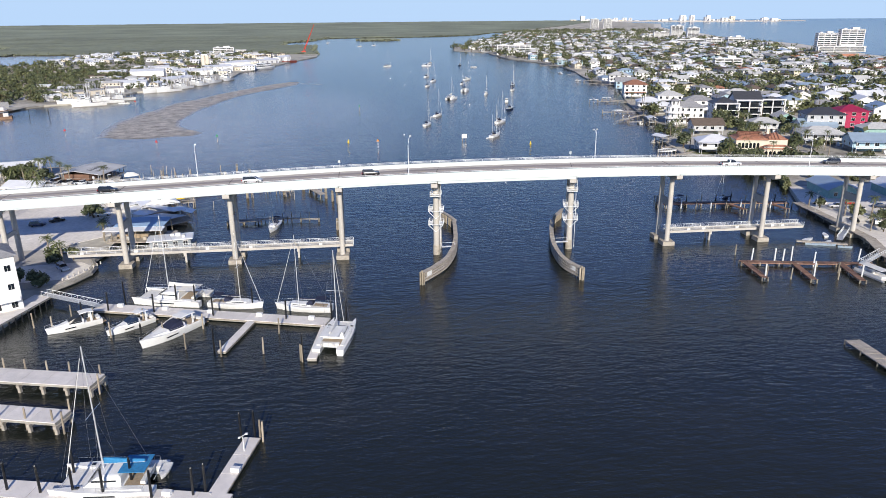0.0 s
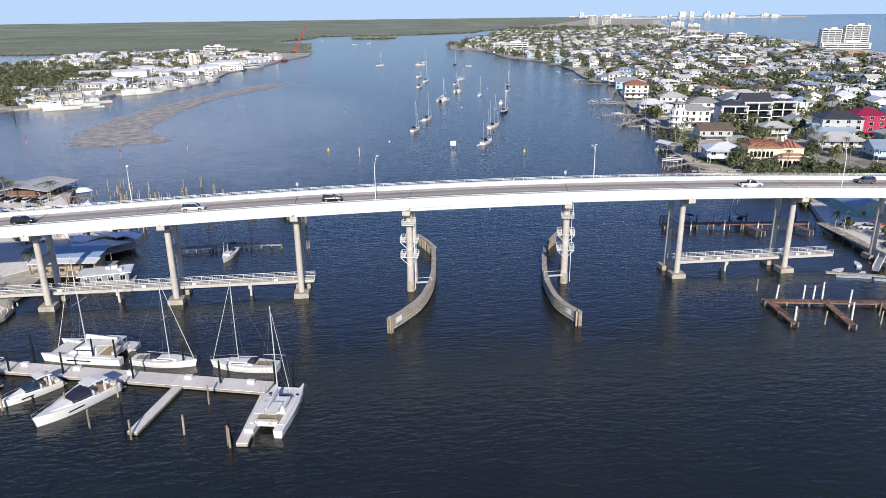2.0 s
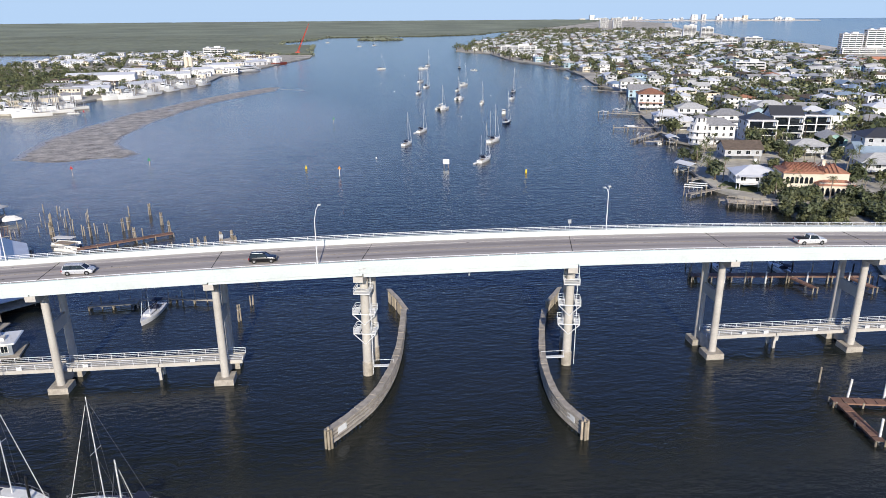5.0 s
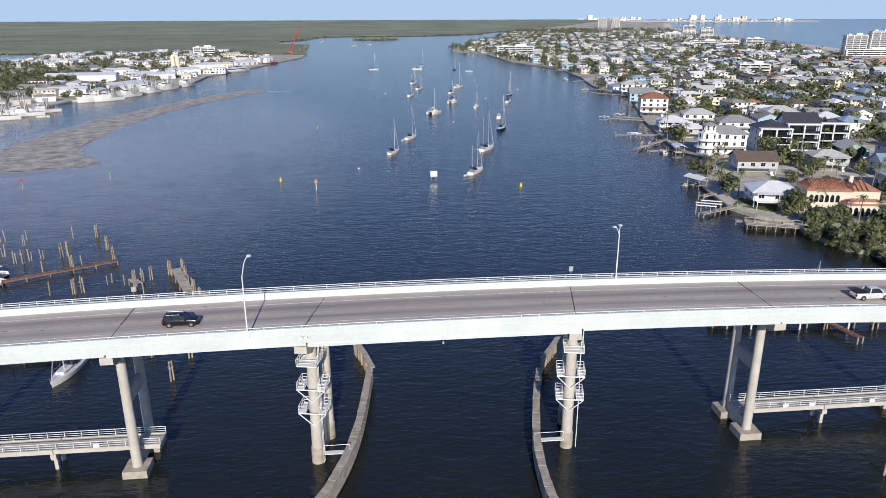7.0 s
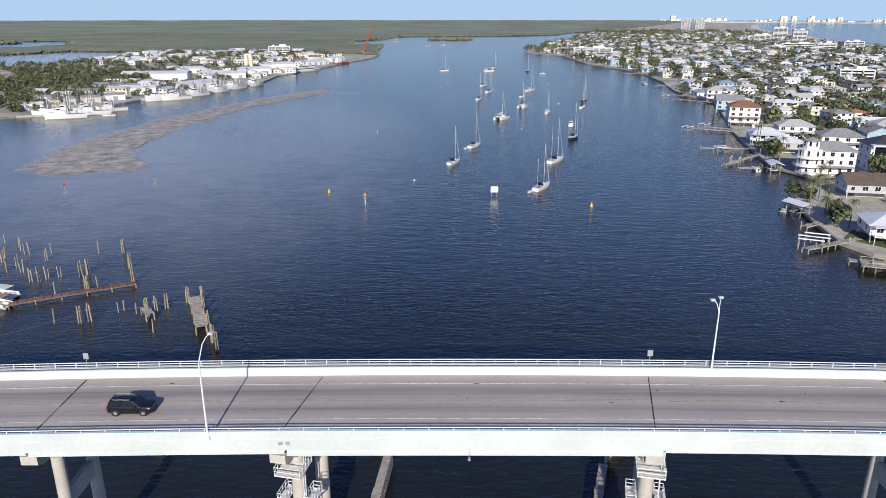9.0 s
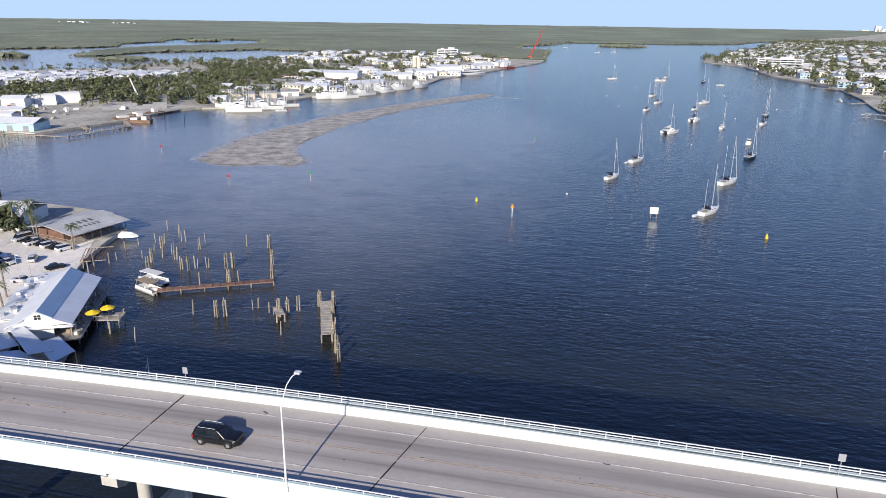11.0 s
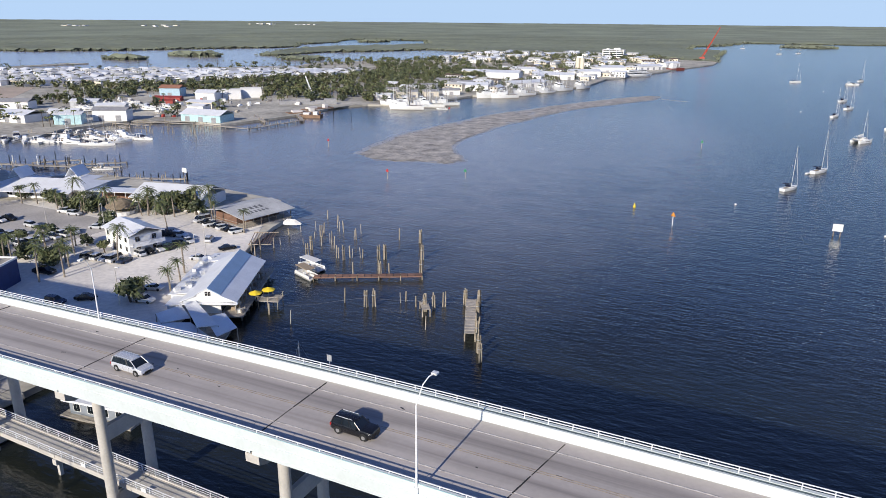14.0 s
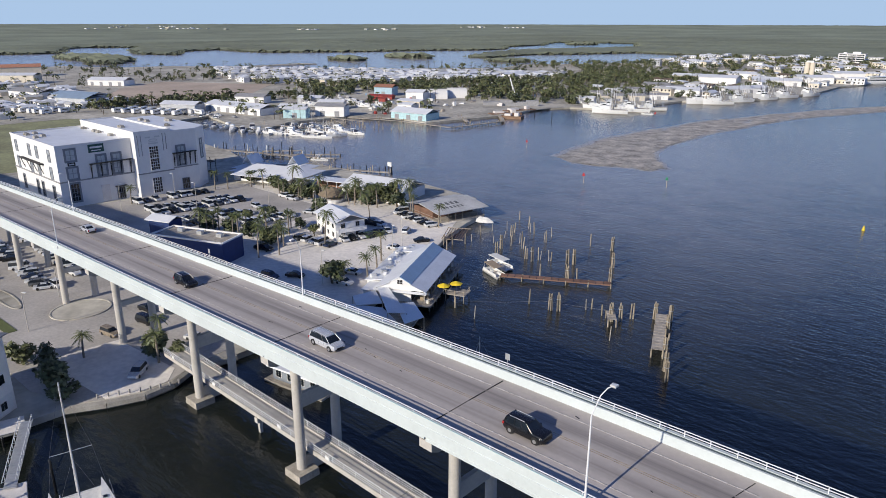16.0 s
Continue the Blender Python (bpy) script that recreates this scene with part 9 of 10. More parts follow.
def foliage(spots, name, label, low=3.0, high=7.0, quads=34, seed=1, palms=0.25):
    """Far trees, each an uneven clump of leaf sprays on a stem; some are palms."""
    rnd = random.Random(seed)
    F = Many([LEAF, LEAF_D, FROND, BARK])
    for x, y in spots:
        s = rnd.uniform(low, high)
        z = swell(x, y) + 1.0
        if rnd.random() < palms:
            h = s * 1.25
            F.use(3, F.g.tube, (x, y, z), (x + 0.4, y, z + h), 0.2, 0.14, 4, False)
            for i in range(11):
                a = 2.4 * i
                r = 2.3
                e = (x + 0.4 + r * math.cos(a), y + r * math.sin(a), z + h + rnd.uniform(-1.0, 0.6))
                m = (x + 0.4 + r * 0.5 * math.cos(a + 0.35), y + r * 0.5 * math.sin(a + 0.35), z + h + 0.7)
                m2 = (x + 0.4 + r * 0.5 * math.cos(a - 0.35), y + r * 0.5 * math.sin(a - 0.35), z + h + 0.5)
                F.use(2, F.g.add, [(x + 0.4, y, z + h), m, e, m2], [(0, 1, 2, 3)])
            continue
        F.use(3, F.g.tube, (x, y, z), (x, y, z + s * 0.5), 0.05 * s, 0.03 * s, 4, False)
        k = 0 if rnd.random() < 0.55 else 1
        lumps = [(rnd.uniform(-0.4, 0.4) * s, rnd.uniform(-0.4, 0.4) * s, s * rnd.uniform(0.35, 0.85)) for _ in range(5)]
        for i in range(quads):
            lx, ly, lz = lumps[i % 5]
            d = Vector((rnd.gauss(0, 1), rnd.gauss(0, 1), rnd.gauss(0, 0.8))).normalized()
            c = Vector((x + lx, y + ly, z + lz)) + d * s * 0.3
            u = Vector((rnd.gauss(0, 1), rnd.gauss(0, 1), rnd.gauss(0, 0.5))).normalized() * s * 0.165
            v = u.cross(d).normalized() * s * 0.14
            F.use(k, F.g.add, [tuple(c - u), tuple(c + v), tuple(c + u), tuple(c - v)], [(0, 1, 2, 3)])
    return F.done(name, label, "trees")


_sp = []
for _x, _y in _spots:
    for _k in range(8 if _y < 500 else (6 if _y < 1000 else 3)):
        _p = (_x + _tr.choice((-1, 1)) * _tr.uniform(6, 13), _y + _tr.choice((-1, 1)) * _tr.uniform(5, 13))
        if inside(*_p, SHORE_E):
            _sp.append(_p)
foliage(_sp, "town_trees", "palms and broad leaved trees between the island houses", 4.5, 10.0, 30, 5, 0.4)
_sp = []
while len(_sp) < 2300:
    _x, _y = _tr.uniform(130, 1300), _tr.uniform(900, 3000)
    if inside(_x, _y, SHORE_E) and inside(_x + 45, _y, SHORE_E) and (_x < 250 + 0.35 * (_y - 1100) or _tr.random() < 0.5):
        _sp.append((_x, _y))
foliage(_sp, "island_wood", "dense green wood on the island's far end", 7, 13, 18, 6, 0.1)


# docks and boat lifts along the island shore
for _a, _b in (((116, 131), (96, 121.5)), ((120, 106), (103, 112.5)), ((114, 148), (106, 143)), ((140, 232), (121, 231)), ((141, 260), (117, 237)), ((146, 276), (121, 279)), ((158, 330), (138, 342)), ((160, 338), (145, 352)), ((198, 468), (174, 494)), ((196, 512), (178, 530)), ((205, 610), (188, 600)), ((216, 745), (196, 760))):
    dock(_a, _b, 2.2, 1.4, "grey", "grey timber shore dock on piles", name="timber_dock")


def boat_lift(x, y, rz, roof=False):
    t = thing("boat_lift", "timber boat lift on tall piles" + (" beneath a white roof" if roof else ""), "boat lift", x, y, 0, rz, "boat lifts")
    for sx in (-3, 3):
        for sy in (-1.8, 1.8):
            part("pile", Geo().tube((sx, sy, -2), (sx, sy, 3.4 if not roof else 4.2), 0.17, n=7), WOOD_T, t)
    for sy in (-1.8, 1.8):
        part("beam", Geo().box(0, sy, 3.2, 6.6, 0.3, 0.3), RAIL_W, t)
    part("cradle", Geo().box(-1.5, 0, 1.3, 0.25, 3.6, 0.25).box(1.5, 0, 1.3, 0.25, 3.6, 0.25), STEEL, t)
    if roof:
        part("roof", gable(Geo(), -4, 4, -2.4, 2.4, 4.2, 0.9, 0.4, "x"), METAL_W, t)


for _l in ((99, 125, -25, False), (102, 127.5, -25, False), (112, 160, -70, True), (133.5, 226, 80, True), (124, 243, 60, False), (128, 270, 10, False), (133, 335, 40, False), (146, 345, 40, False), (170, 500, 50, False)):
    boat_lift(*_l)
runabout(128.5, 232, 85, 8, label="white boat on the shore lift", group="boats at shore docks")
runabout(112, 166, 20, 7, top=CANVAS_N, label="dark topped boat at a shore dock", group="boats at shore docks")
# terrace deck of weathered timber in front of the villa
_t = thing("shore_deck", "large weathered timber deck with benches on piles", "deck", 112, 106, 0, -22)
part("floor", Geo().box(0, 0, 1.6, 17, 6, 0.2), WOOD_G, _t)
for _k in range(7):
    for _y in (-2.8, 2.8):
        part("pile", Geo().tube((-8 + _k * 2.7, _y, -2), (-8 + _k * 2.7, _y, 2.7), 0.15, n=6), WOOD_T, _t)
part("rail", Geo().box(0, -2.8, 2.5, 17, 0.1, 0.12).box(0, 2.8, 2.5, 17, 0.1, 0.12).box(0, -2.8, 2.1, 17, 0.08, 0.1), WOOD_G, _t)
part("bench", Geo().box(-4, 0, 1.8, 4, 1.2, 0.5).box(4, 1, 1.8, 3, 1, 0.5), WOOD_G, _t)
setting("inlet_seawall", Geo().chain([(144, 214, 0.9), (137, 232, 0.9), (140, 250, 0.9)], 0.7, 4).chain([(144, 214, 0.9), (177, 225, 0.9)], 0.7, 4).chain([(109.6, 129, 0.8), (112.5, 150, 0.8), (118, 175, 0.8), (135, 198, 0.8)], 0.6, 4), SEAWALL, "pale concrete seawall with a cap")
setting("lawn", sheet([(111.5, 131), (120, 121), (128, 124), (119, 140)], 1.32, 5, 1.0), GRASS, "small green lawn by the water", "lawn")
# quay under the east end of the bridge
setting("quay_east", sheet([(101.5, -45), (102.5, -18), (104.4, -8), (104.8, 5), (105.6, 19), (110.6, 38), (119, 58), (180, 60), (180, -40)], 1.3, 10, 1.0), SAND, "pale paved quay beneath the bridge", "quay")
for _a, _b, _w in (((98.6, -40.0), (98.4, -19.0), 3.4), ((98.6, -19.5), (104.0, -6.0), 3.0), ((104.0, -6.0), (106.2, 16.0), 3.0), ((106.2, 16.0), (107.4, 35.0), 3.2)):
    dock(_a, _b, _w, 1.75, "grey", "weathered timber boardwalk along the quay edge", name="boardwalk")
town_house(128, 47, 82, 16, 10, 1, 6, 6, "gable", 31, "sea green shed with a pale blue gabled roof", False)
town_house(150, 40, 82, 18, 12, 1, 6, 0, "gable", 32, "teal quay building with white roof", False)
for _x, _y, _r, _s, _p in ((114, 33, 160, "suv", "white"), (117, 28, 160, "suv", "silver"), (121, 24, 160, "pickup", "white"), (124, 31, 160, "sedan", "red"), (112, 12, 70, "sedan", "black"), (116, 8, 70, "suv", "grey"), (121, 5, 70, "suv", "black"), (127, 0, 70, "sedan", "white"), (131, 26, 160, "sedan", "navy"), (125, 16, 90, "van", "white")):
    car(_x, _y, 1.33, _r, _s, _p)
for _k, (_x, _y) in enumerate(((108.5, 30), (113, 18), (119, 14), (124, 10), (129, 6), (134, 20), (110, 2))):
    palm(_x, _y, 1.3, "sabal", 5 + _k % 3, _k)
    tree(_x + 3, _y - 1.5, 1.3, 3 + _k % 2, _k % 2 == 0, _k)
_t = thing("street_lamp", "grey quay light pole", "street lamp", 107, 24, 1.3)
part("pole", Geo().tube((0, 0, 0), (0, 0, 7), 0.09, 0.06, 8), STEEL, _t)
part("lamp_head", Geo().box(0.5, 0, 6.8, 0.9, 0.3, 0.15), WHITE_P, _t)


# ---- towers and large buildings far away ----
def tower(x, y, w, d, floors, rz, label, wall=STUCCO, name="apartment_tower", base=0.0, bays=6):
    t = thing(name, label, "apartment building", x, y, 1.2 + swell(x, y), rz, "far tall buildings")
    fh = 3.1
    part("wall", Geo().box(0, 0, 0, w, d, floors * fh), wall, t)
    band = Geo().box(0, 0, 0, w * 0.94, 0.3, 1.35).mesh("window_band", GLASS)
    slab = Geo().box(0, 0, 0, w * 1.0, 1.6, 0.9).mesh("balcony", wall)
    side = Geo().box(0, 0, 0, 0.3, d * 0.5, 1.4).mesh("side_window", GLASS)
    for i in range(floors):
        shared("window_band", band, t, pose(0, -d / 2 - 0.1, i * fh + 1.1))
        shared("balcony", slab, t, pose(0, -d / 2 - 0.8, i * fh))
        if y < 1300:
            shared("side_window", side, t, pose(-w / 2 - 0.1, 0, i * fh + 1.2))
    bays = bays // 2
    for k in range(bays + 1):
        part("fin", Geo().box(-w / 2 + w * k / bays, -d / 2 - 0.9, 0, 0.8, 1.7, floors * fh), wall, t)
    part("roof_house", Geo().box(w * 0.15, 0, floors * fh, w * 0.3, d * 0.5, 3.2).box(-w * 0.3, 0, floors * fh, w * 0.12, d * 0.4, 2.2).box(0, 0, floors * fh, w * 1.02, d * 1.04, 0.5), wall, t)
    return t


tower(764, 1006, 30, 24, 10, -20, "white slab apartment tower with grey balcony bands")
tower(803, 996, 36, 22, 12, -20, "white slab apartment tower with grey balcony bands")
tower(784, 992, 74, 20, 3, -20, "low white base building of the beach towers", name="hotel_base")
tower(735, 1262, 32, 18, 6, -15, "cream mid rise beach hotel")
tower(690, 1270, 30, 18, 5, -15, "white mid rise beach hotel")
tower(668, 1330, 60, 18, 4, -15, "white beach hotel block")
tower(880, 1880, 34, 22, 11, -15, "white beach apartment tower")
tower(846, 1700, 30, 22, 10, -15, "white beach apartment tower")
tower(800, 1800, 40, 20, 6, -15, "cream beach apartment block")
tower(1098, 3330, 38, 30, 14, -10, "far white apartment tower")
tower(1160, 3320, 38, 30, 14, -10, "far white apartment tower")
tower(222, 1062, 58, 20, 5, -8, "long white waterfront hotel with balcony rows", bays=12)
tower(690, 1000, 44, 20, 2, -20, "low white beach pavilion")
tower(625, 760, 70, 16, 2, -20, "long low building with red roof", TILE_R, "shopping_row", bays=10)
tower(395, 640, 30, 16, 4, -15, "white mid rise apartment block among the houses")
_w = random.Random(9)
SK = Many([STUCCO, GLASS, STUCCO_C])
for _k in range(60):
    _x = _w.uniform(1350, 2450)
    _y = 4550 - (_x - 1350) * 0.55 + _w.uniform(-60, 60)
    _h = _w.choice((8, 10, 14, 20, 26, 34)) * (0.6 if _k % 3 else 1)
    if math.hypot(_x, _y) < 4800:
        SK.use(0 if _k % 4 else 2, SK.g.box, _x, _y, swell(_x, _y) - 1, _w.uniform(14, 40), 20, _h)
        for _f in range(int(_h / 6)):
            SK.use(1, SK.g.box, _x, _y - 10, swell(_x, _y) + 2 + _f * 6, 12, 0.4, 2.2)
for _x, _y, _h, _b in ((-4129, 1678, 12, 60), (-4160, 1990, 12, 40), (-3308, 2383, 12, 80), (-3035, 2726, 12, 90), (-2925, 3379, 12, 70), (-2700, 3500, 10, 50), (-4000, 1500, 26, 30), (-4300, 1800, 20, 40), (-3600, 2050, 30, 16), (-3900, 1900, 10, 120)):
    for _j in range(_b // 8):
        _u, _v = _x * 0.95 + _w.uniform(-1.2, 1.2) * _b, _y * 0.95 + _w.uniform(-0.8, 1.2) * _b
        SK.use(0 if _j % 3 else 2, SK.g.box, _u, _v, swell(_u, _v) + 4.0, _w.uniform(8, 26), 16, _w.uniform(2.0, 4.2))
SK.done("far_skyline", "pale far buildings on the horizon", "buildings")
setting("far_spit", sheet([(1350, 4380), (2500, 3780), (2560, 3900), (1450, 4560)], 0.8, 30), BEACH, "far pale spit of beach across the gulf", "beach")


# ---- mainland shore: fishing quay, yards and home park ----
def shed(x, y, w, d, h, rz, roof=METAL_W, wall=STUCCO, ridge=2.0, label="long white quay shed with a low metal roof", name="quay_shed"):
    t = thing(name, label, "shed", x, y, 1.2, rz, "quay sheds")
    part("wall", Geo().box(0, 0, 0, w, d, h), wall, t)
    part("roof", gable(Geo(), -w / 2, w / 2, -d / 2, d / 2, h, ridge, 0.6, "x" if w > d else "y"), roof, t)
    dm = Geo().box(0, 0, 0, 3.2, 0.15, min(3.4, h * 0.7)).mesh("door", SHING_G)
    n = max(1, int(w / 9))
    for i in range(n):
        shared("door", dm, t, pose(-w / 2 + w * (i + 0.5) / n, -d / 2 - 0.05, 0.05))
    return t


shed(-275, 637, 34, 22, 9, 10)
shed(-262, 532, 30, 16, 5, 8)
shed(-300, 560, 24, 14, 5, 8, SHING_G)
shed(-236, 590, 40, 14, 4, 60)
shed(-240, 690, 44, 18, 5, 20)
shed(-222, 745, 34, 18, 6, 30)
shed(-300, 760, 30, 16, 5, 10)
shed(-212, 815, 36, 20, 7, 35)
shed(-330, 690, 30, 16, 5, 10, METAL_W, STUCCO_C)
shed(-182, 900, 40, 14, 5, 55)
shed(-168, 985, 30, 12, 5, 60)
AQUA_S = mat("pale aqua siding", (0.45, 0.65, 0.68), 0.7)
RED_R = mat("faded red metal roof", (0.33, 0.05, 0.04), 0.6, var=0.2, scale=0.4)
shed(-322, 271, 28, 14, 4.2, 8, METAL_W, AQUA_S, 2.5, "long pale aqua dockside hall with a light roof")
shed(-401, 352, 15, 11, 6.0, 20, METAL_W, STUCCO, 2.0, "white gabled shed with a grey blue roof beside the tents")
shed(-425, 336, 20, 7, 2.6, 25, RED_R, RED_R, 1.0, "low red shed roof in the boatyard")
shed(-414, 322, 14, 5, 2.4, 25, RED_R, RED_R, 0.8, "low red shed roof in the boatyard")
shed(-445, 359, 16, 13, 7, 25, TILE_R, WALLS[3], 2.0, "pale blue house with a red roof in the boatyard")
shed(-372, 318, 20, 10, 4, 10, METAL_W, STUCCO_C, 1.2)
shed(-358, 300, 12, 9, 4, 10, METAL_W, STUCCO, 1.2)
shed(-432, 213, 56, 16, 4.5, 8, METAL_W, STUCCO, 2.2, "very long white shed roof behind the marina")
shed(-462, 186, 26, 12, 5.5, 30, METAL_W, WALLS[4], 1.8)
shed(-381, 222, 15, 9, 5.6, 35, METAL_W, AQUA_S, 1.2, "two storey aqua marina office with a pale roof")
shed(-404, 236, 17, 9, 4.4, 35, METAL_W, STUCCO, 1.4, "white marina store with a pale roof")
shed(-372, 244, 20, 10, 6.5, 30, SHING_G, STUCCO, 1.4, "grey roofed boat lift shed open to the basin")
shed(-402, 268, 18, 9, 5, 35, METAL_W, WALLS[4], 1.3, "pale grey boat storage shed in the yard")
shed(-440, 278, 18, 10, 4.5, 30, METAL_W, WALLS[4], 1.4)
shed(-476, 250, 24, 12, 5, 30, SHING_G, STUCCO, 1.8)
shed(-552, 152, 30, 16, 6, 20, METAL_B, WALLS[4], 2.5, "blue grey warehouse with gabled front")
shed(-585, 165, 40, 18, 5, 20, METAL_B, WALLS[4])
shed(-640, 150, 40, 18, 5, 15, SHING_G)
shed(-708, 240, 40, 16, 5, 30, METAL_W, STUCCO, 2.5, "broad pale hall with a grey roof by the field")
shed(-796, 185, 40, 16, 8, 45, METAL_W, STUCCO_C, 2.0, "tan flat roofed building by the back bay")
shed(-897, 217, 44, 16, 10, 75, TILE_R, STUCCO_C, 3.0, "tan three storey town houses with red roofs")
shed(-870, 150, 44, 16, 10, 75, TILE_R, STUCCO_C, 3.0, "tan three storey town houses with red roofs")
for _x, _y, _w, _d, _h, _r in ((-291, 424, 14, 9, 4, 20), (-284, 450, 16, 9, 4.5, 40), (-298, 507, 22, 12, 5, 30), (-278, 540, 20, 11, 6, 40), (-272, 468, 12, 8, 4, 40), (-306, 470, 14, 9, 4, 10), (-268, 424, 10, 7, 3.5, 30), (-262, 486, 14, 8, 4, 30)):
    shed(_x, _y, _w, _d, _h, _r, METAL_W if _x % 2 else SHING_G, STUCCO if _x % 4 else STUCCO_C, 1.3, "small pale shed on the fishing quay")
for _x, _y in ((-397, 371), (-392, 389)):
    _t = thing("storage_tent", "white vaulted storage tent", "tent", _x, _y, 1.2, 45, "white tents")
    part("shell", Geo().loft([[(x, 8 * math.cos(math.pi * i / 12), 7.5 * math.sin(math.pi * i / 12)) for i in range(13)] for x in (-8, 8)]), CANVAS_W, _t, "", True)
tower(-298, 1203, 36, 18, 4, 5, "white harbour building with a roof house", name="harbour_block")
_t = thing("ice_silos", "pair of tall pale silos on the quay", "silo", -262, 868, 1.2)
for _x in (-3, 3):
    part("silo", Geo().tube((_x, 0, 0), (_x, 0, 14), 2.8, n=14), STUCCO_C, _t)
part("head_house", Geo().box(0, 0, 14, 8, 4, 2), STUCCO, _t)
_t = thing("harbour_crane", "red lattice crane with a tall raised boom", "crane", -150, 1185, 1.2)
_red = mat("red crane paint", (0.55, 0.06, 0.03), 0.5)
part("base", Geo().box(0, 0, 0, 8, 6, 5), _red, _t)
for _s in (-1, 1):
    part("boom", Geo().tube((_s * 1.2, -1, 5), (22, 0, 52), 0.4, n=5).tube((_s * 1.2, 1, 5), (22, 0, 52), 0.4, n=5), _red, _t)
part("brace", Geo().chain([(-1, -1, 5), (4.5, 1, 14), (6.0, -1, 17), (10, 1, 26), (12, -1, 31), (16, 1, 39), (18, -1, 44)], 0.3, 5), _red, _t)
_t = thing("work_barge", "red hulled work barge at the quay", "barge", -152, 935, 0, 60)
part("hull", Geo().box(0, 0, -0.5, 26, 9, 3, 0, 1.0, 1.0), mat("rust red hull", (0.22, 0.05, 0.03), 0.6), _t)
part("deck_house", Geo().box(-6, 0, 2.5, 8, 6, 4).box(-6, 0, 6.5, 5, 4, 2.5), GEL, _t)
_t = thing("excursion_ship", "white two deck excursion ship at the quay", "ship", -172, 790, 0, 55)
part("hull", Geo().loft(hull_rings(44, 9, 2.6, aft=0.9)), GEL, _t)
for _k in range(2):
    part("upper_deck", Geo().box(-2, 0, 2.6 + 2.7 * _k, 34 - 7 * _k, 8 - _k, 2.4), GEL, _t)
    part("deck_window_band", Geo().box(-2, 0, 3.6 + 2.7 * _k, 33 - 7 * _k, 8.1 - _k, 0.9), GLASS, _t)
for _k, (_x, _y, _r) in enumerate(((-268, 402, 214), (-249, 388, 206), (-256, 405, 216), (-241, 407, 208), (-249, 417, 213), (-236, 424, 220), (-262, 416, 216), (-228, 489, 232), (-217, 494, 226), (-221, 507, 236), (-210, 522, 240), (-215, 532, 236), (-201, 553, 246), (-207, 562, 250), (-195, 580, 246), (-201, 590, 252), (-185, 610, 255), (-191, 622, 258))):
    shrimp_boat(_x, _y, _r, 19 + (_k * 5 % 6), "white shrimp trawler with raised outriggers" if _k % 3 else "dark rigged shrimp trawler with raised outriggers")
# marina across the basin
for _k, (_x, _y, _r, _l) in enumerate(((-366, 166, -40, 12), (-362, 177, -30, 13), (-327, 181, 15, 12), (-316, 199, 10, 12), (-321, 209, 15, 12), (-308, 196, 60, 11), (-378, 170, -50, 10), (-386, 166, -45, 9))):
    motor_yacht(_x, _y, _r, _l, CANVAS_N if _k % 3 == 1 else GEL, _k % 2 == 0, "white motor cruiser berthed in the far marina", "far marina boats")
for _k in range(9):
    runabout(-353 + _k * 2.7 + _tr.uniform(-0.5, 0.5), 174.5 + _k * 0.8 + _tr.uniform(-0.8, 0.8), -62 + _tr.uniform(-8, 8), 6.5 + _k % 3 * 0.7, label="small white motorboat berthed in the far marina", group="far marina boats")
for _k, (_x, _y, _r, _l) in enumerate(((-358, 168, -35, 11), (-348, 172, -40, 10), (-340, 176, 20, 12), (-334, 186, 25, 11), (-325, 194, 15, 12), (-314, 205, 20, 11), (-304, 207, 15, 10), (-330, 202, 100, 10), (-344, 185, -50, 9))):
    motor_yacht(_x, _y, _r, _l, CANVAS_N if _k % 3 == 0 else GEL, _k % 2 == 1, "white motor cruiser berthed in the far marina", "far marina boats")
for _k in range(16):
    _x, _y = -392 + (_k % 8) * 7.5 + _tr.uniform(-1, 1), (163 if _k < 8 else 199) + (_k % 8) * 1.8 + _tr.uniform(-1, 1)
    if not inside(_x, _y, SHORE_W):
        runabout(_x, _y, (-60 if _k < 8 else 110) + _tr.uniform(-10, 10), 7 + _k % 3, top=None if _k % 2 else CANVAS_W, label="small white motorboat berthed in the far marina", group="far marina boats")
for _x, _y, _r, _h in ((-314, 183, 20, 17), (-308, 186, 30, 16), (-338, 190, -60, 15)):
    sailboat(_x, _y, _r, 11, _h, label="white sailing boat berthed in the far marina", group="far marina boats")
for _a, _b in (((-378, 188), (-318, 204)), ((-345, 182), (-340, 197)), ((-358, 246), (-319, 257)), ((-319, 257), (-278, 258)), ((-278, 258), (-273, 300)), ((-273, 300), (-290, 318)), ((-314, 303), (-286, 282)), ((-350, 252), (-330, 268)), ((-362, 236), (-336, 240)), ((-350, 230), (-338, 226))):
    dock(_a, _b, 2.4, 1.3, "grey", "timber wharf on many piles across the basin", name="timber_dock")
for _k in range(48):
    _q = _k / 47
    pile(-362 + _q * 76 + _tr.uniform(-3, 3), 226 + _q * 12 + _tr.uniform(-10, 10), _tr.choice((1.6, 2.2, 3.0, 3.6)), "wood", 3)
for _k in range(16):
    pile(-278 + _k * 0.3, 258 + _k * 2.7, _tr.choice((2.4, 3.0)), "wood", 3)
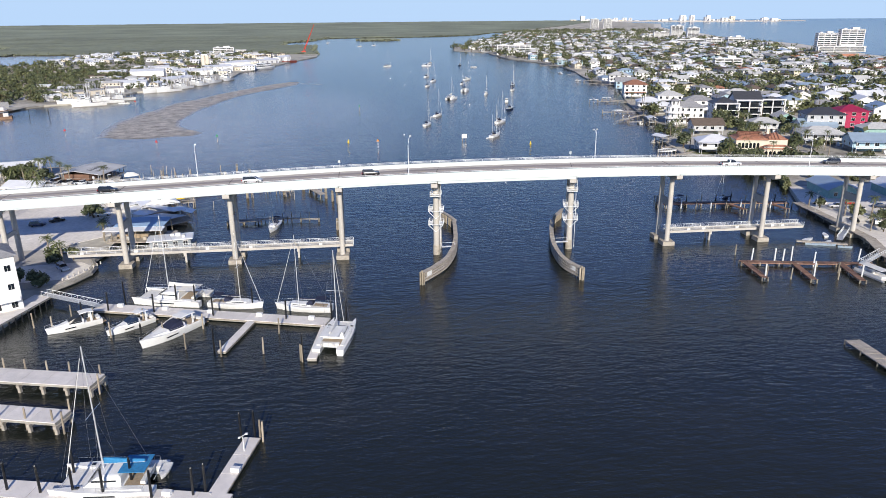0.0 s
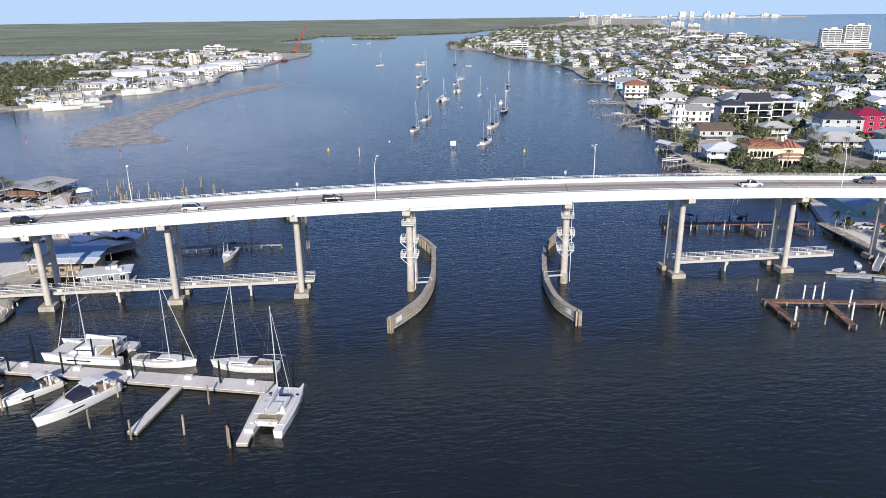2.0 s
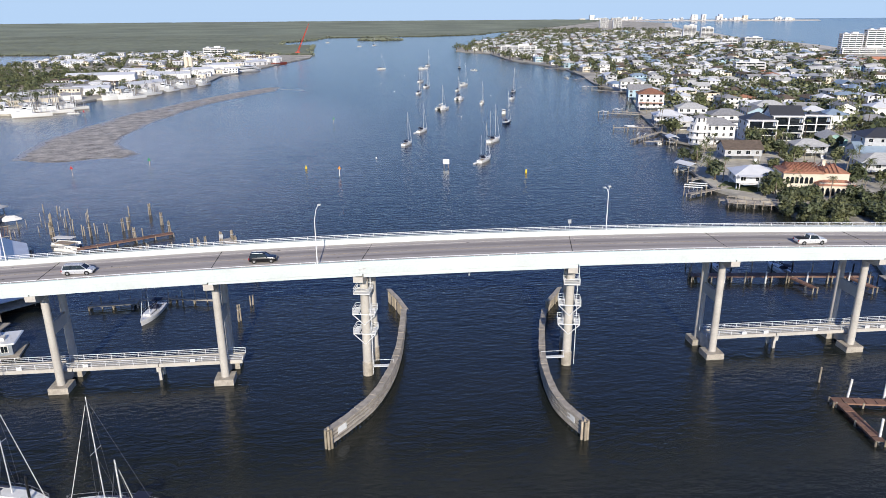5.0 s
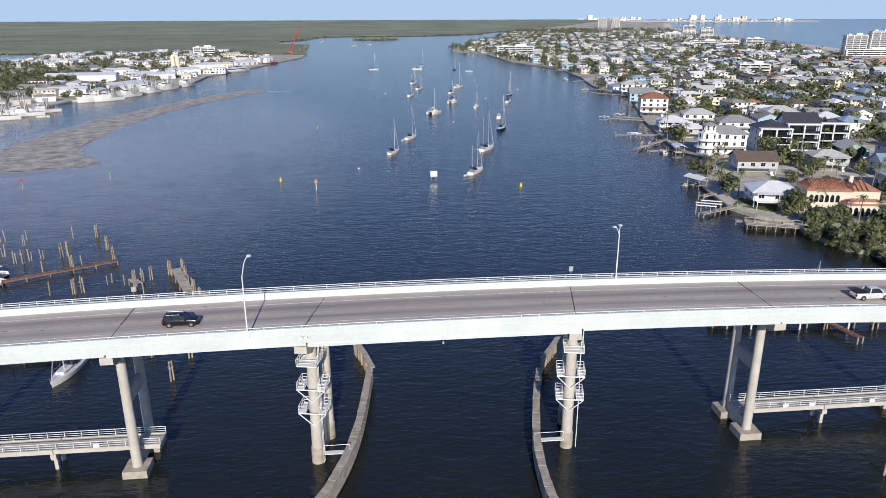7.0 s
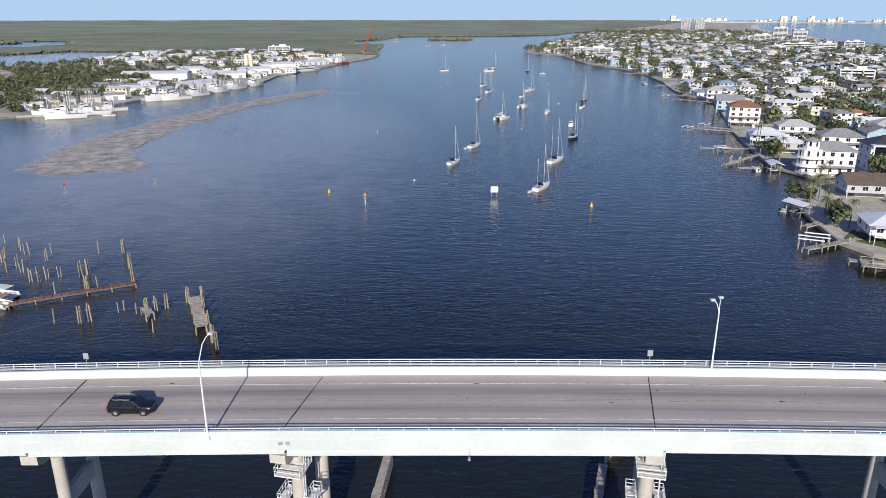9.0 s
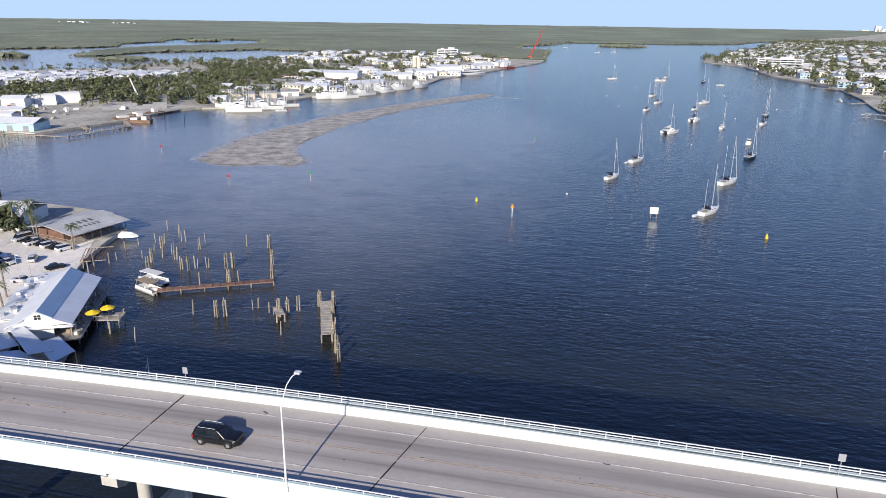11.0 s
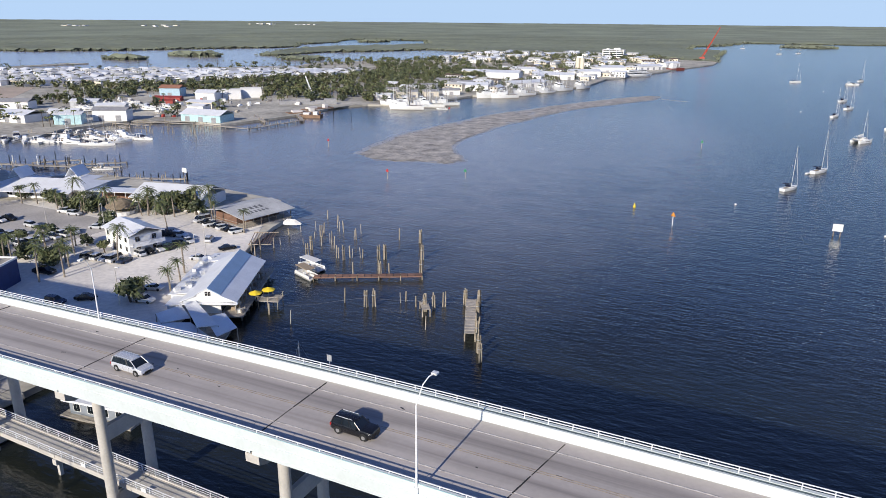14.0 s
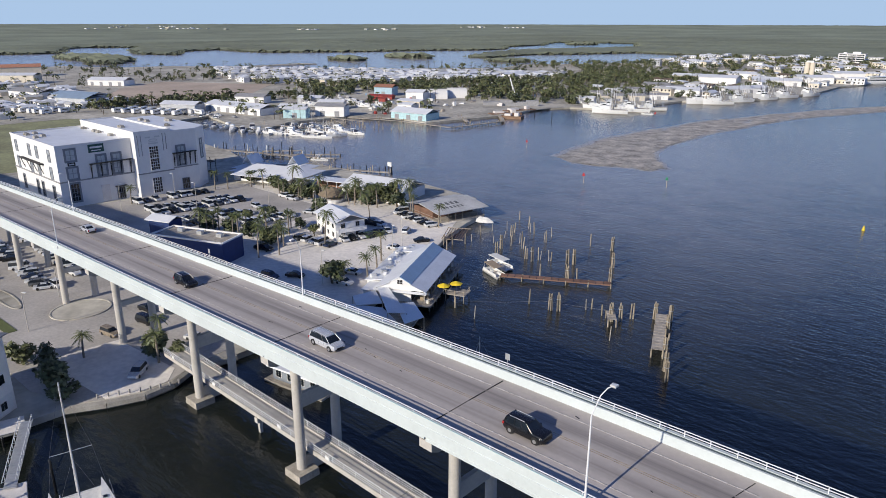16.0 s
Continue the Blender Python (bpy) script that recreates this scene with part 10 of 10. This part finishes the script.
for _k, (_x, _y, _r) in enumerate(((-398, 294, 20), (-385, 298, 30), (-390, 286, 15), (-372, 282, 100), (-412, 300, 60), (-424, 296, 20), (-405, 276, 40), (-418, 284, 35), (-430, 308, 30), (-380, 256, 120), (-388, 248, 120), (-420, 262, 40), (-445, 300, 30))):
    motor_yacht(_x, _y, _r, 9 + _k % 4, CANVAS_N if _k % 4 == 0 else GEL, label="laid up white motor boat on the boatyard hard", group="boats on the hard").location.z = 2.0
for _x, _y, _r, _h in ((-432, 270, 30, 15), (-426, 254, 30, 17)):
    sailboat(_x, _y, _r, 11, _h, label="white sailing boat laid up on the boatyard hard", group="boats on the hard").location.z = 2.2
for _k in range(24):
    car(-412 - (_k % 15) * 11 + _tr.uniform(-3, 3), 183 + (_k // 15) * 9 - (_k % 15) * 2.2 + _tr.uniform(-2, 2), 1.3, 40 + 90 * (_k % 2), *_tr.choice(_pool))


def motor_home(x, y, rz, ln):
    t = thing("motor_home", "boxy white motor home with dark side windows", "motor home", x, y, 1.3, rz, "parked motor homes")
    part("body", Geo().loft([[(xx, -1.2, 0.6), (xx, 1.2, 0.6), (xx, 1.2, hh - 0.2), (xx, 1.0, hh), (xx, -1.0, hh), (xx, -1.2, hh - 0.2)] for xx, hh in ((-ln / 2, 3.2), (ln / 2 - 1.2, 3.3), (ln / 2 - 0.4, 2.9), (ln / 2, 1.6))]), GEL, t)
    part("side_window_band", Geo().box(-0.6, 0, 1.9, ln * 0.55, 2.42, 0.6), GLASS, t)
    part("axle", Geo().tube((-ln * 0.28, -1.15, 0.45), (-ln * 0.28, 1.15, 0.45), 0.45, n=9).tube((ln * 0.3, -1.15, 0.45), (ln * 0.3, 1.15, 0.45), 0.45, n=9), RUBBER, t)
    return t


_rv = motor_home(-440, 186, 10, 8.5)
for _k in range(34):
    if _k < 14:
        _x, _y = -440 - (_k % 7 + 1) * 7 + _tr.uniform(-1, 1), 185 - (_k % 7) * 3.5 - (_k // 7) * 11
    else:
        _j = _k - 14
        _x, _y = -515 - (_j % 10) * 7.0 + _tr.uniform(-1.5, 1.5), 128 - (_j % 10) * 2.0 - (_j // 10) * 12 + _tr.uniform(-1, 1)
    copy_thing(_rv, pose(_x, _y, 1.3, 0, 0, _tr.uniform(105, 125)))
# barges, stacked steel frames and a crane on the rough shore
for _x, _y, _r, _l in ((-296, 331, 60, 22), (-300, 352, 75, 24), (-283, 322, 20, 14)):
    _t = thing("work_barge", "flat rust brown work barge against the shore", "barge", _x, _y, 0, _r, "shore barges")
    part("hull", Geo().box(0, 0, -0.5, _l, 7, 2.2, 0, 1.0, 1.0), mat("rust brown barge", (0.26, 0.16, 0.10), 0.8, var=0.25, scale=0.3), _t)
    part("deck_load", Geo().box(-_l * 0.2, 0.5, 1.7, _l * 0.3, 4, 1.2).box(_l * 0.25, -1, 1.7, 3, 3, 2.2), FLOAT, _t)
for _k in range(6):
    _t = thing("frame_stack", "stack of grey steel frames on the yard", "steel stack", -334 + _k * 5, 360 + _k * 4, 1.2, 38, "steel stacks")
    part("stack", Geo().box(0, 0, 0, 9, 2.2, 2.0 + _k % 3).box(0, 2.6, 0, 9, 1.6, 1.6 + (_k + 1) % 2), SHING_G, _t)
_t = thing("yard_crane", "white lattice crane boom standing over the trees", "crane", -357, 421, 1.2)
part("cab", Geo().box(0, 0, 0, 4, 3, 3.4), GEL, _t)
part("boom", Geo().tube((-0.5, 0, 3), (-7.5, 3, 15), 0.25, n=5).tube((0.5, 0, 3), (-7, 3, 15), 0.25, n=5).tube((0, 1, 3), (-7.2, 3.4, 15), 0.25, n=5), GEL, _t)
for _k in range(62):
    _x, _y = _tr.uniform(-460, -300), _tr.uniform(262, 385)
    if inside(_x, _y, [(-360, 262), (-455, 290), (-460, 345), (-360, 385), (-300, 350), (-308, 300)]):
        _w, _d, _h = _tr.uniform(1.5, 4), _tr.uniform(1.2, 2.6), _tr.uniform(0.8, 2.4)
        _t = part("crate_stack", Geo().box(0, 0, 0, _w, _d, _h * 0.55).box(_w * 0.12, 0.1, _h * 0.55, _w * 0.7, _d * 0.8, _h * 0.45, 0.2), _tr.choice((GEL, GEL, WOOD_G, FLOAT, RED_R, METAL_B, SHING_G)))
        _t.matrix_basis = pose(_x, _y, 1.26, 0, 0, _tr.uniform(0, 90))
        tagged(_t, "pallets and crates heaped in the boatyard", "crates", "yard clutter")
setting("boatyard", sheet([(-362, 250), (-470, 270), (-480, 345), (-360, 392), (-290, 385), (-298, 330), (-305, 268)], 1.26, 20, 1.0), SOIL, "pale boatyard hard stand", "yard")
setting("cleared_field", sheet([(-600, 190), (-668, 232), (-708, 291), (-603, 351), (-517, 267), (-530, 215)], 1.28, 20, 1.0), BARE, "broad cleared field of brown sand", "field")
setting("rough_grass", sheet([(-480, 118), (-430, 150), (-330, 126), (-300, 100), (-330, 20), (-480, 40)], 1.27, 20, 1.0), DRY, "rough dry grass beside the white hall", "grass")
setting("fishing_quay", sheet([(-262, 404), (-254, 446), (-247, 492), (-226, 503), (-204, 549), (-189, 627), (-192, 720), (-172, 803), (-152, 930), (-180, 935), (-235, 760), (-255, 640), (-290, 540), (-300, 440)], 1.26, 20, 1.0), SOIL, "pale dirt quay behind the fishing boats", "quay")
HP = Many(_m)
PARK = [(-905, 470), (-860, 425), (-650, 345), (-560, 395), (-500, 470), (-478, 545), (-440, 580), (-475, 700), (-520, 790), (-590, 710), (-630, 660), (-665, 610), (-740, 560), (-840, 500)]
for _i in range(56):
    for _j in range(26):
        # streets of homes that run from the field up to the back bay
        _a, _b = _i * 12.5, _j * 15.5 + (5.0 if _j % 2 else 0.0)
        _x, _y = -960 + _a * 0.83 + _b * 0.5 + _tr.uniform(-2, 2), 330 + _a * 0.56 - _b * 0.32 + _tr.uniform(-2, 2)
        if inside(_x, _y, PARK) and inside(_x, _y, SHORE_W) and _tr.random() < 0.93:
            small_house(HP, _x, _y, 1.2, _tr.uniform(8, 12), _tr.uniform(6, 8.5), _tr.uniform(2.8, 5.2), _tr.uniform(1.0, 1.9), _tr.choice((0, 0, 0, 0, 1, 2, 4)), 9 + _tr.choice((0, 0, 0, 0, 3, 3)), _tr.randint(0, 3))
for _i in range(170):
    _x, _y = _tr.uniform(-800, -470), _tr.uniform(40, 190)
    if -530 < _x < -425 and 100 < _y:
        continue
    small_house(HP, _x, _y, 1.2, _tr.uniform(6, 12), _tr.uniform(4, 8), 3.2, 1.2, _tr.choice((0, 0, 0, 2, 4)), 9 + _tr.choice((0, 0, 0, 3)), _tr.randint(0, 3))
for _i in range(120):
    _x, _y = _tr.uniform(-640, -230), _tr.uniform(900, 1300)
    if inside(_x, _y, SHORE_W):
        small_house(HP, _x, _y, 1.2, _tr.uniform(10, 22), _tr.uniform(6, 10), _tr.uniform(3.5, 6), 1.5, _tr.choice((0, 0, 2, 4)), 9 + _tr.choice((0, 0, 0, 3)), _tr.randint(0, 3))
for _i in range(70):
    _x, _y = _tr.uniform(-330, -180), _tr.uniform(480, 1150)
    if inside(_x, _y, SHORE_W):
        small_house(HP, _x, _y, 1.2, _tr.uniform(8, 18), _tr.uniform(6, 10), _tr.uniform(3.5, 6), 1.5, _tr.choice((0, 0, 2, 2)), 9 + _tr.choice((0, 0, 3, 4)), _tr.randint(0, 3))
HP.done("home_park", "rows of small white homes with pale roofs by the back bay", "houses")
_sp = []
while len(_sp) < 2000:
    _x, _y = _tr.uniform(-760, -215), _tr.uniform(270, 1250)
    if inside(_x, _y, SHORE_W) and inside(_x + 25, _y - 10, SHORE_W) and (_tr.random() < (0.95 if -560 < _x < -275 - 0.06 * (_y - 300) and _y < 760 else 0.25)) and not (-470 < _x < -300 and 225 < _y < 388) and not (-700 < _x < -505 and 190 < _y < 345) and (not inside(_x, _y, PARK) or _tr.random() < 0.1):
        _sp.append((_x, _y))
foliage(_sp, "shore_wood", "thick green trees behind the fishing quay", 3.6, 7.2, 58, 7, 0.32)
_sp = []
for _i in range(900):
    _x, _y = _tr.uniform(-1040, -480), _tr.uniform(40, 1000)
    if inside(_x, _y, SHORE_W) and not (-700 < _x < -505 and 190 < _y < 345) and (not inside(_x, _y, PARK) or _tr.random() < 0.6):
        _sp.append((_x, _y))
foliage(_sp, "park_trees", "palms and small trees between the homes", 3.5, 7.5, 30, 8, 0.45)
_sp = [(-521 + _k * 0.25 + _tr.uniform(-4, 4), 150 + _k * 1.15 + _tr.uniform(-3, 3)) for _k in range(92)] + [(_tr.uniform(-480, -300), _tr.uniform(196, 240)) for _k in range(30)] + [(_tr.uniform(-470, -340), _tr.uniform(262, 385)) for _k in range(26)]
_sp = [p for p in _sp if inside(*p, SHORE_W)]
foliage(_sp, "field_edge_trees", "row of palms and trees along the cleared field", 4, 8, 36, 9, 0.4)
